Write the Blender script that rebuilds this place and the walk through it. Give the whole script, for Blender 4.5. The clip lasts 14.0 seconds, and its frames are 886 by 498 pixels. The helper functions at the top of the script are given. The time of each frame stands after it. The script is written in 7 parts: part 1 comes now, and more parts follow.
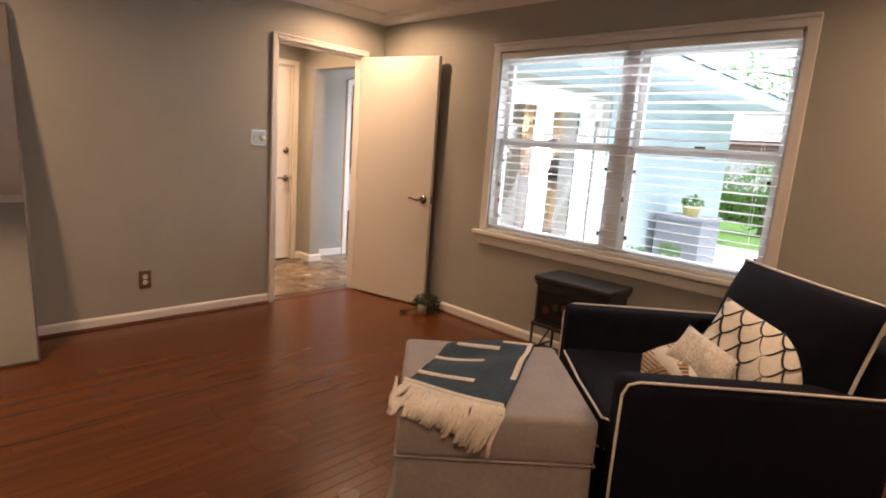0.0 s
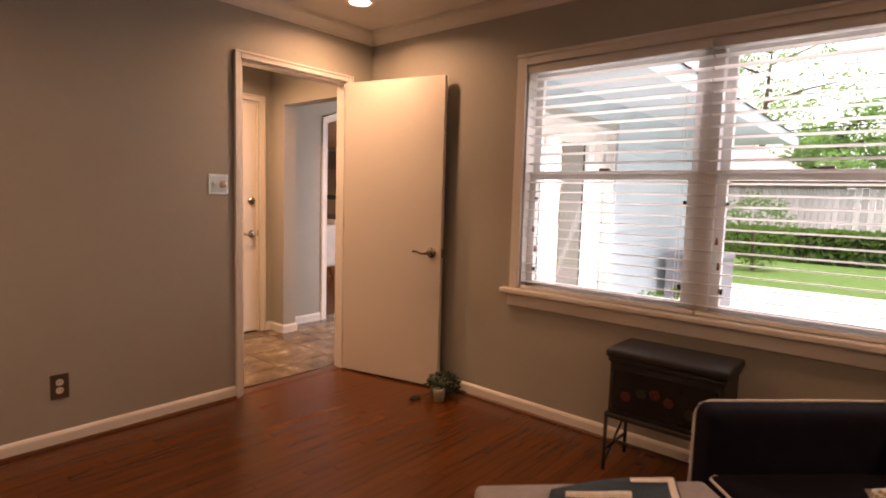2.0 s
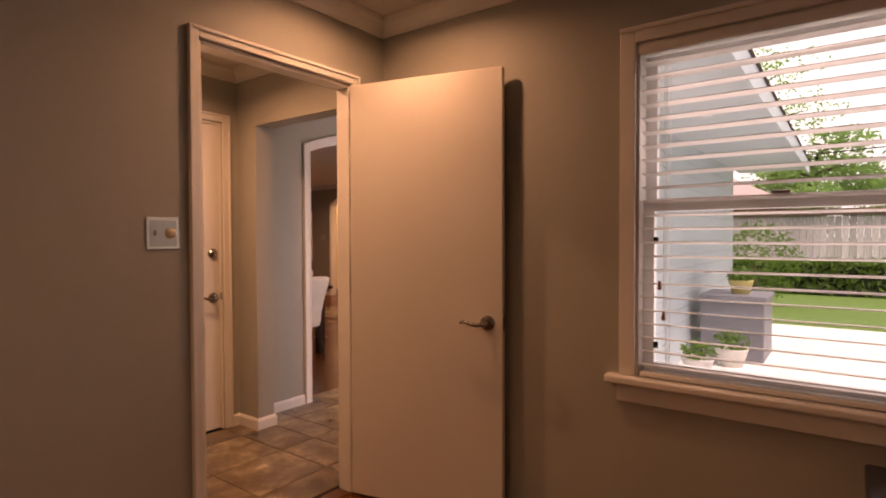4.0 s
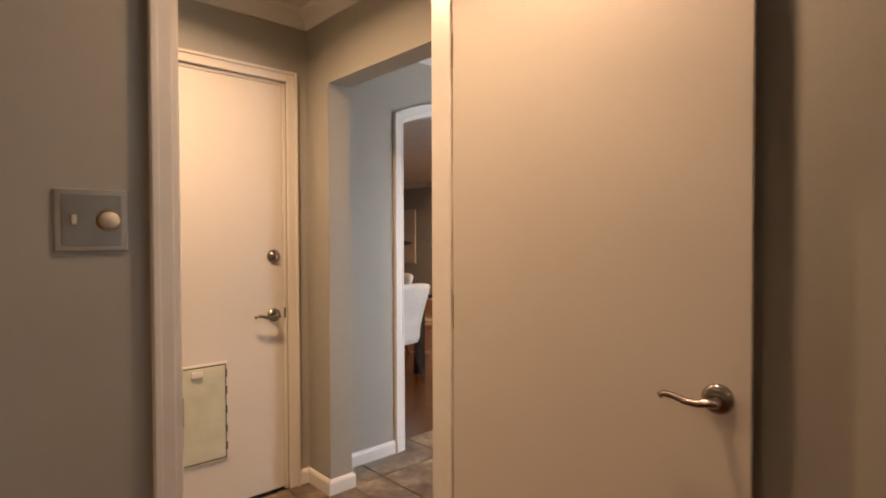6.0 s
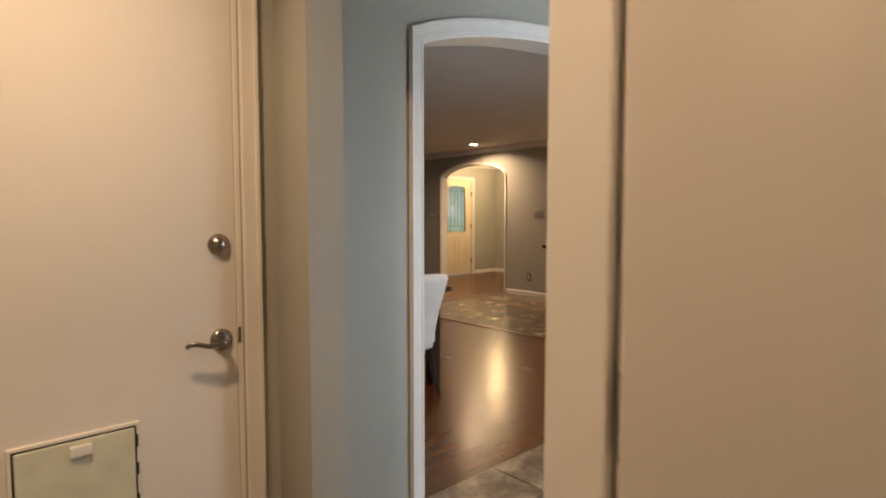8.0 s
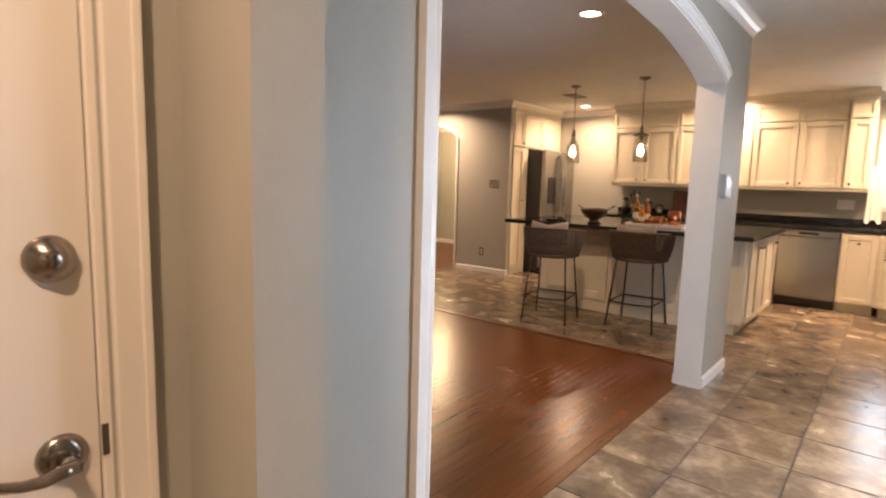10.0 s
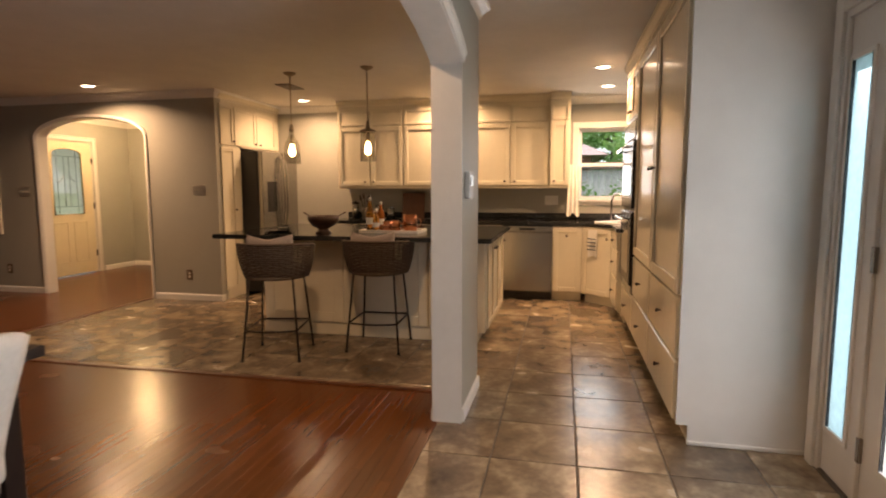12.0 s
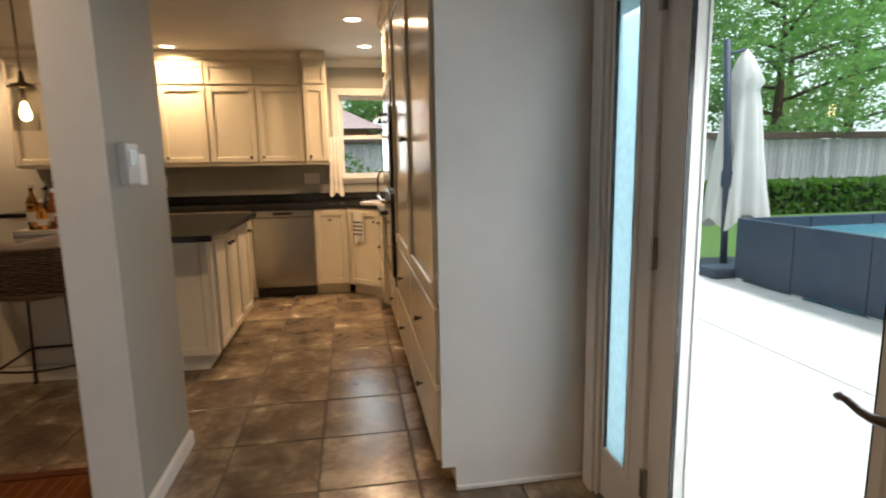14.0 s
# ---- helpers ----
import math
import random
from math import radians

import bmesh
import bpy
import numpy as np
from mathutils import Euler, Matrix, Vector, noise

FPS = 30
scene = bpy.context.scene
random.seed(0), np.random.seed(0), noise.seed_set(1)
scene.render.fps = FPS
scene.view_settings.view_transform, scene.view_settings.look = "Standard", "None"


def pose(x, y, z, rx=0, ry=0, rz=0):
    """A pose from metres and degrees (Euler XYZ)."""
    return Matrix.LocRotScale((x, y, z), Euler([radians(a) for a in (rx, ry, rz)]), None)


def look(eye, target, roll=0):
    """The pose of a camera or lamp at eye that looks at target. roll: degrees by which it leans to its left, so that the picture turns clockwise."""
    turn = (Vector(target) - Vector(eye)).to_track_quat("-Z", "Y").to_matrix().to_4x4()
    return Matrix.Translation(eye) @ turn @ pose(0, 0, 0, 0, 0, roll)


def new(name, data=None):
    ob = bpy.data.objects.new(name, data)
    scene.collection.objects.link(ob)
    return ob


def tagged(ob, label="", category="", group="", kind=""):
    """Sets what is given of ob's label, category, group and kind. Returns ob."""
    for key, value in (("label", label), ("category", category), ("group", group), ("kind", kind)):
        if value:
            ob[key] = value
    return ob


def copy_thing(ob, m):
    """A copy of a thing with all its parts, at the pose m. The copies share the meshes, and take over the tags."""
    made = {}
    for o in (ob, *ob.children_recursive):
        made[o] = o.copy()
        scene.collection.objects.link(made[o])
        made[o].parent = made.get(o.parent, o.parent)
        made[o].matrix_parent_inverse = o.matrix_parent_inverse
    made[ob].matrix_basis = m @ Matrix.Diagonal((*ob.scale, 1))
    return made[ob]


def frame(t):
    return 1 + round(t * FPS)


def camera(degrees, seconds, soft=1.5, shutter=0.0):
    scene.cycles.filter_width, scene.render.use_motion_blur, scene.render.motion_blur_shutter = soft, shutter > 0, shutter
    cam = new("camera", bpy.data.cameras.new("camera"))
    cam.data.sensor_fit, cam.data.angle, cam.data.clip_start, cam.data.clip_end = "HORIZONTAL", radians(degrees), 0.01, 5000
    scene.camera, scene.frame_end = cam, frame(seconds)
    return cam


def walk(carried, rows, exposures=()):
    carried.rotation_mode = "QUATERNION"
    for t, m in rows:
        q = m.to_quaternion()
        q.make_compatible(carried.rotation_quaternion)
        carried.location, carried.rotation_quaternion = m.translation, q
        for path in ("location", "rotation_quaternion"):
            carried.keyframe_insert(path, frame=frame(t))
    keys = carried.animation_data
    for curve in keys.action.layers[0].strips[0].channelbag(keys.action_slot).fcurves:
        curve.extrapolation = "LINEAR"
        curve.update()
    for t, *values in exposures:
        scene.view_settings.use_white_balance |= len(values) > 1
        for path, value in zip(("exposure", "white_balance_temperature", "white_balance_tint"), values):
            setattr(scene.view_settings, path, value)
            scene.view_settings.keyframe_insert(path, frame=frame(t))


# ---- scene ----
cam = camera(77.9, 14.0, 1.9, 0.4)
PATH = [
    (0, (-3.185, -3.972, 1.332), (-1.772, -2.604, 0.969), 4.3),
    (0.5, (-3.09, -3.808, 1.327), (-1.622, -2.494, 0.984), 4.0),
    (1, (-2.982, -3.579, 1.317), (-1.548, -2.213, 1.033), 2.3),
    (1.5, (-2.885, -3.314, 1.281), (-1.396, -1.999, 1.052), 1.5),
    (2, (-2.748, -3.082, 1.269), (-1.236, -1.787, 1.079), 1.7),
    (2.5, (-2.607, -2.827, 1.268), (-1.111, -1.508, 1.122), 1.7),
    (2.7, (-2.586, -2.701, 1.251), (-1.073, -1.4, 1.122), 1.3),
    (4.8, (-1.846, -1.707, 1.304), (-0.231, -0.528, 1.29), -0.4),
    (5, (-1.781, -1.647, 1.282), (-0.19, -0.436, 1.263), -0.5),
    (5.5, (-1.564, -1.425, 1.287), (-0.106, -0.057, 1.262), 0.2),
    (6, (-1.382, -1.201, 1.266), (-0.032, 0.274, 1.227), -0.2),
    (6.5, (-1.191, -0.928, 1.25), (0.197, 0.511, 1.204), -0.1),
    (7, (-1.017, -0.762, 1.244), (0.398, 0.65, 1.171), 1.3),
    (7.5, (-0.9, -0.581, 1.23), (0.487, 0.857, 1.128), 0.4),
    (7.7, (-0.863, -0.481, 1.25), (0.488, 0.99, 1.136), -0.2),
    (9.8, (-0.401, 0.437, 1.3), (1.086, 1.758, 1.09), 2.3),
    (10, (-0.397, 0.465, 1.304), (1.128, 1.736, 1.058), 1.6),
    (10.5, (-0.179, 0.625, 1.318), (1.459, 1.742, 1.056), 0.3),
    (11, (0.037, 0.741, 1.307), (1.808, 1.641, 1.073), 1.4),
    (11.5, (0.265, 0.857, 1.306), (2.161, 1.458, 1.092), 0.9),
    (12, (0.453, 0.842, 1.294), (2.396, 1.265, 1.079), -0.1),
    (12.5, (0.668, 0.76, 1.326), (2.63, 1.077, 1.106), -0.7),
    (13, (0.869, 0.711, 1.312), (2.85, 0.836, 1.062), -1.4),
    (13.5, (1.115, 0.67, 1.316), (3.089, 0.527, 1.028), -1.7),
    (14, (1.328, 0.566, 1.306), (3.278, 0.244, 0.995), -1.0),
]
EXPOSURES = [  # seconds, stops, white balance, tint
    (0.0, 0.87, 6800, 23), (1.0, 0.58, 7300, 26), (1.5, 0.47, 7600, 28), (2.0, 0.46, 8300, 40), (2.6, 0.25, 8600, 43), (5.0, -0.40, 10200, 55), (5.6, -0.22, 9800, 39),
    (6.0, 0.30, 7000, 22), (6.3, 0.28, 6800, 20), (6.7, 0.2, 6700, 16), (7.5, 0.0, 6500, 11), (9.8, 0.48, 6300, 19), (10.5, 0.80, 6200, 19), (11.0, 0.2, 6700, 24), (11.6, 0.05, 7300, 21), (12.5, -0.10, 7500, 21), (13.2, -0.20, 7300, 18), (14.0, -0.38, 6800, 13),
]
walk(cam, [(t, look(eye, target, roll)) for t, eye, target, roll in PATH], EXPOSURES)

# ---------------------------------------------------------------- world, sun, lights
world = bpy.data.worlds.new("world")
scene.world = world
world.use_nodes = True
wn = world.node_tree.nodes
sky = wn.new("ShaderNodeTexSky")
sky.sky_type, sky.sun_disc = "NISHITA", False
sky.sun_elevation, sky.sun_rotation = radians(63), radians(207)
sky.dust_density = 3.0
wn["Background"].inputs[1].default_value = 0.15
# thin bright cloud over most of the sky
cloud_noise, cloud_range, cloud_mix = wn.new("ShaderNodeTexNoise"), wn.new("ShaderNodeMapRange"), wn.new("ShaderNodeMix")
cloud_noise.inputs["Scale"].default_value, cloud_noise.inputs["Detail"].default_value = 2.2, 5
cloud_range.inputs[1].default_value, cloud_range.inputs[2].default_value = 0.3, 0.65
cloud_range.inputs[3].default_value, cloud_range.inputs[4].default_value = 0.5, 0.95
cloud_mix.data_type = "RGBA"
cloud_mix.inputs[7].default_value = (11.8, 13.8, 15.4, 1)
world.node_tree.links.new(cloud_noise.outputs[0], cloud_range.inputs[0])
world.node_tree.links.new(cloud_range.outputs[0], cloud_mix.inputs[0])
world.node_tree.links.new(sky.outputs[0], cloud_mix.inputs[6])
world.node_tree.links.new(cloud_mix.outputs[2], wn["Background"].inputs[0])
sun = new("sun", bpy.data.lights.new("sun", "SUN"))
sun.data.energy, sun.data.angle, sun.data.color = 5.0, radians(10), (0.95, 0.98, 1.0)
sun.matrix_world = look((0, 0, 0), (0.2, 0.4, -0.89))

WARM = (1.0, 0.665, 0.385)
LAMPS = [  # recessed cans: x, y, watts
    # only the corner can is seen; the other three are added as unseen fill
    (-0.50, -0.44, 8.5), (-3.3, -0.9, 14.0), (-0.6, -4.2, 11.0), (-3.3, -4.2, 13.0),
    (-0.75, 0.66, 20.0),
    # (2.3, 5.6) is out of view, added to brighten the dining room
    (3.08, 2.16, 18.0), (5.6, 5.9, 34.0), (2.3, 5.6, 28.0), (7.03, 4.08, 25.0), (5.87, 0.50, 29.0), (6.85, 0.38, 27.0), (7.0, 2.2, 25.0),
]
CEIL = 2.42


def daylight(x, y, z, w, h, heading, watts):
    """Sky light that comes in through a glazed opening."""
    lamp = new("daylight", bpy.data.lights.new("daylight", "AREA"))
    lamp.data.shape, lamp.data.size, lamp.data.size_y = "RECTANGLE", w, h
    lamp.data.energy, lamp.data.color = watts, (0.86, 0.93, 1.0)
    lamp.matrix_basis = pose(x, y, z, 70, 0, heading)


daylight(2.38, -0.80, 0.95, 0.60, 1.3, 0, 17.0)
daylight(1.50, -0.80, 1.00, 0.60, 1.4, 0, 37.0)
daylight(3.06, -0.62, 1.05, 0.14, 1.6, 0, 2.0)
daylight(0.20, -2.27, 1.38, 1.75, 1.2, 90, 9.0)
daylight(7.70, 0.23, 1.6, 0.8, 0.8, 90, 12.0)

# ---------------------------------------------------------------- helpers
def mesh_of(name, bm, material, smooth=False):
    me = bpy.data.meshes.new(name)
    bmesh.ops.recalc_face_normals(bm, faces=bm.faces)
    bm.to_mesh(me)
    bm.free()
    for m in (material if isinstance(material, (list, tuple)) else [material]):
        me.materials.append(m)
    if smooth:
        for p in me.polygons:
            p.use_smooth = True
    return me


def part(name, bm, material, parent=None, label="", smooth=False, at=None):
    ob = new(name, mesh_of(name, bm, material, smooth))
    if parent is not None:
        ob.parent = parent
    if at is not None:
        ob.matrix_basis = at
    if label:
        tagged(ob, label)
    return ob


def thing(name, m, label, category, group="", kind=""):
    ob = new(name)
    ob.empty_display_size = 0.1
    ob.matrix_basis = m
    return tagged(ob, label, category, group, kind)


def box(x0, x1, y0, y1, z0, z1, bevel=0.0, bm=None, seg=2):
    own = bm is None or bevel
    b = bmesh.new() if own else bm
    vs = [b.verts.new((x, y, z)) for x in (x0, x1) for y in (y0, y1) for z in (z0, z1)]
    for f in ((0, 1, 3, 2), (4, 6, 7, 5), (0, 4, 5, 1), (2, 3, 7, 6), (0, 2, 6, 4), (1, 5, 7, 3)):
        b.faces.new([vs[i] for i in f])
    if bevel:
        bmesh.ops.recalc_face_normals(b, faces=b.faces)
        bmesh.ops.bevel(b, geom=list(b.edges), offset=bevel, segments=seg, affect="EDGES", profile=0.5)
        if bm is not None:
            merge(bm, b)
            return bm
    return b


def merge(bm, other):
    me = bpy.data.meshes.new("tmp")
    other.to_mesh(me)
    other.free()
    bm.from_mesh(me)
    bpy.data.meshes.remove(me)
    return bm


def cyl(r0, r1, z0, z1, seg=20, bm=None, m=None, caps=True):
    b = bm if bm is not None else bmesh.new()
    mm = m or Matrix()
    lo = [b.verts.new(mm @ Vector((r0 * math.cos(a), r0 * math.sin(a), z0))) for a in [2 * math.pi * i / seg for i in range(seg)]]
    hi = [b.verts.new(mm @ Vector((r1 * math.cos(a), r1 * math.sin(a), z1))) for a in [2 * math.pi * i / seg for i in range(seg)]]
    for i in range(seg):
        j = (i + 1) % seg
        b.faces.new((lo[i], lo[j], hi[j], hi[i]))
    if caps:
        b.faces.new(list(reversed(lo)))
        b.faces.new(hi)
    return b


def lathe(profile, seg=24, bm=None, m=None):
    """A turned body from (radius, height) pairs."""
    b = bm if bm is not None else bmesh.new()
    mm = m or Matrix()
    rings = []
    for r, z in profile:
        if r < 1e-5:
            rings.append([b.verts.new(mm @ Vector((0, 0, z)))])
        else:
            rings.append([b.verts.new(mm @ Vector((r * math.cos(2 * math.pi * i / seg), r * math.sin(2 * math.pi * i / seg), z))) for i in range(seg)])
    for a, c in zip(rings, rings[1:]):
        for i in range(seg):
            j = (i + 1) % seg
            if len(a) == 1 and len(c) > 1:
                b.faces.new((a[0], c[j], c[i]))
            elif len(c) == 1 and len(a) > 1:
                b.faces.new((a[i], a[j], c[0]))
            elif len(a) > 1:
                b.faces.new((a[i], a[j], c[j], c[i]))
    return b


def tube(points, r, seg=8, bm=None, closed=False):
    """A round bar along a line of points."""
    b = bm if bm is not None else bmesh.new()
    pts = [Vector(p) for p in points]
    n = len(pts)
    rings = []
    up = None
    for i, p in enumerate(pts):
        q0 = pts[i - 1] if (i or closed) else p
        q1 = pts[(i + 1) % n] if (i < n - 1 or closed) else p
        d = (q1 - q0).normalized()
        if up is None:
            up = Vector((0, 0, 1)) if abs(d.z) < 0.9 else Vector((1, 0, 0))
        side = d.cross(up)
        if side.length < 1e-4:
            side = d.cross(Vector((0.3, 0.9, 0.2)))
        side.normalize()
        up = side.cross(d).normalized()
        rad = r[i] if isinstance(r, (list, tuple)) else r
        rings.append([b.verts.new(p + rad * (math.cos(2 * math.pi * k / seg) * side + math.sin(2 * math.pi * k / seg) * up)) for k in range(seg)])
    for i in range(n if closed else n - 1):
        a, c = rings[i], rings[(i + 1) % n]
        for k in range(seg):
            b.faces.new((a[k], a[(k + 1) % seg], c[(k + 1) % seg], c[k]))
    if not closed:
        b.faces.new(list(reversed(rings[0])))
        b.faces.new(rings[-1])
    return b


def sweep(profile, path, bm=None, closed_profile=True):
    """A moulding: profile points (out, up) carried along a level path with mitred corners; 'out' is to the path's left."""
    b = bm if bm is not None else bmesh.new()
    pts = [Vector((p[0], p[1], 0)) for p in path]
    z = path[0][2]
    rings = []
    for i, p in enumerate(pts):
        d0 = (p - pts[i - 1]).normalized() if i else (pts[1] - p).normalized()
        d1 = (pts[i + 1] - p).normalized() if i < len(pts) - 1 else d0
        n0, n1 = Vector((-d0.y, d0.x, 0)), Vector((-d1.y, d1.x, 0))
        m = (n0 + n1)
        m = m / max(0.2, m.dot(n0))
        rings.append([b.verts.new(p + m * o + Vector((0, 0, z + u))) for o, u in profile])
    k = len(profile)
    for a, c in zip(rings, rings[1:]):
        for i in range(k if closed_profile else k - 1):
            j = (i + 1) % k
            b.faces.new((a[i], a[j], c[j], c[i]))
    b.faces.new(list(reversed(rings[0])))
    b.faces.new(rings[-1])
    return b


# ---------------------------------------------------------------- materials
def mat(name, color, rough=0.5, metal=0.0, grain=0.08, scale=12.0, bump=0.05, bump_scale=120.0, coat=0.0, stretch=(1, 1, 1), var=0.0, blotch=0.06, spec=0.5, sheen=0.0):
    m = bpy.data.materials.new(name)
    m.use_nodes = True
    nt = m.node_tree
    N, L = nt.nodes, nt.links
    bs = N["Principled BSDF"]
    bs.inputs["Roughness"].default_value, bs.inputs["Metallic"].default_value = rough, metal
    bs.inputs["Coat Weight"].default_value = coat
    bs.inputs["Specular IOR Level"].default_value = spec
    bs.inputs["Sheen Weight"].default_value = sheen
    tc, mp = N.new("ShaderNodeTexCoord"), N.new("ShaderNodeMapping")
    mp.inputs["Scale"].default_value = stretch
    L.new(tc.outputs["Object"], mp.inputs[0])
    n1, n2 = N.new("ShaderNodeTexNoise"), N.new("ShaderNodeTexNoise")
    n1.inputs["Scale"].default_value, n1.inputs["Detail"].default_value = scale, 6
    n2.inputs["Scale"].default_value, n2.inputs["Detail"].default_value = scale * 0.13, 2
    L.new(mp.outputs[0], n1.inputs[0])
    L.new(mp.outputs[0], n2.inputs[0])
    def band(src, amount):
        r = N.new("ShaderNodeMapRange")
        r.inputs[1].default_value, r.inputs[2].default_value = 0.3, 0.7
        r.inputs[3].default_value, r.inputs[4].default_value = 1 - amount, 1 + amount
        L.new(src, r.inputs[0])
        return r.outputs[0]
    def times(a, b):
        x = N.new("ShaderNodeMath")
        x.operation = "MULTIPLY"
        L.new(a, x.inputs[0])
        L.new(b, x.inputs[1])
        return x.outputs[0]
    f = times(band(n1.outputs[0], grain), band(n2.outputs[0], blotch))
    if var:
        oi = N.new("ShaderNodeObjectInfo")
        r = N.new("ShaderNodeMapRange")
        r.inputs[3].default_value, r.inputs[4].default_value = 1 - var, 1 + var
        L.new(oi.outputs["Random"], r.inputs[0])
        f = times(f, r.outputs[0])
    mix = N.new("ShaderNodeVectorMath")
    mix.operation = "SCALE"
    mix.inputs[0].default_value = color
    L.new(f, mix.inputs["Scale"])
    L.new(mix.outputs[0], bs.inputs["Base Color"])
    rr = N.new("ShaderNodeMapRange")
    rs = 0.15 if grain > 0.03 else 0.03
    rr.inputs[3].default_value, rr.inputs[4].default_value = max(0.02, rough * (1 - rs)), min(1, rough * (1 + rs))
    L.new(n1.outputs[0], rr.inputs[0])
    L.new(rr.outputs[0], bs.inputs["Roughness"])
    if bump:
        n3, bp = N.new("ShaderNodeTexNoise"), N.new("ShaderNodeBump")
        n3.inputs["Scale"].default_value = bump_scale
        L.new(mp.outputs[0], n3.inputs[0])
        bp.inputs["Strength"].default_value, bp.inputs["Distance"].default_value = bump, 0.01
        L.new(n3.outputs[0], bp.inputs["Height"])
        L.new(bp.outputs[0], bs.inputs["Normal"])
    return m


def wood_floor(name, dark, light, island):
    """Strip flooring: each strip its own tone, with long grain and a satin varnish."""
    m = mat(name, (1, 1, 1), rough=0.27, coat=0.0)
    nt = m.node_tree
    N, L = nt.nodes, nt.links
    N.clear()
    out, bs = N.new("ShaderNodeOutputMaterial"), N.new("ShaderNodeBsdfPrincipled")
    L.new(bs.outputs[0], out.inputs[0])
    tc, mp = N.new("ShaderNodeTexCoord"), N.new("ShaderNodeMapping")
    if island:
        g = N.new("ShaderNodeNewGeometry")
        rnd, pos = g.outputs["Random Per Island"], g.outputs["Position"]
    else:
        g, g2 = N.new("ShaderNodeObjectInfo"), N.new("ShaderNodeNewGeometry")
        rnd, pos = g.outputs["Random"], g2.outputs["Position"]
    sh = N.new("ShaderNodeCombineXYZ")
    mu = N.new("ShaderNodeMath")
    mu.operation = "MULTIPLY"
    mu.inputs[1].default_value = 40.0
    L.new(rnd, mu.inputs[0])
    L.new(mu.outputs[0], sh.inputs[2])
    ad = N.new("ShaderNodeVectorMath")
    L.new(pos, ad.inputs[0])
    L.new(sh.outputs[0], ad.inputs[1])
    mp.inputs["Scale"].default_value = (3.2, 42.0, 1.0)
    L.new(ad.outputs[0], mp.inputs[0])
    n1 = N.new("ShaderNodeTexNoise")
    n1.inputs["Scale"].default_value, n1.inputs["Detail"].default_value, n1.inputs["Distortion"].default_value = 1.0, 6, 0.0
    L.new(mp.outputs[0], n1.inputs[0])
    n2 = N.new("ShaderNodeTexNoise")
    n2.inputs["Scale"].default_value, n2.inputs["Detail"].default_value = 1.3, 3
    L.new(pos, n2.inputs[0])
    cr = N.new("ShaderNodeMix")
    cr.data_type = "RGBA"
    cr.inputs[6].default_value, cr.inputs[7].default_value = (*dark, 1), (*light, 1)
    f1 = N.new("ShaderNodeMath")
    f1.operation = "MULTIPLY_ADD"
    f1.inputs[1].default_value, f1.inputs[2].default_value = 0.30, -0.10
    L.new(rnd, f1.inputs[0])
    f2 = N.new("ShaderNodeMath")
    f2.operation = "MULTIPLY_ADD"
    f2.inputs[1].default_value = 0.75
    L.new(n1.outputs[0], f2.inputs[0])
    L.new(f1.outputs[0], f2.inputs[2])
    L.new(f2.outputs[0], cr.inputs[0])
    L.new(cr.outputs[2], bs.inputs["Base Color"])
    bs.inputs["Specular IOR Level"].default_value = 0.4
    r = N.new("ShaderNodeMapRange")
    r.inputs[3].default_value, r.inputs[4].default_value = 0.20, 0.31
    L.new(n2.outputs[0], r.inputs[0])
    L.new(r.outputs[0], bs.inputs["Roughness"])
    bp = N.new("ShaderNodeBump")
    bp.inputs["Strength"].default_value, bp.inputs["Distance"].default_value = 0.04, 0.003
    L.new(n1.outputs[0], bp.inputs["Height"])
    L.new(bp.outputs[0], bs.inputs["Normal"])
    return m


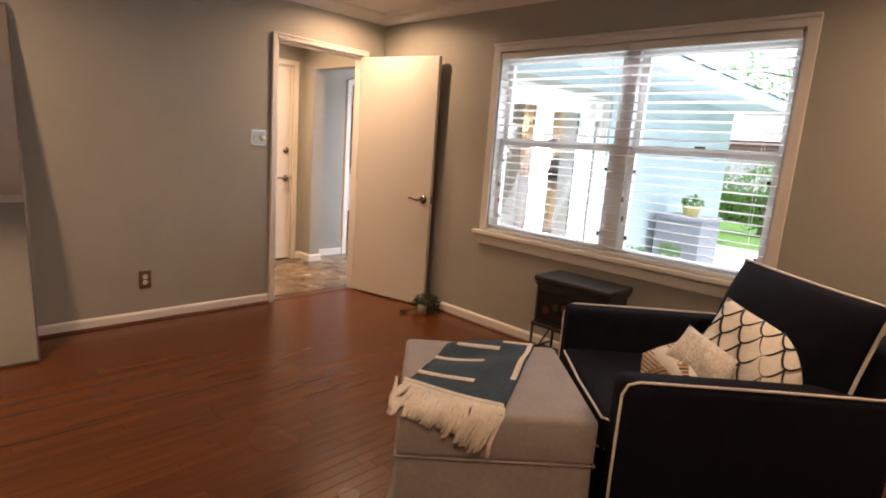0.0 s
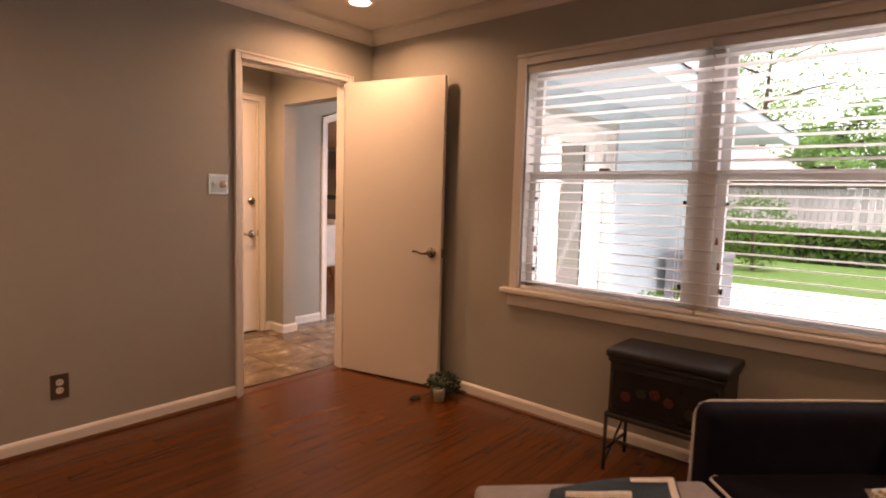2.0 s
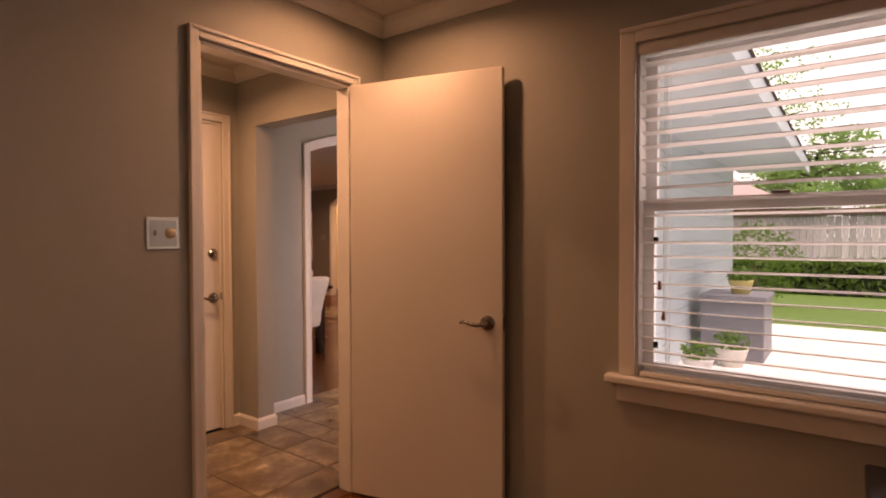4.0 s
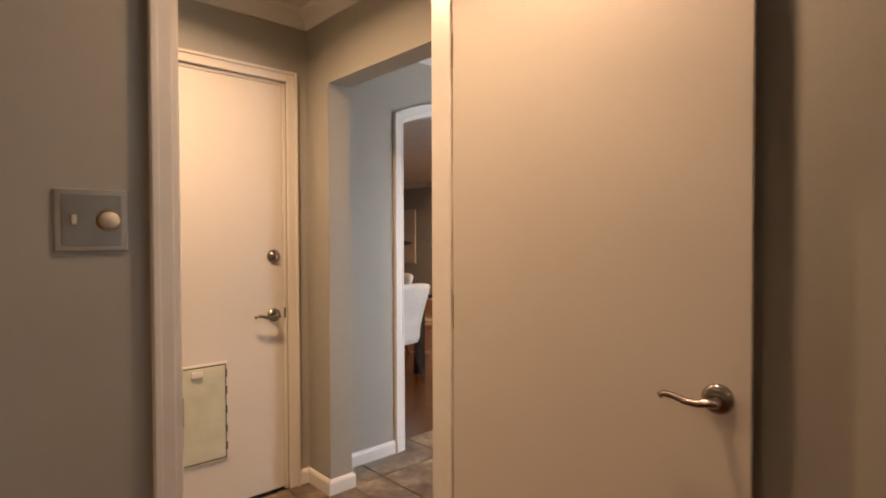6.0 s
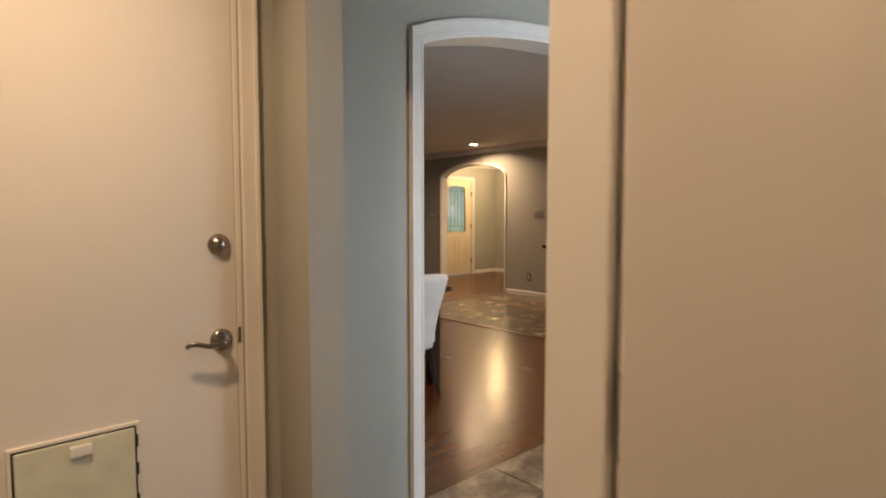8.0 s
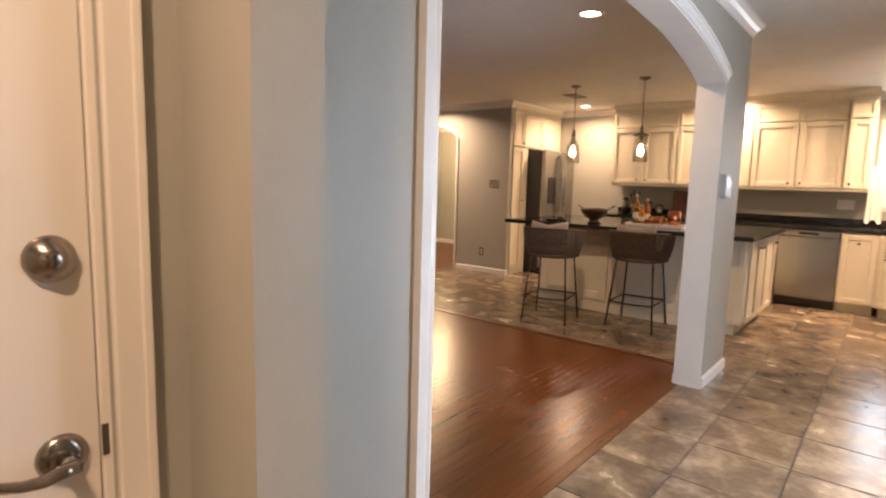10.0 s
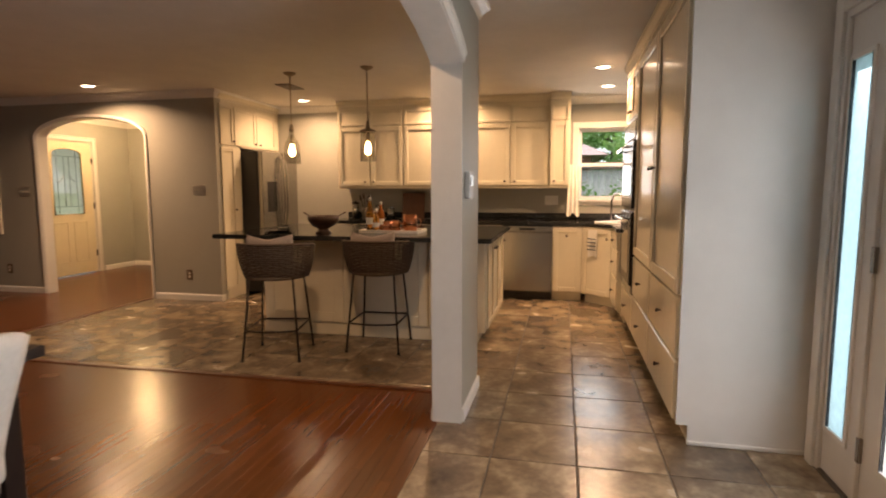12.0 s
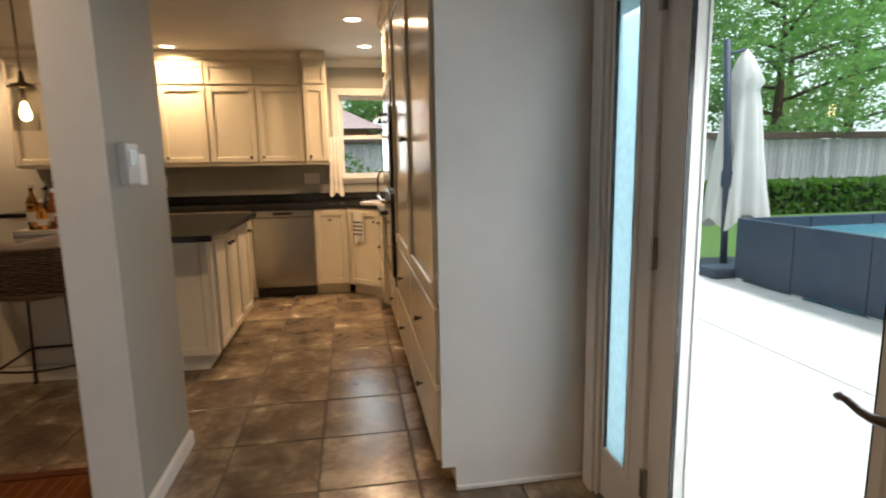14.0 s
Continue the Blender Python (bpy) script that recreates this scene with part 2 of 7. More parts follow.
def stone_tile(name):
    """Glazed slate-look porcelain: clouds of grey, tan and rust, a low uneven sheen."""
    m = bpy.data.materials.new(name)
    m.use_nodes = True
    nt = m.node_tree
    N, L = nt.nodes, nt.links
    bs = N["Principled BSDF"]
    oi, g = N.new("ShaderNodeObjectInfo"), N.new("ShaderNodeNewGeometry")
    sh, mu, ad = N.new("ShaderNodeCombineXYZ"), N.new("ShaderNodeMath"), N.new("ShaderNodeVectorMath")
    mu.operation = "MULTIPLY"
    mu.inputs[1].default_value = 60.0
    L.new(oi.outputs["Random"], mu.inputs[0])
    L.new(mu.outputs[0], sh.inputs[2])
    L.new(g.outputs["Position"], ad.inputs[0])
    L.new(sh.outputs[0], ad.inputs[1])
    n1, n2 = N.new("ShaderNodeTexNoise"), N.new("ShaderNodeTexNoise")
    n1.inputs["Scale"].default_value, n1.inputs["Detail"].default_value, n1.inputs["Distortion"].default_value = 4.8, 9, 0.35
    n2.inputs["Scale"].default_value, n2.inputs["Detail"].default_value = 26, 8
    L.new(ad.outputs[0], n1.inputs[0])
    L.new(ad.outputs[0], n2.inputs[0])
    cr = N.new("ShaderNodeValToRGB")
    cr.color_ramp.elements[0].position, cr.color_ramp.elements[0].color = 0.22, (0.070, 0.050, 0.034, 1)
    cr.color_ramp.elements[1].position, cr.color_ramp.elements[1].color = 0.84, (0.44, 0.355, 0.245, 1)
    e = cr.color_ramp.elements.new(0.47)
    e.color = (0.152, 0.113, 0.076, 1)
    e = cr.color_ramp.elements.new(0.58)
    e.color = (0.23, 0.175, 0.115, 1)
    mx = N.new("ShaderNodeMath")
    mx.operation = "MULTIPLY_ADD"
    mx.inputs[1].default_value = 0.3
    L.new(n2.outputs[0], mx.inputs[0])
    sb = N.new("ShaderNodeMath")
    sb.operation = "MULTIPLY_ADD"
    sb.inputs[1].default_value, sb.inputs[2].default_value = 0.14, -0.22
    L.new(oi.outputs["Random"], sb.inputs[0])
    a2 = N.new("ShaderNodeMath")
    L.new(n1.outputs[0], a2.inputs[0])
    L.new(sb.outputs[0], a2.inputs[1])
    L.new(a2.outputs[0], mx.inputs[2])
    L.new(mx.outputs[0], cr.inputs[0])
    L.new(cr.outputs[0], bs.inputs["Base Color"])
    r = N.new("ShaderNodeMapRange")
    r.inputs[3].default_value, r.inputs[4].default_value = 0.13, 0.34
    L.new(n1.outputs[0], r.inputs[0])
    L.new(r.outputs[0], bs.inputs["Roughness"])
    bp = N.new("ShaderNodeBump")
    bp.inputs["Strength"].default_value, bp.inputs["Distance"].default_value = 0.25, 0.004
    L.new(mx.outputs[0], bp.inputs["Height"])
    L.new(bp.outputs[0], bs.inputs["Normal"])
    return m


def leaf_mat(name, color):
    """Leaves that let part of the light through."""
    m = mat(name, color, rough=0.55, grain=0.4, scale=3, bump=0, blotch=0.3)
    N, L = m.node_tree.nodes, m.node_tree.links
    bs, out = N["Principled BSDF"], N["Material Output"]
    tl, mx = N.new("ShaderNodeBsdfTranslucent"), N.new("ShaderNodeMixShader")
    tl.inputs[0].default_value = (color[0] * 1.5, color[1] * 1.6, color[2] * 1.1, 1)
    mx.inputs[0].default_value = 0.5
    L.new(bs.outputs[0], mx.inputs[1])
    L.new(tl.outputs[0], mx.inputs[2])
    L.new(mx.outputs[0], out.inputs[0])
    return m


def glow(name, color, strength):
    m = bpy.data.materials.new(name)
    m.use_nodes = True
    bs = m.node_tree.nodes["Principled BSDF"]
    bs.inputs["Base Color"].default_value = (0.8, 0.8, 0.8, 1)
    bs.inputs["Emission Color"].default_value = (*color, 1)
    bs.inputs["Emission Strength"].default_value = strength
    return m


def thin_glass(name, tint=(1, 1, 1), gloss=1.0):
    """A thin clear pane: straight-through light and a Fresnel gloss."""
    m = bpy.data.materials.new(name)
    m.use_nodes = True
    N, L = m.node_tree.nodes, m.node_tree.links
    N.clear()
    out, mx, tr, gl, fr, po, ma = (N.new("ShaderNode" + k) for k in ("OutputMaterial", "MixShader", "BsdfTransparent", "BsdfGlossy", "LayerWeight", "Math", "Math"))
    tr.inputs[0].default_value = (*tint, 1)
    gl.inputs["Roughness"].default_value = 0.02
    fr.inputs[0].default_value = 0.5
    po.operation, po.inputs[1].default_value = "POWER", 4.0
    ma.operation, ma.inputs[1].default_value, ma.inputs[2].default_value = "MULTIPLY_ADD", 0.35 * gloss, 0.02 * gloss
    L.new(fr.outputs["Facing"], po.inputs[0])
    L.new(po.outputs[0], ma.inputs[0])
    L.new(ma.outputs[0], mx.inputs[0])
    L.new(tr.outputs[0], mx.inputs[1])
    L.new(gl.outputs[0], mx.inputs[2])
    L.new(mx.outputs[0], out.inputs[0])
    return m


def frosted(name, tint):
    m = bpy.data.materials.new(name)
    m.use_nodes = True
    N, L = m.node_tree.nodes, m.node_tree.links
    N.clear()
    out, mx, tr, gl = (N.new("ShaderNode" + k) for k in ("OutputMaterial", "MixShader", "BsdfTransparent", "BsdfTranslucent"))
    tr.inputs[0].default_value = gl.inputs[0].default_value = (*tint, 1)
    tc, no = N.new("ShaderNodeTexCoord"), N.new("ShaderNodeTexNoise")
    no.inputs["Scale"].default_value = 35
    L.new(tc.outputs["Object"], no.inputs[0])
    rg = N.new("ShaderNodeMapRange")
    rg.inputs[3].default_value, rg.inputs[4].default_value = 0.7, 1.0
    L.new(no.outputs[0], rg.inputs[0])
    L.new(rg.outputs[0], mx.inputs[0])
    L.new(tr.outputs[0], mx.inputs[1])
    L.new(gl.outputs[0], mx.inputs[2])
    L.new(mx.outputs[0], out.inputs[0])
    return m


def glass(name, tint=(1, 1, 1), rough=0.0, ior=1.45):
    m = bpy.data.materials.new(name)
    m.use_nodes = True
    bs = m.node_tree.nodes["Principled BSDF"]
    bs.inputs["Base Color"].default_value = (*tint, 1)
    bs.inputs["Transmission Weight"].default_value = 1.0
    bs.inputs["Roughness"].default_value, bs.inputs["IOR"].default_value = rough, ior
    return m


PAINT = mat("wall_paint", (0.36, 0.355, 0.315), rough=0.55, grain=0.015, scale=30, bump=0.06, bump_scale=220, blotch=0.02)
CEILING = mat("ceiling_paint", (0.66, 0.64, 0.60), rough=0.8, grain=0.02, scale=25, bump=0.08, bump_scale=160, blotch=0.03)
TRIM = mat("white_trim", (0.72, 0.71, 0.68), rough=0.32, grain=0.02, scale=18, bump=0.03, bump_scale=60, blotch=0.03)
DOOR = mat("door_paint", (0.70, 0.67, 0.62), rough=0.24, grain=0.006, scale=10, bump=0.02, bump_scale=70, blotch=0.02)
CAB = mat("cabinet_paint", (0.74, 0.69, 0.56), rough=0.17, grain=0.02, scale=14, bump=0.03, bump_scale=60, blotch=0.03)
PLATE = mat("brushed_plate", (0.20, 0.18, 0.16), rough=0.38, metal=0.9, stretch=(1, 20, 1))
NICKEL = mat("satin_nickel", (0.33, 0.30, 0.27), rough=0.2, metal=1.0)
BRONZE = mat("dark_bronze", (0.09, 0.07, 0.06), rough=0.35, metal=0.8)
STEEL = mat("stainless", (0.42, 0.41, 0.39), rough=0.22, metal=1.0, grain=0.05, stretch=(1, 1, 40))
BLACK = mat("black_enamel", (0.012, 0.012, 0.013), rough=0.25, grain=0.2)
IRON = mat("cast_iron", (0.018, 0.018, 0.02), rough=0.55, grain=0.3, bump=0.25, bump_scale=160)
DARK = mat("dark_gap", (0.02, 0.018, 0.016), rough=0.8)
GRANITE = mat("black_granite", (0.02, 0.021, 0.021), rough=0.12, grain=0.8, scale=180, blotch=0.3, bump=0.0)
OAK = wood_floor("oak_strip", (0.060, 0.0175, 0.004), (0.152, 0.048, 0.0100), False)
OAK_FAR = wood_floor("oak_strip_joined", (0.060, 0.0175, 0.004), (0.152, 0.048, 0.0100), True)
TILE = stone_tile("slate_tile")
GROUT = mat("grout", (0.10, 0.085, 0.07), rough=0.9, grain=0.2, scale=60)
NAVY = mat("navy_cloth", (0.006, 0.007, 0.014), rough=0.9, grain=0.25, scale=90, bump=0.35, bump_scale=420, blotch=0.2, spec=0.15)
PIPING = mat("white_piping", (0.68, 0.67, 0.65), rough=0.8, grain=0.1, scale=200)
GREY_CLOTH = mat("grey_linen", (0.33, 0.315, 0.315), rough=0.9, grain=0.07, scale=70, bump=0.3, bump_scale=380)
WHITE_CLOTH = mat("white_upholstery", (0.64, 0.62, 0.58), rough=0.9, grain=0.05, scale=60, bump=0.25, bump_scale=320)
MIRROR = mat("mirror_silver", (0.92, 0.92, 0.92), rough=0.02, metal=1.0, grain=0.0, bump=0.0, blotch=0.0)
GLASS = thin_glass("clear_glass", (0.93, 0.93, 0.91), 3.4)
SIDE_GLASS = frosted("satin_side_glass", (0.54, 0.69, 0.73))
PANE = thin_glass("window_glass", (0.95, 0.98, 0.98))
CAN = glow("lamp_lens", (1.0, 0.83, 0.6), 14.0)
BULB = glow("filament_bulb", (1.0, 0.66, 0.3), 30.0)

# ---------------------------------------------------------------- structure
def wall(name, along, t0, t1, a0, a1, holes=(), z0=0.0, z1=2.44, material=None, label="grey-green painted plaster wall"):
    """A wall along 'x' or 'y', t0..t1 thick, with rectangular holes (a0, a1, z0, z1) that go through it."""
    bm = bmesh.new()
    def put(p0, p1, q0, q1):
        if p1 - p0 > 1e-4 and q1 - q0 > 1e-4:
            if along == "x":
                box(p0, p1, t0, t1, q0, q1, bm=bm)
            else:
                box(t0, t1, p0, p1, q0, q1, bm=bm)
    x = a0
    for h0, h1, hz0, hz1 in sorted(holes):
        put(x, h0, z0, z1)
        put(h0, h1, z0, hz0)
        put(h0, h1, hz1, z1)
        x = h1
    put(x, a1, z0, z1)
    return tagged(part(name, bm, material or PAINT), label, "wall", kind="structure")


ROOM_X0, ROOM_Y0 = -4.3, -5.4
wall("wall_sitting_room_hall", "x", 0.0, 0.088, ROOM_X0 - 0.12, 0.0, [(-1.03, -0.237, 0, 2.04)])
wall("wall_sitting_room_window", "y", 0.0, 0.145, ROOM_Y0, -0.34, [(-3.22, -1.33, 0.74, 2.03)])
wall("wall_sitting_room_corner", "y", 0.0, 0.145, -0.34, 0.088)
wall("wall_sitting_room_back", "y", ROOM_X0 - 0.12, ROOM_X0, ROOM_Y0, 0.0)
wall("wall_sitting_room_end", "x", ROOM_Y0 - 0.12, ROOM_Y0, ROOM_X0 - 0.12, 0.145)
# small hall behind the white door
wall("wall_hall_side", "y", -1.9, -1.78, 0.088, 1.37)
wall("wall_hall_stub", "y", 0.02, 0.145, 1.16, 1.37)
wall("wall_hall_header", "y", 0.02, 0.145, 0.088, 1.16, [], 2.025, 2.44)
# garden wall with side light and glazed door
wall("wall_garden", "x", -0.48, -0.34, 0.145, 7.52, [(1.045, 3.22, 0.0, 2.06)])
# kitchen back wall
wall("wall_kitchen_back", "y", 7.52, 7.66, -0.48, 4.75, [(-0.2, 0.66, 1.17, 2.04)])
wall("wall_fridge_recess", "x", 5.36, 5.48, 6.2, 7.66)
wall("wall_recess_side", "y", 6.08, 6.2, 4.71, 5.48)
wall("wall_recess_end", "y", 7.52, 7.66, 4.75, 5.36)
wall("wall_dining_end", "x", 9.3, 9.42, -2.5, 6.2)
wall("wall_dining_side", "y", -2.5, -2.38, 1.53, 9.3)
wall("wall_entry_end", "y", 8.6, 8.72, 5.36, 8.24)
wall("wall_entry_front", "x", 8.12, 8.24, 6.2, 8.6, [(6.93, 7.83, 0, 2.04)])
wall("wall_entry_side", "x", 5.48, 5.52, 7.66, 8.6)


def arch_wall(name, along, t0, t1, a0, a1, o0, o1, spring, rise, label, fullness=0.5):
    """A wall with an opening whose head is a low arch; fullness 0.5 is an ellipse, more is flatter at the ends."""
    bm = bmesh.new()
    n = 28
    mid, half = (o0 + o1) / 2, (o1 - o0) / 2
    line = [(o0 + (o1 - o0) * (0.5 - 0.5 * math.cos(math.pi * i / n))) for i in range(n + 1)]
    head = [(a, spring + rise * max(0, 1 - ((a - mid) / half) ** 2) ** fullness) for a in line]
    def v(a, t, z):
        return bm.verts.new((a, t, z) if along == "x" else (t, a, z))
    for p0, p1 in ((a0, o0), (o1, a1)):
        if p1 - p0 > 1e-4:
            if along == "x":
                box(p0, p1, t0, t1, 0, 2.44, bm=bm)
            else:
                box(t0, t1, p0, p1, 0, 2.44, bm=bm)
    rows = [[v(a, t, z) for t, z in ((t0, h), (t1, h), (t1, 2.44), (t0, 2.44))] for a, h in head]
    for r, s in zip(rows, rows[1:]):
        for i in range(4):
            j = (i + 1) % 4
            bm.faces.new((r[i], r[j], s[j], s[i]))
    ob = part(name, bm, PAINT)
    return tagged(ob, label, "wall", kind="structure"), head


W_ARCH, HEAD = arch_wall("wall_dining_arch", "x", 1.37, 1.53, -0.05, 3.93, 0.645, 3.34, 1.95, 0.205, "grey-green wall with a wide arched opening", 0.8)
wall("wall_hall_back", "x", 1.37, 1.53, -2.5, -0.05, [(-0.94, -0.10, 0, 2.045)])
W_ENTRY, HEAD2 = arch_wall("wall_entry_arch", "y", 6.08, 6.2, 5.48, 9.3, 5.645, 7.17, 1.93, 0.23, "grey wall with an arched opening to the entry")


def flat(name, x0, x1, y0, y1, z0, z1, material, label, category, kind="structure"):
    return tagged(part(name, box(x0, x1, y0, y1, z0, z1), material), label, category, kind=kind)


flat("ceiling_sitting_room", -4.42, 0.145, -5.52, -0.0, CEIL, CEIL + 0.12, CEILING, "white painted plaster ceiling", "ceiling")
flat("ceiling_house", -2.5, 8.72, 0.0, 9.42, CEIL, CEIL + 0.12, CEILING, "white painted plaster ceiling", "ceiling")
flat("ceiling_garden_side", 0.145, 7.66, -0.48, 0.0, CEIL, CEIL + 0.12, CEILING, "white painted plaster ceiling", "ceiling")
flat("subfloor_sitting_room", -4.42, 0.145, -5.52, 0.0, -0.2, -0.02, DARK, "dark boards under the finished floor", "floor")
flat("subfloor_house", -2.5, 8.72, 0.0, 9.42, -0.2, -0.02, GROUT, "mortar bed under the finished floor", "floor")
flat("subfloor_garden_side", 0.145, 7.66, -0.48, 0.0, -0.2, -0.02, GROUT, "mortar bed under the finished floor", "floor")


# lamps
def recessed_light(x, y, watts):
    t = thing("recessed_light", pose(x, y, CEIL), "round recessed ceiling light with white trim, lit", "ceiling light", "recessed ceiling lights")
    part("trim_ring", lathe([(0.062, 0.0), (0.066, -0.006), (0.088, -0.006), (0.094, 0.0)], 28), TRIM, t, smooth=True)
    part("lens", lathe([(0.063, -0.001), (0.05, -0.004), (0.0, -0.006)], 24), CAN, t, smooth=True)
    lamp = new("recessed_lamp", bpy.data.lights.new("recessed_lamp", "AREA"))
    lamp.data.shape, lamp.data.size, lamp.data.energy, lamp.data.color = "DISK", 0.11, watts, WARM
    lamp.data.spread = radians(156)
    lamp.matrix_basis = pose(x, y, CEIL - 0.012)


# added fill lamps get the same can body as the seen ones
for x, y, w in LAMPS:
    recessed_light(x, y, w)

# ---------------------------------------------------------------- mouldings
BASE = [(0, 0), (0.014, 0), (0.014, 0.058), (0.010, 0.068), (0.004, 0.075), (0, 0.075)]
SHOE = [(0.0145, 0), (0.027, 0), (0.0255, 0.008), (0.020, 0.014), (0.0145, 0.016)]
CROWN = [(0, -0.085), (0.008, -0.085), (0.012, -0.068), (0.022, -0.05), (0.04, -0.03), (0.056, -0.02), (0.06, -0.008), (0.066, -0.008), (0.066, 0), (0, 0)]


def skirting(path, shoe=None):
    p = [(x, y, 0.0) for x, y in path]
    ob = part("baseboard", sweep(BASE, p), TRIM)
    tagged(ob, "white painted wooden baseboard along the wall", "baseboard", kind="structure")
    if shoe:
        part("shoe_moulding", sweep(SHOE, p), shoe, ob, "stained wooden shoe moulding")


def crown(path):
    ob = part("trim", sweep(CROWN, [(x, y, CEIL - 0.001) for x, y in path]), TRIM)
    tagged(ob, "white crown moulding under the ceiling", "moulding", kind="structure")


SHOE_WOOD = mat("shoe_wood", (0.09, 0.03, 0.012), rough=0.35, stretch=(1, 1, 1), grain=0.2)
skirting([(-1.078, 0), (ROOM_X0, 0), (ROOM_X0, ROOM_Y0), (-3.62, ROOM_Y0)], SHOE_WOOD)
skirting([(0, ROOM_Y0), (0, 0), (-0.18, 0)], SHOE_WOOD)
skirting([(-2.68, ROOM_Y0), (0, ROOM_Y0)], SHOE_WOOD)
skirting([(0.145, 1.37), (0.145, 1.16), (0.02, 1.16), (0.02, 1.37), (-0.05, 1.37)])
skirting([(0.577, 1.37), (0.145, 1.37)])
skirting([(3.345, 1.53), (3.93, 1.53), (3.93, 1.37), (3.36, 1.37)])
skirting([(6.13, 4.71), (6.08, 4.71), (6.08, 5.60)])
skirting([(6.08, 7.22), (6.08, 9.3), (-2.38, 9.3)])
skirting([(8.6, 5.52), (8.6, 8.12), (7.95, 8.12)])
skirting([(6.9, 8.12), (6.2, 8.12), (6.2, 7.2)])
skirting([(0.145, 0.088), (0.145, -0.34), (0.97, -0.34)])
crown([(0, ROOM_Y0), (0, 0), (ROOM_X0, 0), (ROOM_X0, ROOM_Y0), (0, ROOM_Y0)])
crown([(0.02, 0.088), (0.02, 1.37), (-1.78, 1.37), (-1.78, 0.088), (0.02, 0.088)])
crown([(0.145, 1.53), (3.93, 1.53), (3.93, 1.37), (0.145, 1.37), (0.145, -0.34), (3.3, -0.34)])
crown([(7.52, -0.34), (7.52, 4.71), (6.08, 4.71), (6.08, 9.3), (-2.38, 9.3), (-2.38, 1.53), (0.145, 1.53)])
crown([(8.6, 5.52), (8.6, 8.12), (6.2, 8.12), (6.2, 5.52)])


def door_casing(name, along, face, out, a0, a1, top, w, depth0, depth1, label, material=None):
    """Casing on one face of a wall and the jamb lining through it."""
    material = material or TRIM
    t = thing(name, Matrix(), label, "door frame", kind="structure")
    def put(nm, p0, p1, q0, q1, z0, z1, bev=0.004):
        if along == "x":
            part(nm, box(p0, p1, min(q0, q1), max(q0, q1), z0, z1, bevel=bev), material, t)
        else:
            part(nm, box(min(q0, q1), max(q0, q1), p0, p1, z0, z1, bevel=bev), material, t)
    d = out * 0.018
    put("casing", a0 - w, a0 - 0.004, face, face + d, 0, top + w)
    put("casing", a1 + 0.004, a1 + w, face, face + d, 0, top + w)
    put("head_casing", a0 - 0.004, a1 + 0.004, face, face + d, top + 0.004, top + w)
    put("outer_bead", a0 - w - 0.001, a0 - w + 0.014, face + d, face + d * 1.45, 0, top + w, 0.003)
    put("outer_bead", a1 + w - 0.014, a1 + w + 0.001, face + d, face + d * 1.45, 0, top + w, 0.003)
    put("outer_bead", a0 - w + 0.014, a1 + w - 0.014, face + d, face + d * 1.45, top + w - 0.014, top + w, 0.003)
    put("jamb", a0 - 0.004, a0 + 0.014, depth0, depth1, 0, top)
    put("jamb", a1 - 0.014, a1 + 0.004, depth0, depth1, 0, top)
    put("head_jamb", a0 + 0.014, a1 - 0.014, depth0, depth1, top - 0.014, top + 0.004)
    return t


def lever_handle(parent, m, material, flip=1, plate=0.034):
    """A round rose, a neck and a curved wave lever; its axis is local -y, the lever runs along flip * x."""
    h = part("door_handle", lathe([(0.0, 0.013), (plate * 0.5, 0.014), (plate * 0.8, 0.011), (plate, 0.005), (plate, 0.0)], 28, m=Matrix.Rotation(radians(90), 4, "X")), material, parent, "satin metal lever handle", True, m)
    b = tube([(0, -0.012, 0), (0, -0.05, 0)], [0.012, 0.009], 12)
    part("neck", b, material, h, smooth=True)
    pts = [(-flip * 0.008, -0.05, 0.0), (flip * 0.012, -0.053, 0.001), (flip * 0.035, -0.054, -0.004), (flip * 0.06, -0.053, -0.002), (flip * 0.085, -0.052, 0.006), (flip * 0.105, -0.05, 0.008), (flip * 0.114, -0.046, 0.003), (flip * 0.112, -0.042, -0.003)]
    part("lever", tube(pts, [0.010, 0.0105, 0.009, 0.008, 0.0075, 0.0075, 0.007, 0.005], 10), material, h, smooth=True)
    return h


def hinge(parent, m, material=None):
    b = box(-0.009, -0.0065, 0.002, 0.032, -0.05, 0.05)
    cyl(0.0055, 0.0055, -0.052, 0.052, 10, b, Matrix.Translation((-0.009, 0.036, 0)))
    return part("hinge", b, material or NICKEL, parent, "metal butt hinge", at=m)


hall_frame = door_casing("door_1", "x", 0.0, -1, -1.03, -0.237, 2.04, 0.046, 0.001, 0.087, "white painted door frame to the hall")
part("strike", box(-1.0165, -1.0145, 0.004, 0.034, 0.872, 0.934, bevel=0.0006, seg=1), BRONZE, hall_frame, "dark metal strike plate")
sill_plate = part("threshold", box(-1.012, -0.255, 0.0, 0.088, -0.018, 0.004, bevel=0.004), SHOE_WOOD)
tagged(sill_plate, "dark stained wooden threshold between oak and tile", "threshold", kind="structure")

# open leaf of the sitting room door
leaf = thing("open_door", pose(-0.260, -0.016, 0, 0, 0, -76.5), "cream painted flush door, standing open into the room", "door")
part("door_leaf", box(0.004, 0.782, -0.002, 0.034, 0.012, 2.03, bevel=0.003), DOOR, leaf)
lever_handle(leaf, pose(0.715, -0.002, 0.902), NICKEL, -1)
lever_handle(leaf, pose(0.715, 0.034, 0.902, 0, 0, 180), NICKEL, 1)
part("latch_plate", box(0.781, 0.7835, 0.004, 0.028, 0.872, 0.932), PLATE, leaf)
for z in (0.25, 1.05, 1.82):
    hinge(leaf, pose(0.012, -0.003, z))

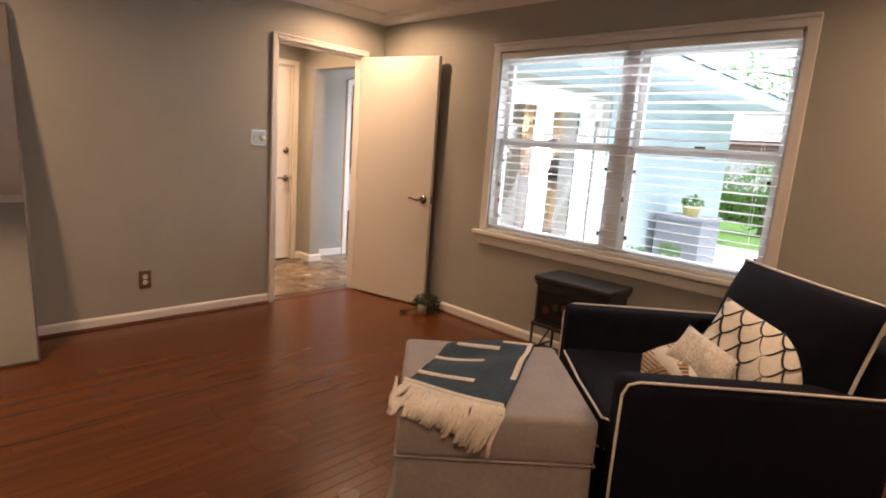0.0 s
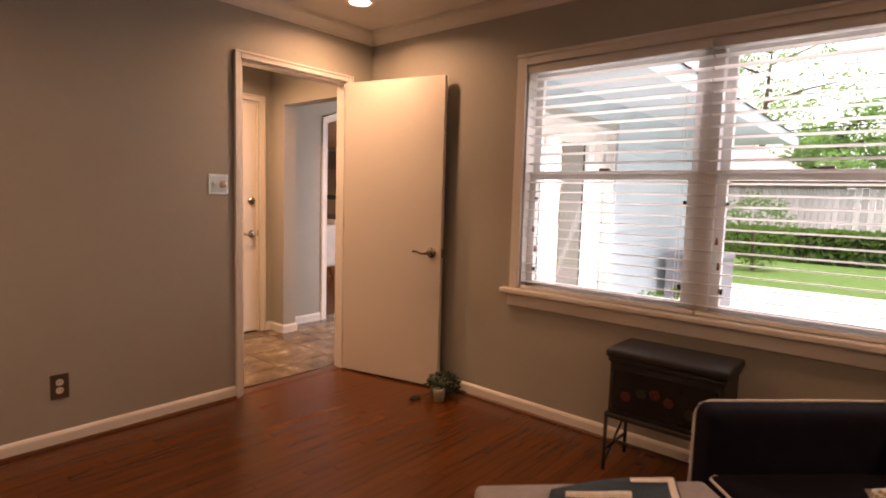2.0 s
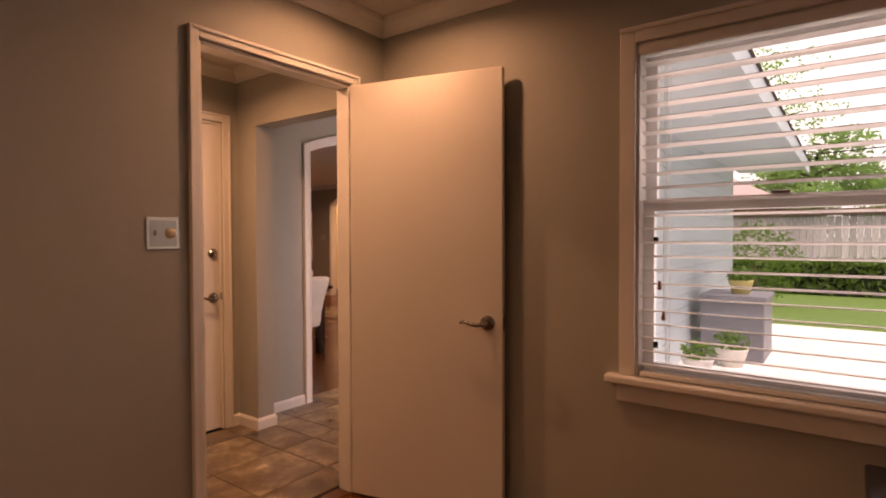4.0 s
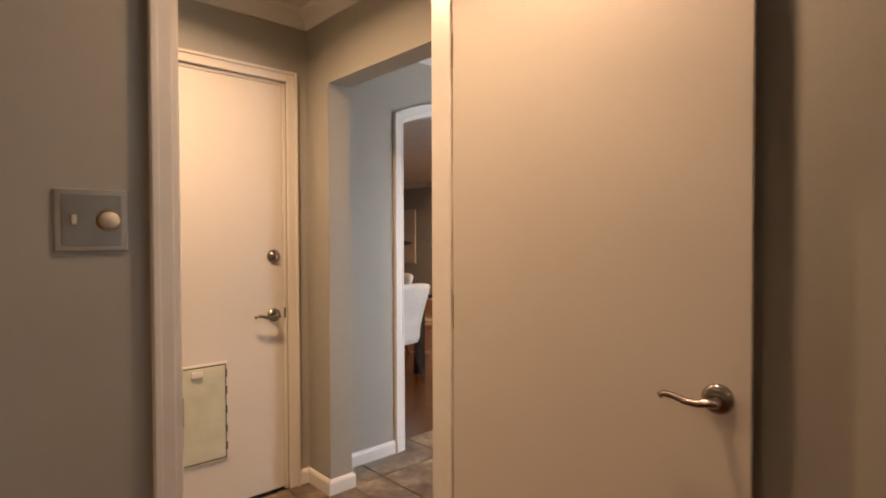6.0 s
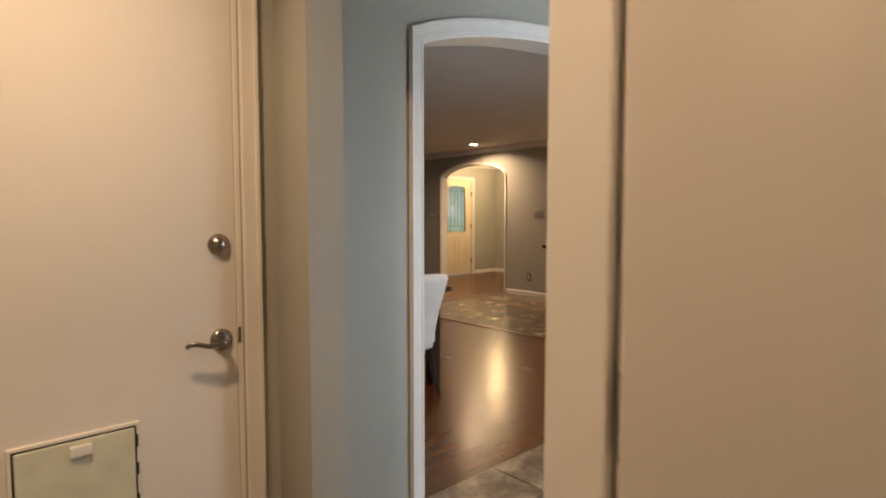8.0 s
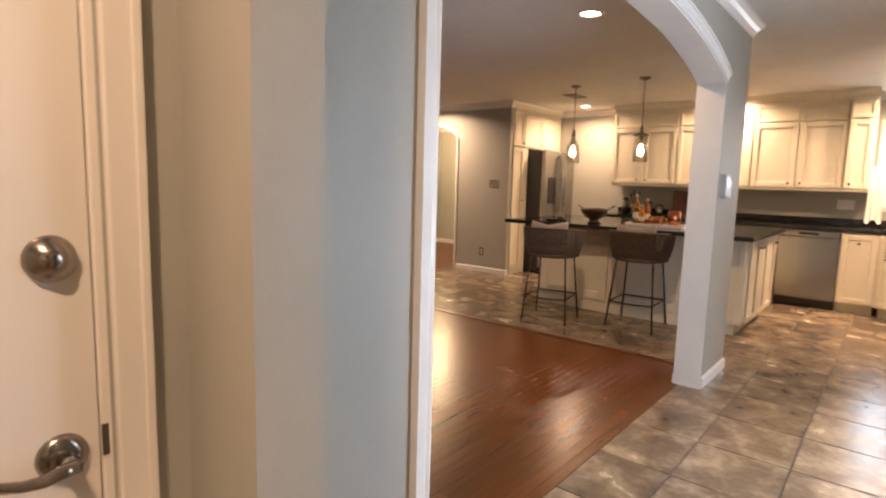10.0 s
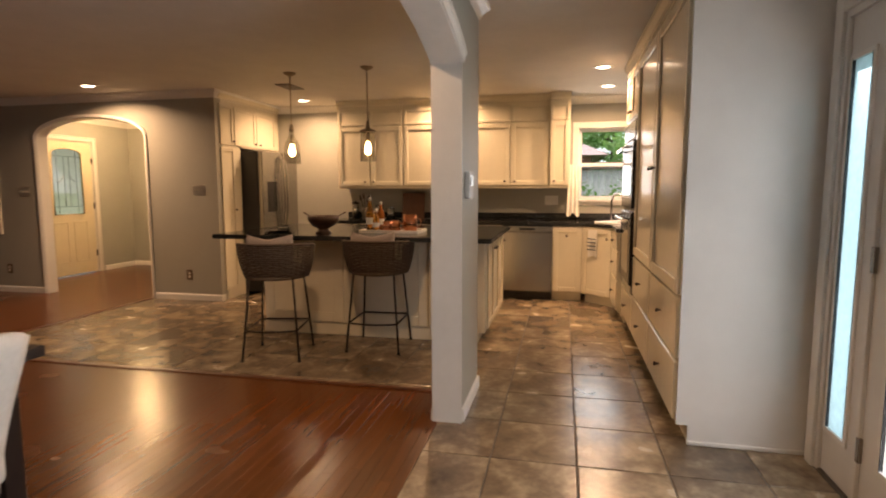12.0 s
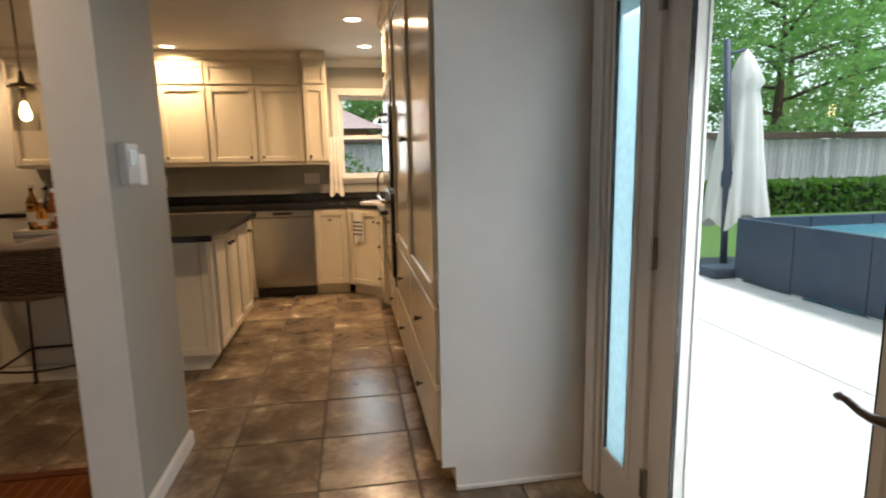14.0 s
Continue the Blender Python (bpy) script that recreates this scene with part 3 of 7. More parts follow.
# white door with a pet flap in the hall
door_casing("door_2", "x", 1.37, -1, -0.94, -0.10, 2.045, 0.056, 1.371, 1.42, "cream painted frame of the garage door", DOOR)
d2 = thing("garage_door", pose(-0.918, 1.376, 0), "white flush door with a pet flap and deadbolt, closed", "door")
part("door_leaf", box(-0.006, 0.803, 0.0, 0.04, 0.012, 2.03, bevel=0.003), DOOR, d2)
lever_handle(d2, pose(0.752, 0.0, 0.887), NICKEL, -1)
bolt = part("deadbolt", lathe([(0, 0.022), (0.016, 0.022), (0.021, 0.014), (0.031, 0.010), (0.034, 0.0)], 28, m=Matrix.Rotation(radians(90), 4, "X")), NICKEL, d2, "round nickel deadbolt", True, pose(0.752, 0.0, 1.18))
part("keyway", box(-0.0015, 0.0015, -0.0235, -0.021, -0.007, 0.007), DARK, bolt)
flap = part("pet_flap_frame", box(0.220, 0.518, -0.010, 0.0, 0.235, 0.695, bevel=0.004), DOOR, d2, "cream plastic pet door frame")
part("flap_panel", box(0.235, 0.503, -0.014, -0.009, 0.25, 0.680, bevel=0.003), mat("pet_panel", (0.58, 0.60, 0.48), rough=0.35), flap, "locking cream plastic panel")
part("panel_gap", box(0.230, 0.508, -0.0108, -0.0095, 0.245, 0.685), DARK, flap, "dark gap around the panel")
for z in (0.30, 0.38, 0.47, 0.56, 0.64):
    part("edge_slot", box(0.5082, 0.5122, -0.0112, -0.0095, z - 0.018, z + 0.018), DARK, flap, "dark slot in the frame")
cl = part("panel_clip", box(0.350, 0.400, -0.026, -0.013, 0.638, 0.668, bevel=0.004), TRIM, flap, "white plastic clip")
part("door_shadow_gap", box(-0.006, 0.803, 0.01, 0.03, 0.0, 0.0115), DARK, d2)
part("strike", box(0.8045, 0.8135, -0.006, 0.004, 0.87, 0.92), PLATE, d2)

# casing round the wide arch, hall side
def arch_trim(name, along, face, out, head, w, left=True, right=True, d=0.017, label="white moulded trim around the arch"):
    bm = bmesh.new()
    pts = []
    o0, o1 = head[0][0], head[-1][0]
    if left:
        pts += [((o0, 0.0), (o0 - w, 0.0)), ((o0, head[0][1]), (o0 - w, head[0][1] + w * 0.75))]
    n = len(head)
    for i in range(1 if left else 0, n - 1 if right else n):
        a, z = head[i]
        a0, z0 = head[max(0, i - 1)]
        a1, z1 = head[min(n - 1, i + 1)]
        nx, nz = -(z1 - z0), (a1 - a0)
        l = math.hypot(nx, nz)
        pts.append(((a, z), (max(o0 - w, min(o1 + w, a + nx / l * w)), z + nz / l * w)))
    if right:
        pts += [((o1, head[-1][1]), (o1 + w, head[-1][1] + w * 0.75)), ((o1, 0.0), (o1 + w, 0.0))]
    prof = [(0.0, 0.0), (0.0, d * 0.75), (0.12, d), (0.3, d * 0.8), (0.38, d), (0.8, d), (0.84, d * 1.45), (1.0, d * 1.45), (1.0, 0.0)]
    rows = []
    for (ia, iz), (oa, oz) in pts:
        row = []
        for u, v in prof:
            a, z = ia + (oa - ia) * u, iz + (oz - iz) * u
            t = face + out * v
            row.append(bm.verts.new((a, t, z) if along == "x" else (t, a, z)))
        rows.append(row)
    for r, s in zip(rows, rows[1:]):
        for i in range(len(prof) - 1):
            bm.faces.new((r[i], r[i + 1], s[i + 1], s[i]))
    for r in (rows[0], rows[-1]):
        bm.faces.new(r)
    ob = part(name, bm, TRIM)
    tagged(ob, label, "moulding", kind="structure")


def arch_lining(along, t0, t1, head, material=None):
    """White painted lining on the underside and sides of an arched opening."""
    bm = bmesh.new()
    th = 0.006
    line = [(head[0][0], 0.0)] + head + [(head[-1][0], 0.0)]
    mid = (head[0][0] + head[-1][0]) / 2
    rows = []
    for i, (a, z) in enumerate(line):
        aa = a + th * (1 if a < mid else -1) * (1.0 if i in (0, 1, len(line) - 2, len(line) - 1) else 0.3)
        zz = z - (th if 0 < i < len(line) - 1 else 0)
        row = [(a, t0, z), (a, t1, z), (aa, t1, zz), (aa, t0, zz)]
        rows.append([bm.verts.new(p if along == "x" else (p[1], p[0], p[2])) for p in row])
    for r, s in zip(rows, rows[1:]):
        for i in range(4):
            bm.faces.new((r[i], r[(i + 1) % 4], s[(i + 1) % 4], s[i]))
    ob = part("trim", bm, material or TRIM)
    tagged(ob, "white painted lining of the arched opening", "lining", kind="structure")


arch_trim("trim", "x", 1.37, -1, HEAD, 0.066, True, False)
arch_lining("x", 1.366, 1.534, HEAD)
arch_trim("trim", "y", 6.08, -1, HEAD2, 0.035, label="white narrow trim around the entry arch")
arch_lining("y", 6.076, 6.204, HEAD2)

# ---------------------------------------------------------------- sitting room window
WY0, WY1, WZ0, WZ1 = -3.22, -1.33, 0.74, 2.03
SASH = mat("vinyl_sash", (0.78, 0.79, 0.79), rough=0.35, grain=0.01)
SLAT = mat("blind_slat", (0.74, 0.74, 0.72), rough=0.4, grain=0.02)
win = thing("window_1", Matrix(), "white double-hung twin window with wooden casing", "window", kind="structure")
for y0, y1, z0, z1, nm in ((WY0 - 0.055, WY0, WZ0, WZ1 + 0.06, "casing"), (WY1, WY1 + 0.06, WZ0, WZ1 + 0.06, "casing"), (WY0, WY1, WZ1, WZ1 + 0.06, "head_casing")):
    part(nm, box(-0.018, 0.0, y0, y1, z0, z1, bevel=0.004), TRIM, win)
part("head_bead", box(-0.028, -0.018, WY0 - 0.055, WY1 + 0.06, WZ1 + 0.042, WZ1 + 0.061, bevel=0.004), TRIM, win)
part("window_sill", box(-0.05, 0.145, WY0 - 0.11, WY1 + 0.11, WZ0 - 0.032, WZ0, bevel=0.008), TRIM, win)
part("apron", box(-0.016, 0.0, WY0 - 0.07, WY1 + 0.07, WZ0 - 0.105, WZ0 - 0.033, bevel=0.005), TRIM, win)
for y0, y1 in ((WY0, WY0 + 0.012), (WY1 - 0.012, WY1)):
    part("side_lining", box(0.0, 0.145, y0, y1, WZ0, WZ1), TRIM, win)
part("head_lining", box(0.0, 0.145, WY0, WY1, WZ1 - 0.012, WZ1), TRIM, win)
MULL = (-2.365, -2.275)
part("mullion", box(0.04, 0.12, MULL[0], MULL[1], WZ0, WZ1 - 0.012, bevel=0.004), SASH, win)
for s0, s1 in ((WY0 + 0.012, MULL[0]), (MULL[1], WY1 - 0.012)):
    for z0, z1, x0 in ((WZ0, 1.43, 0.055), (1.385, WZ1 - 0.012, 0.09)):
        f = bmesh.new()
        x1 = x0 + 0.032
        w = 0.042
        box(x0, x1, s0, s0 + w, z0, z1, bm=f)
        box(x0, x1, s1 - w, s1, z0, z1, bm=f)
        box(x0, x1, s0 + w, s1 - w, z0, z0 + w + 0.008, bm=f)
        box(x0, x1, s0 + w, s1 - w, z1 - w - 0.004, z1, bm=f)
        sash = part("sash", f, SASH, win)
        p = part("pane", box(x0 + 0.012, x0 + 0.017, s0 + w, s1 - w, z0 + w, z1 - w), PANE, sash)
        p.visible_shadow = False
    lock = part("sash_lock", box(0.035, 0.055, (s0 + s1) / 2 - 0.03, (s0 + s1) / 2 + 0.03, 1.43, 1.445, bevel=0.003), NICKEL, win, "dark metal sash lock")
    for yy in (s0 + 0.05, s1 - 0.05):
        for zz in (0.86, 1.27):
            part("tilt_latch", box(0.048, 0.056, yy - 0.009, yy + 0.009, zz - 0.013, zz + 0.013), BLACK, win)


def window_blind(y0, y1, label):
    b = thing("window_blind", Matrix(), label, "blind", "blinds at the window")
    part("head_rail", box(-0.012, 0.042, y0, y1, WZ1 - 0.05, WZ1 - 0.0125, bevel=0.004), SLAT, b)
    part("valance", box(-0.022, -0.012, y0 - 0.003, y1 + 0.003, WZ1 - 0.052, WZ1 - 0.0125, bevel=0.004), SLAT, b)
    bm = bmesh.new()
    n = 4
    L = y1 - y0
    rows = [[bm.verts.new((-0.024 + 0.048 * i / n, yy, 0.0035 * math.sin(math.pi * i / n) + k * 0.0026)) for i in range(n + 1)] for yy in (0, L) for k in (0, 1)]
    for i in range(n):
        bm.faces.new((rows[0][i], rows[0][i + 1], rows[2][i + 1], rows[2][i]))
        bm.faces.new((rows[1][i], rows[3][i], rows[3][i + 1], rows[1][i + 1]))
    for k in (0, 2):
        bm.faces.new(rows[k] + rows[k + 1][::-1])
    bm.faces.new((rows[0][0], rows[2][0], rows[3][0], rows[1][0]))
    bm.faces.new((rows[0][n], rows[1][n], rows[3][n], rows[2][n]))
    me = mesh_of("slat", bm, SLAT)
    count = 23
    z_top, z_bot = WZ1 - 0.085, WZ0 + 0.045
    for i in range(count):
        z = z_top - (z_top - z_bot) * i / (count - 1)
        s = new("slat", me)
        s.parent = b
        s.matrix_basis = Matrix.Translation((0.015, y0, z)) @ Matrix.Rotation(radians(8 + random.uniform(-1.0, 1.0)), 4, "Y")
    part("bottom_rail", box(-0.012, 0.042, y0, y1, WZ0 + 0.004, WZ0 + 0.022, bevel=0.004), SLAT, b)
    for f in (0.1, 0.9):
        for x in (-0.0115, 0.0415):
            part("ladder_cord", tube([(x, y0 + L * f, WZ0 + 0.02), (x, y0 + L * f, WZ1 - 0.06)], 0.0011, 5), SLAT, b)
    part("lift_cord", tube([(-0.02, y1 - 0.09, WZ1 - 0.07), (-0.02, y1 - 0.09, 1.0)], 0.0012, 5), SLAT, b)
    t = lathe([(0.0, 0.02), (0.005, 0.016), (0.008, -0.014), (0.0, -0.018)], 10)
    part("cord_tassel", t, mat("tassel_wood", (0.22, 0.08, 0.04), rough=0.4), b, "brown wooden cord tassel", True, pose(-0.02, y1 - 0.09, 0.985))
    part("cord_tassel", lathe([(0.0, 0.02), (0.005, 0.016), (0.008, -0.014), (0.0, -0.018)], 10), bpy.data.materials["tassel_wood"], b, "brown wooden cord tassel", True, pose(-0.02, y1 - 0.075, 1.10))


window_blind(-3.2, -2.325, "white two-inch slat blind, lowered with open slats")
window_blind(-2.315, -1.35, "white two-inch slat blind, lowered with open slats")


# switches and outlets
def wall_plate(name, m, w, h, label, category, kind, material=None):
    t = thing(name, m, label, category)
    part("cover_plate", box(-w / 2, w / 2, -0.005, 0.0, -h / 2, h / 2, bevel=0.002), material or PLATE, t)
    ivory = bpy.data.materials.get("ivory_plastic") or mat("ivory_plastic", (0.66, 0.62, 0.54), rough=0.4)
    if kind == "outlet":
        for z in (-0.02, 0.02):
            o = part("receptacle", cyl(0.0165, 0.016, 0.0, 0.003, 20, m=Matrix.Translation((0, -0.005, z)) @ Matrix.Rotation(radians(90), 4, "X")), ivory, t)
            for x in (-0.006, 0.006):
                part("slot", box(x - 0.001, x + 0.001, -0.0088, -0.0079, z - 0.002, z + 0.006), DARK, o)
    elif kind == "dimmer":
        part("inner_plate", box(-w * 0.41, w * 0.41, -0.0065, -0.0051, -h * 0.41, h * 0.41, bevel=0.0006, seg=1), mat("switch_plate", (0.30, 0.28, 0.25), rough=0.35, metal=0.9), t, "satin metal inner plate")
        part("dial_ring", cyl(0.021, 0.020, 0.0, 0.004, 24, m=Matrix.Translation((w * 0.23, -0.0066, 0)) @ Matrix.Rotation(radians(90), 4, "X")), bpy.data.materials.get("aged_brass") or mat("aged_brass", (0.40, 0.24, 0.09), rough=0.3, metal=1.0), t, "aged brass ring round the dial")
        tg = part("toggle", box(-w * 0.25 - 0.004, -w * 0.25 + 0.004, -0.014, -0.004, -0.008, 0.010, bevel=0.002), ivory, t)
        part("dial", lathe([(0.0, 0.02), (0.012, 0.019), (0.016, 0.012), (0.0175, 0.0)], 24, m=Matrix.Translation((w * 0.23, -0.005, 0)) @ Matrix.Rotation(radians(90), 4, "X")), ivory, t, smooth=True)
        for x in (-w * 0.25, w * 0.23):
            for z in (-0.03, 0.03):
                part("screw", cyl(0.003, 0.003, 0.0, 0.001, 8, m=Matrix.Translation((x, -0.0052, z)) @ Matrix.Rotation(radians(90), 4, "X")), NICKEL, t)
    elif kind == "toggles":
        for i in range(3):
            x = (i - 1) * w * 0.28
            part("toggle", box(x - 0.004, x + 0.004, -0.014, -0.004, -0.008, 0.010, bevel=0.002), ivory, t)
    return t


BRUSHED = mat("brushed_switch", (0.50, 0.48, 0.45), rough=0.35, metal=0.8)
wall_plate("light_switch", pose(-1.174, -0.0005, 1.302), 0.118, 0.116, "bronze-edged metal plate with a toggle and brass-ringed dimmer dial", "switch", "dimmer", mat("dark_bronze_plate", (0.46, 0.43, 0.38), rough=0.3, metal=0.9))
wall_plate("wall_outlet", pose(-1.985, -0.0005, 0.297), 0.076, 0.122, "brown metal wall outlet with two ivory sockets", "outlet", "outlet", mat("bronze_plate", (0.17, 0.13, 0.10), rough=0.4, metal=0.7))
wall_plate("light_switch", pose(6.0795, 4.95, 1.295, 0, 0, -90), 0.165, 0.116, "brushed metal three-gang light switch plate", "switch", "toggles", BRUSHED)
wall_plate("light_switch", pose(6.0795, 7.43, 1.28, 0, 0, -90), 0.165, 0.116, "brushed metal light switch plate beside the arch", "switch", "toggles", BRUSHED)
wall_plate("wall_outlet", pose(6.0795, 5.13, 0.30, 0, 0, -90), 0.076, 0.12, "brown wall outlet low on the grey wall", "outlet", "outlet", bpy.data.materials["bronze_plate"])
wall_plate("wall_outlet", pose(6.0795, 7.75, 0.30, 0, 0, -90), 0.076, 0.12, "brown wall outlet low beside the arch", "outlet", "outlet", bpy.data.materials["bronze_plate"])
th = thing("thermostat", pose(3.5, 1.3695, 1.32), "white thermostat with a grey display on the pillar", "thermostat")
part("body", box(-0.06, 0.06, -0.03, 0.0, -0.075, 0.075, bevel=0.006), mat("white_plastic", (0.5, 0.5, 0.49), rough=0.4), th)
part("display", box(-0.035, 0.035, -0.0315, -0.0295, -0.005, 0.05), mat("lcd_grey", (0.13, 0.16, 0.15), rough=0.2), th)
wall_plate("light_switch", pose(3.66, 1.3695, 1.30), 0.075, 0.12, "white switch plate on the pillar", "switch", "plain", TRIM)

# ---------------------------------------------------------------- glazed garden door
gd = thing("door_3", Matrix(), "white full-glass double garden doors with a narrow side light", "door", kind="structure")
WHITE_DOOR = mat("garden_door_paint", (0.70, 0.68, 0.65), rough=0.35, grain=0.02)
GY0, GY1 = -0.395, -0.350
for x0, x1, nm in ((1.045, 1.08, "jamb"), (2.862, 2.905, "mullion"), (3.185, 3.215, "jamb")):
    part(nm, box(x0, x1, -0.48, -0.335, 0.0, 2.055, bevel=0.004), WHITE_DOOR, gd)
part("head_jamb", box(1.08, 3.185, -0.48, -0.335, 2.02, 2.055), WHITE_DOOR, gd)
part("casing", box(3.215, 3.285, -0.338, -0.32, 0.0, 2.13, bevel=0.004), TRIM, gd)
part("casing", box(0.975, 1.045, -0.338, -0.32, 0.0, 2.13, bevel=0.004), TRIM, gd)
part("head_casing", box(1.045, 3.215, -0.338, -0.32, 2.05, 2.13, bevel=0.004), TRIM, gd)
part("threshold", box(1.08, 3.185, -0.48, -0.335, -0.018, 0.012, bevel=0.004), PLATE, gd)


def lite(parent, x0, x1, gx0, gx1, gz0, gz1, name, pane=None):
    f = bmesh.new()
    box(x0, gx0, GY0, GY1, 0.014, 2.018, bm=f)
    box(gx1, x1, GY0, GY1, 0.014, 2.018, bm=f)
    box(gx0, gx1, GY0, GY1, 0.014, gz0, bm=f)
    box(gx0, gx1, GY0, GY1, gz1, 2.018, bm=f)
    leaf_ = part(name, f, WHITE_DOOR, parent)
    bead = bmesh.new()
    for yy in (GY1, GY0 - 0.008):
        box(gx0 - 0.016, gx0 + 0.006, yy, yy + 0.008, gz0 - 0.016, gz1 + 0.016, bm=bead)
        box(gx1 - 0.006, gx1 + 0.016, yy, yy + 0.008, gz0 - 0.016, gz1 + 0.016, bm=bead)
        box(gx0 + 0.006, gx1 - 0.006, yy, yy + 0.008, gz0 - 0.016, gz0 + 0.006, bm=bead)
        box(gx0 + 0.006, gx1 - 0.006, yy, yy + 0.008, gz1 - 0.006, gz1 + 0.016, bm=bead)
    part("glazing_bead", bead, TRIM, leaf_)
    p = part("pane", box(gx0, gx1, *((-0.359, -0.354) if pane else (-0.376, -0.371)), gz0, gz1), pane or PANE, leaf_)
    p.visible_shadow = False
    for g0, g1 in ((gx1 - 0.0095, gx1 - 0.0065), (gx0 + 0.0065, gx0 + 0.0095)):
        part("gasket", box(g0, g1, GY1 - 0.006, GY1 + 0.0085, gz0, gz1), BLACK, leaf_, "dark rubber glazing gasket")
    return leaf_


lite(gd, 2.906, 3.184, 2.985, 3.158, 0.22, 1.84, "side_light", SIDE_GLASS)
lite(gd, 1.082, 1.972, 1.215, 1.84, 0.23, 1.86, "fixed_leaf")
glazed = lite(gd, 1.976, 2.861, 2.105, 2.728, 0.23, 1.86, "door_leaf")
for z in (0.25, 1.02, 1.78):
    part("hinge", box(2.850, 2.876, -0.3495, -0.334, z - 0.052, z + 0.052, bevel=0.002), NICKEL, gd, "metal butt hinge")
lever_handle(glazed, pose(2.04, GY1, 0.865, 0, 0, 180), BRONZE, -1, 0.032)

# ---------------------------------------------------------------- kitchen
def panel_door(name, parent, m, w, h, knob=None, material=None, rail=0.055, label=""):
    """A framed cabinet door or drawer front standing out of local y = 0 towards -y, lower left corner at the origin."""
    material = material or CAB
    b = box(0.002, w - 0.002, -0.009, 0.0, 0.002, h - 0.002)
    r = min(rail, h * 0.3)
    pieces = []
    for x0, x1, z0, z1 in ((0.002, r, 0.002, h - 0.002), (w - r, w - 0.002, 0.002, h - 0.002), (r, w - r, 0.002, r), (r, w - r, h - r, h - 0.002)):
        if name == "front_panel":
            pieces.append(box(x0, x1, -0.023, -0.0091, z0, z1, bevel=0.005, seg=2))
        else:
            box(x0, x1, -0.023, -0.0091, z0, z1, bevel=0.005, bm=b, seg=2)
    d = part(name, b, material, parent, label, at=m)
    for k, piece in enumerate(pieces):
        part("stile" if k < 2 else "rail", piece, material, d)
    for kx, kz in (knob or []):
        part("knob", lathe([(0.0, 0.034), (0.009, 0.033), (0.014, 0.027), (0.012, 0.02), (0.006, 0.014), (0.006, 0.0)], 14, m=Matrix.Translation((kx, -0.019, kz)) @ Matrix.Rotation(radians(90), 4, "X")), BRONZE, d, "small dark metal knob", True)
    return d


def drawer_front(parent, m, w, h, knob):
    b = box(0.002, w - 0.002, -0.020, 0.0, 0.002, h - 0.002, bevel=0.006)
    d = part("drawer_front", b, CAB, parent, at=m)
    for kx, kz in knob:
        part("knob", lathe([(0.0, 0.034), (0.009, 0.033), (0.014, 0.027), (0.012, 0.02), (0.006, 0.014), (0.006, 0.0)], 14, m=Matrix.Translation((kx, -0.019, kz)) @ Matrix.Rotation(radians(90), 4, "X")), BRONZE, d, "small dark metal knob", True)
    return d


# tall pantry and oven tower, fronts face +y; local x runs towards -x of the house
def tall_front(x, z):
    return pose(-x, 0, z)


PY = 0.250
pantry = thing("pantry_cabinet", pose(5.15, PY, 0, 0, 0, 180), "tall glossy cream pantry cabinet with doors over drawers", "cabinet")
pw = 5.15 - 3.345
part("body", box(0.0, pw, 0.0, 0.565, 0.10, 2.33), CAB, pantry)
end_panel = box(pw, pw + 0.014, -0.004, 0.592, 0.10, CEIL - 0.002)
box(pw, pw + 0.014, 0.052, 0.592, 0.0, 0.10, bm=end_panel)
part("side_panel", end_panel, mat("side_panel_paint", (0.74, 0.72, 0.69), rough=0.4, grain=0.015, bump=0.03), pantry, "smooth white end panel")
part("shoe_moulding", box(pw + 0.0142, pw + 0.028, 0.052, 0.592, 0.0, 0.022, bevel=0.006), TRIM, pantry, "white quarter-round shoe moulding")
part("toe_kick", box(0.0, pw - 0.001, 0.06, 0.08, 0.0, 0.10), CAB, pantry)
half = pw / 2
for i in (0, 1):
    panel_door("cabinet_door", pantry, pose(i * half + 0.012, 0, 0.765), half - 0.024, 1.53, [(half - 0.075 if i == 0 else 0.05, 0.665)], rail=0.07)
    drawer_front(pantry, pose(i * half + 0.012, 0, 0.435), half - 0.024, 0.315, [(half / 2, 0.16)])
    drawer_front(pantry, pose(i * half + 0.012, 0, 0.115), half - 0.024, 0.305, [(half / 2, 0.16)])
part("cornice", sweep([(0, 0), (0.02, 0), (0.025, 0.025), (0.05, 0.055), (0.055, 0.085), (0, 0.085)], [(0, 0, 2.33), (pw, 0, 2.33)][::-1]), CAB, pantry)

tower = thing("oven_cabinet", pose(5.95, PY, 0, 0, 0, 180), "tall cream cabinet housing a double wall oven", "cabinet")
part("body", box(0.0, 0.797, 0.0, 0.565, 0.10, 2.33), CAB, tower)
part("toe_kick", box(0.0, 0.797, 0.06, 0.08, 0.0, 0.10), CAB, tower)
for i in (0, 1):
    panel_door("cabinet_door", tower, pose(0.01 + i * 0.39, 0, 1.90), 0.385, 0.40, [(0.34 if i == 0 else 0.045, 0.06)])
drawer_front(tower, pose(0.01, 0, 0.115), 0.775, 0.28, [(0.39, 0.14)])
part("cornice", sweep([(0, 0), (0.02, 0), (0.025, 0.025), (0.05, 0.055), (0.055, 0.085), (0, 0.085)], [(0, 0, 2.33), (0.797, 0, 2.33)][::-1]), CAB, tower)
oven = thing("double_oven", pose(5.95, PY, 0, 0, 0, 180), "black glass double wall oven with bar handles", "oven")
part("body", box(0.02, 0.777, -0.018, 0.001, 0.42, 1.87), BLACK, oven)
part("control_panel", box(0.025, 0.772, -0.03, -0.018, 1.72, 1.865, bevel=0.003), BLACK, oven)
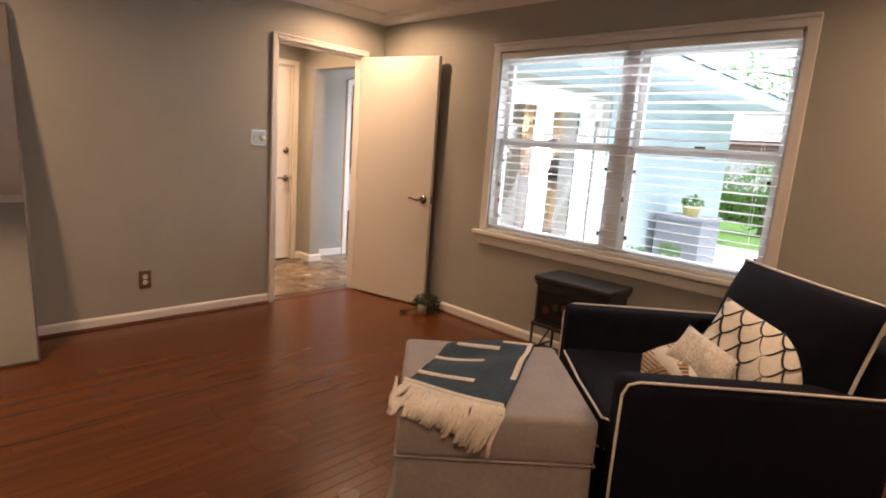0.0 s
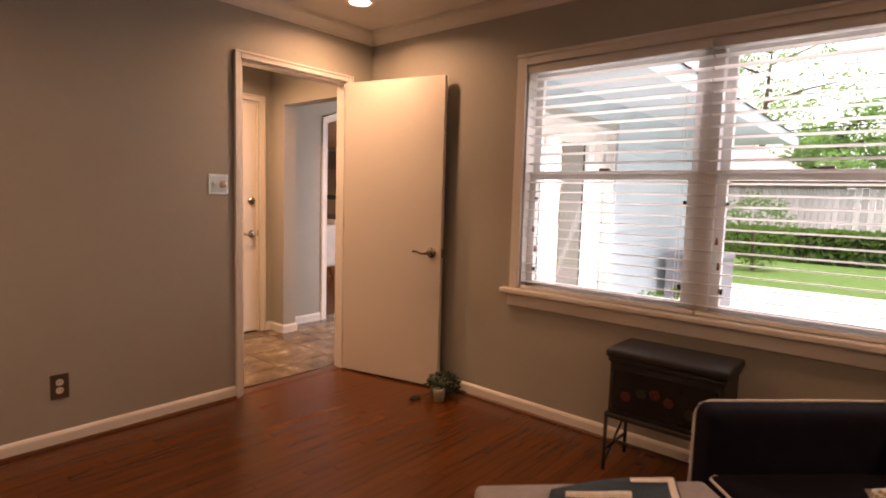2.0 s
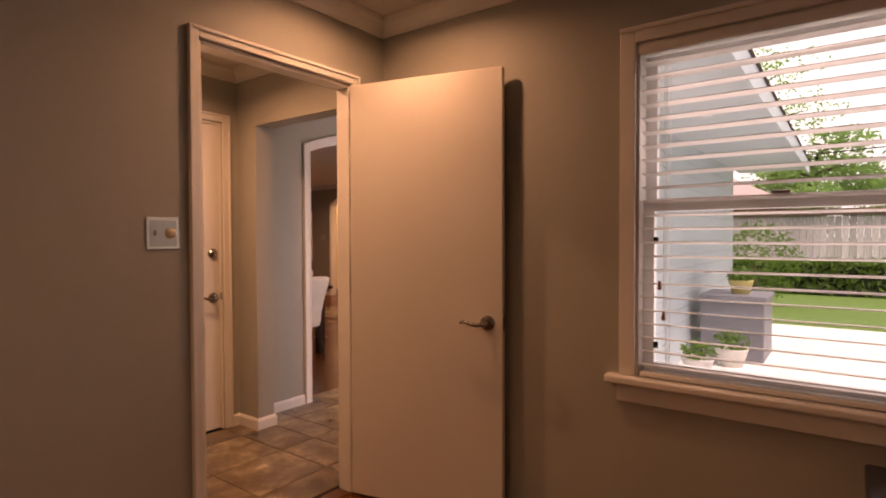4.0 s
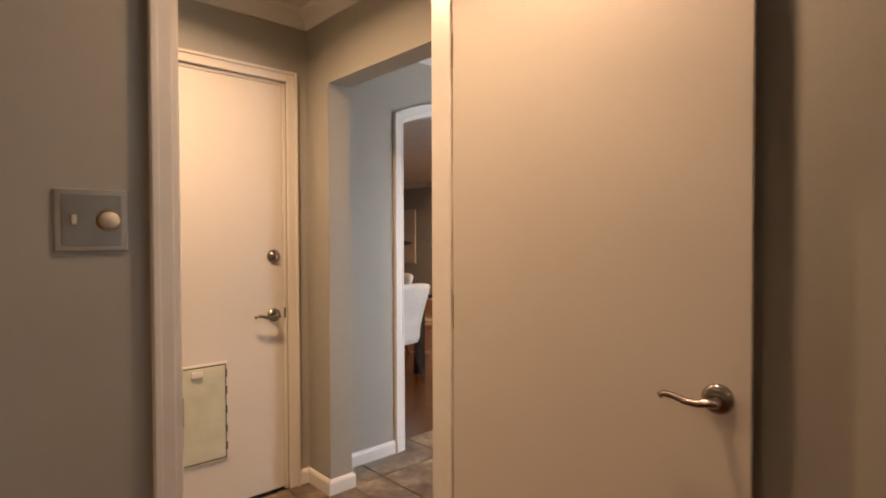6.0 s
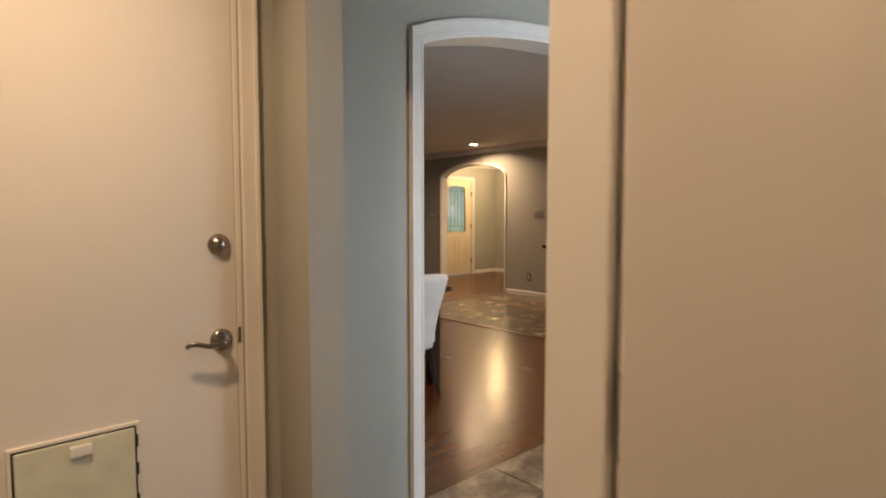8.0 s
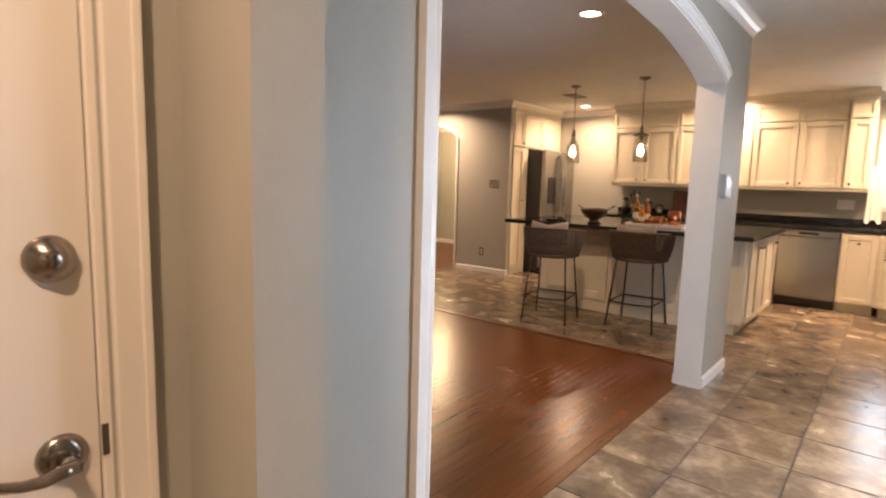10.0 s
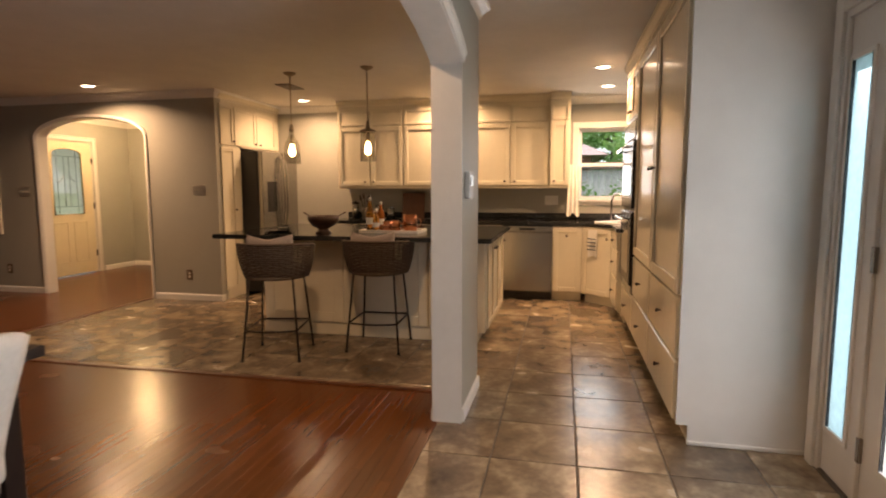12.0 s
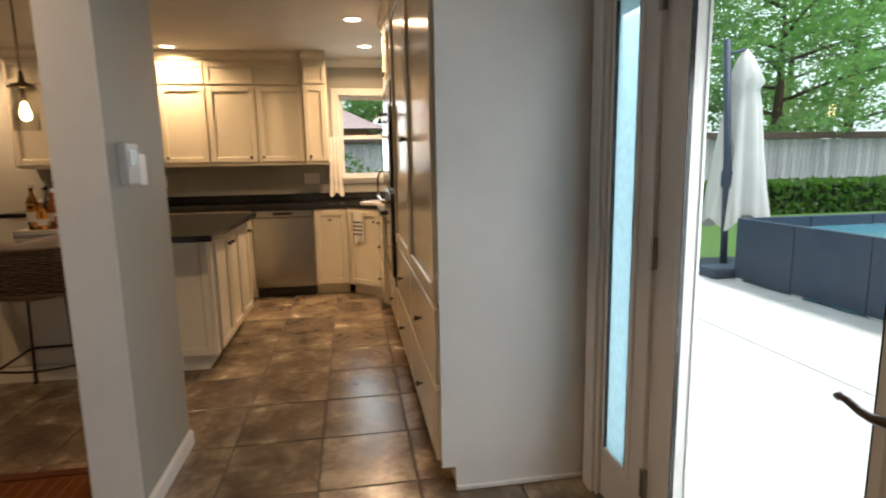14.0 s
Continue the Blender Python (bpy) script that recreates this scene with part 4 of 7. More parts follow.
for z0, z1 in ((1.14, 1.70), (0.50, 1.10)):
    dr = part("oven_door", box(0.025, 0.772, -0.045, -0.018, z0, z1, bevel=0.006), BLACK, oven, "black glass oven door")
    hb = tube([(0.06, -0.05, z1 - 0.06), (0.06, -0.095, z1 - 0.06), (0.09, -0.10, z1 - 0.06), (0.71, -0.10, z1 - 0.06), (0.74, -0.095, z1 - 0.06), (0.74, -0.05, z1 - 0.06)], 0.012, 10)
    part("handle", hb, STEEL, dr, "stainless bar handle", True)
    part("window", box(0.14, 0.66, -0.0465, -0.0445, z0 + 0.08, z1 - 0.16), mat("oven_glass", (0.01, 0.01, 0.012), rough=0.04, grain=0, bump=0), dr)
part("vent_trim", box(0.025, 0.772, -0.03, -0.018, 0.43, 0.49, bevel=0.003), STEEL, oven, "stainless vent trim")


# base cabinets
def base_unit(m, w, d, fronts, label, h=0.875):
    """fronts: (kind, x, width, z, height, knob x, knob z)."""
    t = thing("base_cabinet", m, label, "cabinet", "cream kitchen base cabinets")
    part("body", box(0.0, w, 0.0, d, 0.10, h), CAB, t)
    part("toe_kick", box(0.0, w, 0.06, 0.08, 0.0, 0.10), CAB, t)
    for kind, x, ww, z, hh, kx, kz in fronts:
        if kind == "door":
            panel_door("cabinet_door", t, pose(x, 0, z), ww, hh, [(kx, kz)])
        else:
            drawer_front(t, pose(x, 0, z), ww, hh, [(kx, kz)])
    return t


BX = 6.90
base_unit(pose(BX, 0.945, 0, 0, 0, -90), 0.33, 0.6, [("door", 0.008, 0.314, 0.115, 0.745, 0.15, 0.65)], "cream base cabinet with one framed door")
base_unit(pose(BX, 3.70, 0, 0, 0, -90), 1.08, 0.6, [("drawer", 0.008, 0.53, 0.70, 0.16, 0.26, 0.08), ("drawer", 0.542, 0.53, 0.70, 0.16, 0.26, 0.08), ("door", 0.008, 0.53, 0.115, 0.575, 0.48, 0.5), ("door", 0.542, 0.53, 0.115, 0.575, 0.05, 0.5)], "cream base cabinet with drawers over two doors")
base_unit(pose(BX, 2.61, 0, 0, 0, -90), 1.075, 0.6, [("drawer", 0.008, 0.53, 0.70, 0.16, 0.26, 0.08), ("drawer", 0.542, 0.53, 0.70, 0.16, 0.26, 0.08), ("door", 0.008, 0.53, 0.115, 0.575, 0.48, 0.5), ("door", 0.542, 0.53, 0.115, 0.575, 0.05, 0.5)], "cream base cabinet with drawers over two doors")
# diagonal sink cabinet across the corner
dg = Vector((6.60, 0.305, 0)) - Vector((6.90, 0.61, 0))
ang = math.degrees(math.atan2(dg.y, dg.x))
base_unit(pose(6.90, 0.608, 0, 0, 0, ang), dg.length, 0.42, [("door", 0.008, dg.length - 0.016, 0.115, 0.745, 0.37, 0.64)], "cream diagonal corner sink cabinet")
base_unit(pose(6.595, 0.30, 0, 0, 0, 180), 0.635, 0.62, [("drawer", 0.008, 0.62, 0.70, 0.16, 0.31, 0.08), ("drawer", 0.008, 0.62, 0.42, 0.27, 0.31, 0.14), ("drawer", 0.008, 0.62, 0.115, 0.295, 0.31, 0.15)], "cream base cabinet with three drawers")

dw = thing("dishwasher", pose(BX, 1.53, 0, 0, 0, -90), "stainless steel dishwasher under the counter", "dishwasher")
part("body", box(0.003, 0.58, 0.02, 0.58, 0.10, 0.872), BLACK, dw)
part("door_panel", box(0.004, 0.579, -0.018, 0.02, 0.105, 0.80, bevel=0.006), STEEL, dw)
part("control_strip", box(0.004, 0.579, -0.022, 0.02, 0.803, 0.870, bevel=0.006), STEEL, dw)
part("handle_pocket", box(0.20, 0.38, -0.0235, -0.021, 0.825, 0.85), BLACK, dw)
part("toe_panel", box(0.004, 0.579, 0.03, 0.05, 0.0, 0.10), BLACK, dw)

# worktop along the back wall and round the sink corner
def slab(name, outline, z0, z1, label, category):
    bm = bmesh.new()
    lo = [bm.verts.new((x, y, z0)) for x, y in outline]
    hi = [bm.verts.new((x, y, z1)) for x, y in outline]
    n = len(outline)
    bm.faces.new(list(reversed(lo)))
    bm.faces.new(hi)
    for i in range(n):
        bm.faces.new((lo[i], lo[(i + 1) % n], hi[(i + 1) % n], hi[i]))
    bmesh.ops.recalc_face_normals(bm, faces=bm.faces)
    bmesh.ops.bevel(bm, geom=list(bm.edges), offset=0.008, segments=2, affect="EDGES")
    return tagged(part(name, bm, GRANITE), label, category)


slab("kitchen_worktop", [(6.87, 3.73), (6.87, 0.60), (6.585, 0.335), (5.96, 0.335), (5.96, -0.335), (7.515, -0.335), (7.515, 3.73)], 0.877, 0.915, "polished black granite worktop along the wall", "worktop")
bs = slab("backsplash", [(7.497, 3.70), (7.497, -0.33), (7.517, -0.33), (7.517, 3.70)], 0.917, 1.0, "low black granite upstand behind the worktop", "backsplash")

# island
isl = thing("kitchen_island", pose(0, 0, 0), "cream panelled kitchen island with doors at its end", "island")
part("body", box(4.97, 6.14, 1.46, 3.50, 0.10, 0.875), CAB, isl)
part("plinth", box(4.955, 6.06, 1.52, 3.51, 0.0, 0.10, bevel=0.004), CAB, isl)
part("end_cabinet", box(4.91, 5.0, 1.455, 1.93, 0.10, 0.873), CAB, isl)
panel_door("end_panel", isl, pose(4.91, 1.925, 0.115, 0, 0, -90), 0.465, 0.755)
for y0 in (3.495, 2.72):
    panel_door("front_panel", isl, pose(4.97, y0, 0.115, 0, 0, -90), 0.77, 0.755, rail=0.09)
for i in range(3):
    x = 4.99 + i * 0.385
    panel_door("cabinet_door", isl, pose(x, 1.458, 0.115), 0.375, 0.745, [(0.33 if i != 1 else 0.045, 0.66)])
slab("island_worktop", [(4.64, 1.37), (6.2, 1.37), (6.2, 3.80), (4.64, 3.80)], 0.877, 0.915, "polished black granite island worktop", "worktop")

# wall cabinets
def wall_unit(y1, w, label, depth=0.315, x=7.2, doors=2):
    t = thing("wall_cabinet", pose(x, y1, 0, 0, 0, -90), label, "cabinet", "cream kitchen wall cabinets")
    part("body", box(0.0, w, 0.0, depth, 1.335, 2.335), CAB, t)
    part("light_rail", box(0.0, w, 0.0, 0.02, 1.31, 1.335), CAB, t)
    dwid = w / doors
    for i in range(doors):
        kx = dwid - 0.07 if (i % 2 == 0 and doors > 1) else 0.05
        panel_door("cabinet_door", t, pose(i * dwid + 0.006, 0, 1.345), dwid - 0.012, 0.745, [(kx, 0.05)])
        panel_door("top_door", t, pose(i * dwid + 0.006, 0, 2.103), dwid - 0.012, 0.195, rail=0.035)
    part("cornice", sweep([(0, 0), (-0.02, 0), (-0.025, 0.025), (-0.05, 0.055), (-0.055, 0.083), (0, 0.083)], [(0, 0, 2.335), (w, 0, 2.335)]), CAB, t)
    return t


wall_unit(3.70, 0.882, "cream wall cabinet with framed doors and small top doors")
wall_unit(2.816, 0.878, "cream wall cabinet with framed doors and small top doors")
wall_unit(1.936, 0.93, "cream wall cabinet with framed doors and small top doors")
wall_unit(1.003, 0.235, "narrow cream wall cabinet beside the window", 0.395, 7.12, 1)

# kitchen window
kw = thing("window_2", Matrix(), "white double-hung kitchen window with casing", "window", kind="structure")
KY0, KY1, KZ0, KZ1 = -0.2, 0.66, 1.17, 2.04
for y0, y1, z0, z1 in ((KY0 - 0.075, KY0, KZ0 - 0.07, KZ1 + 0.075), (KY1, KY1 + 0.075, KZ0 - 0.07, KZ1 + 0.075)):
    part("casing", box(7.502, 7.52, y0, y1, z0, z1, bevel=0.004), TRIM, kw)
part("head_casing", box(7.502, 7.52, KY0, KY1, KZ1, KZ1 + 0.075, bevel=0.004), TRIM, kw)
part("window_sill", box(7.48, 7.66, KY0, KY1, KZ0 - 0.03, KZ0, bevel=0.006), TRIM, kw)
part("apron", box(7.504, 7.52, KY0, KY1, KZ0 - 0.07, KZ0 - 0.031), TRIM, kw)
for z0, z1, x0 in ((KZ0, 1.62, 7.55), (1.58, KZ1, 7.59)):
    f = bmesh.new()
    box(x0, x0 + 0.03, KY0, KY0 + 0.04, z0, z1, bm=f)
    box(x0, x0 + 0.03, KY1 - 0.04, KY1, z0, z1, bm=f)
    box(x0, x0 + 0.03, KY0 + 0.04, KY1 - 0.04, z0, z0 + 0.04, bm=f)
    box(x0, x0 + 0.03, KY0 + 0.04, KY1 - 0.04, z1 - 0.04, z1, bm=f)
    sa = part("sash", f, SASH, kw)
    p = part("pane", box(x0 + 0.012, x0 + 0.017, KY0 + 0.04, KY1 - 0.04, z0 + 0.04, z1 - 0.04), PANE, sa)
    p.visible_shadow = False

# refrigerator and its cupboards; fronts face -y
FR = thing("refrigerator", pose(6.60, 4.44, 0), "stainless french-door refrigerator with an ice dispenser", "refrigerator")
part("body", box(0.0, 0.905, 0.065, 0.80, 0.02, 1.765, bevel=0.008), mat("fridge_side", (0.05, 0.05, 0.052), rough=0.4, metal=0.3), FR, "dark grey side and top")
fl = part("left_door", box(0.002, 0.449, 0.0, 0.06, 0.735, 1.775, bevel=0.012), STEEL, FR, "stainless door with ice dispenser")
fr = part("right_door", box(0.456, 0.903, 0.0, 0.06, 0.735, 1.775, bevel=0.012), STEEL, FR, "stainless door")
fz = part("freezer_drawer", box(0.002, 0.903, 0.0, 0.06, 0.08, 0.725, bevel=0.012), STEEL, FR, "stainless freezer drawer")
part("kick_plate", box(0.02, 0.885, 0.03, 0.06, 0.0, 0.08), BLACK, FR)
dp = part("dispenser", box(0.11, 0.33, -0.004, 0.002, 1.02, 1.40, bevel=0.002), BLACK, fl, "black water and ice dispenser")
for x, p in ((0.415, fl), (0.49, fr)):
    part("handle", tube([(x, 0.0, 0.80), (x, -0.045, 0.84), (x, -0.065, 1.0), (x, -0.07, 1.25), (x, -0.065, 1.5), (x, -0.045, 1.68), (x, 0.0, 1.72)], 0.013, 10), STEEL, p, "long curved bar handle", True)
part("handle", tube([(0.08, 0.0, 0.66), (0.12, -0.05, 0.66), (0.45, -0.065, 0.66), (0.78, -0.05, 0.66), (0.82, 0.0, 0.66)], 0.013, 10), STEEL, fz, "curved bar handle", True)
fc = thing("fridge_surround_cabinet", pose(6.135, 4.715, 0), "cream tall cupboard and cabinets around the refrigerator", "cabinet")
part("tall_body", box(0.0, 0.445, 0.0, 0.6, 0.0, 1.80), CAB, fc)
part("upper_body", box(0.0, 1.38, 0.0, 0.6, 1.802, 2.335), CAB, fc)
panel_door("tall_door", fc, pose(0.02, 0, 0.11), 0.27, 1.68, [(0.235, 0.95)], rail=0.045)
panel_door("cabinet_door", fc, pose(0.02, 0, 1.82), 0.27, 0.47, [(0.235, 0.05)], rail=0.045)
panel_door("cabinet_door", fc, pose(0.31, 0, 1.82), 0.48, 0.47, [(0.43, 0.05)])
panel_door("cabinet_door", fc, pose(0.80, 0, 1.82), 0.48, 0.47, [(0.05, 0.05)])
part("cornice", sweep([(0, 0), (-0.02, 0), (-0.025, 0.025), (-0.05, 0.055), (-0.055, 0.083), (0, 0.083)], [(0, 0, 2.335), (1.38, 0, 2.335)]), CAB, fc)

# pendants over the island
BRASS = mat("aged_nickel", (0.26, 0.21, 0.15), rough=0.35, metal=1.0)
def pendant(x, y, kind):
    t = thing("pendant_lamp", pose(x, y, 0), "clear glass jar pendant lamp with a glowing bulb" if kind else "clear glass bottle pendant lamp with a glowing bulb", "pendant lamp", "pendant lamps over the island")
    part("canopy", lathe([(0.0, CEIL - 0.03), (0.02, CEIL - 0.03), (0.055, CEIL - 0.012), (0.062, CEIL - 0.001), (0.0, CEIL - 0.001)], 24), BRASS, t, smooth=True)
    part("rod", tube([(0, 0, CEIL - 0.03), (0, 0, 2.10)], 0.006, 8), BRASS, t, smooth=True)
    ch = bmesh.new()
    zz = 2.10
    k = 0
    while zz > 1.93:
        pts = [Vector((0.009 * math.cos(a), 0, zz - 0.016 + 0.018 * math.sin(a))) for a in [2 * math.pi * j / 10 for j in range(10)]]
        if k % 2:
            pts = [Vector((0, p.x, p.z)) for p in pts]
        tube(pts, 0.0022, 5, ch, True)
        zz -= 0.028
        k += 1
    part("chain", ch, BRASS, t, smooth=True)
    if kind:
        part("cap", lathe([(0.0, 1.94), (0.012, 1.93), (0.02, 1.865), (0.06, 1.85), (0.082, 1.835), (0.082, 1.828), (0.0, 1.828)], 24), BRASS, t, "metal disc cap", True)
        prof = [(0.06, 1.827), (0.068, 1.80), (0.072, 1.74), (0.074, 1.56), (0.0715, 1.56), (0.0695, 1.74), (0.0655, 1.80), (0.0575, 1.827)]
    else:
        part("cap", lathe([(0.0, 1.94), (0.012, 1.93), (0.022, 1.90), (0.024, 1.86), (0.0, 1.86)], 20), BRASS, t, "small metal neck cap", True)
        prof = [(0.024, 1.885), (0.026, 1.83), (0.04, 1.795), (0.068, 1.76), (0.078, 1.72), (0.08, 1.55), (0.0775, 1.55), (0.0755, 1.72), (0.066, 1.757), (0.038, 1.791), (0.0235, 1.828), (0.0215, 1.885)]
    g = part("glass_shade", lathe(prof + [prof[0]], 28), GLASS, t, "clear glass shade", True)
    g.visible_shadow = False
    so = part("socket", lathe([(0.0, 1.83), (0.014, 1.83), (0.016, 1.76), (0.012, 1.745), (0.0, 1.745)], 16), BRASS, t, smooth=True)
    part("bulb", lathe([(0.0, 1.745), (0.013, 1.74), (0.02, 1.715), (0.03, 1.68), (0.031, 1.655), (0.024, 1.63), (0.0, 1.618)], 18), BULB, so, "glowing filament bulb", True)


pendant(5.47, 3.45, 0)
pendant(5.38, 2.63, 1)
cv = thing("ceiling_vent", pose(6.1, 3.78, CEIL), "white metal ceiling air vent", "vent")
part("frame", box(-0.16, 0.16, -0.09, 0.09, -0.012, -0.001, bevel=0.003), PLATE, cv)
for i in range(6):
    part("slat", box(-0.14, 0.14, -0.07 + i * 0.026, -0.056 + i * 0.026, -0.016, -0.0125), PLATE, cv)
sd = thing("smoke_detector", pose(4.6, 7.3, CEIL), "small round white smoke detector on the ceiling", "smoke detector")
part("body", lathe([(0.0, -0.035), (0.045, -0.033), (0.06, -0.02), (0.065, -0.001), (0.0, -0.001)], 24), TRIM, sd, smooth=True)


# bar stools
WICKER = mat("grey_wicker", (0.085, 0.062, 0.045), rough=0.7, grain=0.35, scale=60)
STOOL_IRON = mat("stool_iron", (0.035, 0.026, 0.02), rough=0.45, metal=0.6)
CUSHION = mat("stool_cushion", (0.27, 0.235, 0.22), rough=0.95, grain=0.06, scale=80, bump=0.3, bump_scale=400)


def bar_stool(m):
    t = thing("bar_stool", m, "woven grey wicker bar stool with thin iron legs", "bar stool", "bar stools at the island")
    # local front is +y (towards the island); the basket wraps the back
    sz = 0.63
    R, T = 0.24, 0.288
    legs = {}
    for sx in (-1, 1):
        for sy in (-1, 1):
            top, foot = Vector((sx * 0.165, sy * 0.155, sz)), Vector((sx * 0.215, sy * 0.225, 0.0))
            legs[sx, sy] = (top, foot)
            lg = part("leg", tube([top, foot], 0.0085, 8), STOOL_IRON, t, smooth=True)
            part("foot", lathe([(0.0, 0.0), (0.013, 0.0), (0.013, 0.012), (0.0, 0.014)], 10), BLACK, lg, at=Matrix.Translation(foot))
    def at(sx, sy, z):
        a, b = legs[sx, sy]
        return b + (a - b) * (z / sz)
    zr = 0.235
    part("footrest", tube([at(-1, 1, zr), at(1, 1, zr)], 0.008, 8), STOOL_IRON, t, smooth=True)
    for sx in (-1, 1):
        part("side_rail", tube([at(sx, 1, zr), at(sx, -1, zr)], 0.007, 8), STOOL_IRON, t, smooth=True)
    bow = [at(-1, -1, zr) + (at(1, -1, zr) - at(-1, -1, zr)) * (i / 10) + Vector((0, -0.05 * math.sin(math.pi * i / 10), 0)) for i in range(11)]
    part("rear_rail", tube(bow, 0.007, 8), STOOL_IRON, t, smooth=True)
    # basket: horizontal strands woven round uprights
    def rim(a, f):
        """a: angle from the front-left round the back; f: 0 bottom, 1 top."""
        r = R + (T - R) * math.sin(f * math.pi / 2)
        drop = 0.5 - 0.5 * math.cos(a - math.pi)
        top = 0.255 - 0.085 * (abs(a - math.pi) / (math.pi * 0.82)) ** 3
        return Vector((r * math.sin(a), r * 0.92 * math.cos(a), sz + f * top))
    A0, A1 = math.pi * 0.18, math.pi * 1.82
    w = bmesh.new()
    rows, n = 19, 60
    for k in range(rows):
        pts = []
        for i in range(n + 1):
            a = A0 + (A1 - A0) * i / n
            p = rim(a, k / (rows - 1))
            o = 0.0055 * (1 if (i // 2 + k) % 2 else -1) + random.uniform(-0.001, 0.001)
            pts.append(p * 1.0 + Vector((math.sin(a), math.cos(a), 0)) * o + Vector((0, 0, random.uniform(-0.0015, 0.0015))))
        tube(pts, 0.0055, 4, w)
    tagged(part("woven_back", w, WICKER, t, "woven wicker strands", True), kind="stuff")
    u = bmesh.new()
    for i in range(0, 31):
        a = A0 + (A1 - A0) * i / 30
        tube([rim(a, f / 4) for f in range(5)], 0.004, 4, u)
    tagged(part("upright_cane", u, WICKER, t, smooth=True), kind="stuff")
    rimline = [rim(A0 + (A1 - A0) * i / 40, 1.0) + Vector((0, 0, 0.006)) for i in range(41)]
    part("top_roll", tube(rimline, 0.011, 8), WICKER, t, smooth=True)
    part("seat_base", lathe([(0.0, sz - 0.012), (0.225, sz - 0.012), (0.24, sz), (0.23, sz + 0.02), (0.0, sz + 0.02)], 28), WICKER, t, smooth=True)
    part("seat_cushion", lathe([(0.0, sz + 0.02), (0.20, sz + 0.02), (0.215, sz + 0.045), (0.20, sz + 0.075), (0.0, sz + 0.085)], 28), CUSHION, t, "taupe seat cushion", True)
    # loose back cushion that stands above the rim
    c = bmesh.new()
    nx, nz = 14, 8
    grid = {}
    for s in (-1, 1):
        for i in range(nx + 1):
            for j in range(nz + 1):
                fx, fz = 2 * i / nx - 1, 2 * j / nz - 1
                th = 0.045 * (max(0, (1 - fx ** 4) * (1 - fz ** 4))) ** 0.6
                sag = 0.018 * (1 - abs(fx)) if j == nz else 0
                ang_ = fx * 0.75
                rr = 0.205 + s * th
                grid[s, i, j] = c.verts.new((rr * math.sin(ang_) * 1.25, -rr * math.cos(ang_) + 0.0, sz + 0.20 + fz * 0.115 - sag + 0.02 * abs(fx)))
    for s in (-1, 1):
        for i in range(nx):
            for j in range(nz):
                c.faces.new((grid[s, i, j], grid[s, i + 1, j], grid[s, i + 1, j + 1], grid[s, i, j + 1]))
    bmesh.ops.remove_doubles(c, verts=c.verts, dist=0.0005)
    part("back_cushion", c, CUSHION, t, "soft taupe back cushion", True)
    return t


st = bar_stool(pose(4.335, 3.02, 0, 0, 0, -90 + 12))
copy_thing(st, pose(4.71, 2.31, 0, 0, 0, -90 + 3))

# ---------------------------------------------------------------- sitting room
def rounded(x0, x1, y0, y1, z0, z1, r, seg=3):
    return box(x0, x1, y0, y1, z0, z1, bevel=r, seg=seg)


CH = pose(-1.170, -2.915, 0, 0, 0, -135.9)
arm = thing("armchair", CH, "navy slipcovered armchair with white piping", "armchair")
part("base", rounded(-0.45, 0.45, 0.01, 0.93, 0.02, 0.28, 0.015), NAVY, arm, smooth=True)
part("skirt", rounded(-0.455, 0.455, 0.0, 0.935, 0.01, 0.12, 0.006), NAVY, arm)
for sx in (-1, 1):
    x0, x1 = sorted((sx * 0.36, sx * 0.482))
    a = part("arm", rounded(x0, x1, -0.015, 0.93, 0.02, 0.62, 0.035, 4), NAVY, arm, smooth=True)
    for x in (sx * 0.470,):
        line = [(x, -0.012, 0.03), (x, -0.014, 0.3), (x, -0.012, 0.57), (x, 0.005, 0.605), (x, 0.04, 0.617), (x, 0.45, 0.619), (x, 0.86, 0.617), (x, 0.915, 0.600), (x, 0.928, 0.55)]
        part("piping", tube(line, 0.0052, 8), PIPING, a, "white corded piping", True)
seat = part("seat_cushion", rounded(-0.356, 0.356, -0.03, 0.72, 0.283, 0.432, 0.035, 4), NAVY, arm, "loose box seat cushion", True)
for z in (0.303, 0.415):
    line = [(-0.337, 0.70, z), (-0.350, 0.0, z), (-0.332, -0.022, z), (0.0, -0.031, z), (0.332, -0.022, z), (0.350, 0.0, z), (0.337, 0.70, z)]
    part("piping", tube(line, 0.0052, 8), PIPING, seat, "white corded piping", True)
part("back_frame", rounded(-0.455, 0.455, 0.80, 0.955, 0.05, 0.80, 0.04, 4), NAVY, arm, smooth=True)


def cushion_mesh(w, h, t, pinch=0.06, n=18, ear=0.03):
    """A stuffed square cushion in the xz plane, thickest in the middle; corners drawn out."""
    bm = bmesh.new()
    grid = {}
    for s in (-1, 1):
        for i in range(n + 1):
            for j in range(n + 1):
                u, v = 2 * i / n - 1, 2 * j / n - 1
                th = t / 2 * (max(0.0, (1 - u * u) * (1 - v * v))) ** 0.42
                k = 1 - pinch * ((1 - u * u) if abs(v) > abs(u) else (1 - v * v))
                c = 1 + ear * (u * v) ** 4
                wob = 0.006 * math.sin(5 * u + 3 * v)
                grid[s, i, j] = bm.verts.new((u * w / 2 * k * c, s * (th + wob * (1 - u * u) * (1 - v * v)), v * h / 2 * k * c))
    for s in (-1, 1):
        for i in range(n):
            for j in range(n):
                bm.faces.new((grid[s, i, j], grid[s, i + 1, j], grid[s, i + 1, j + 1], grid[s, i, j + 1]))
    bmesh.ops.remove_doubles(bm, verts=bm.verts, dist=0.0004)
    return bm


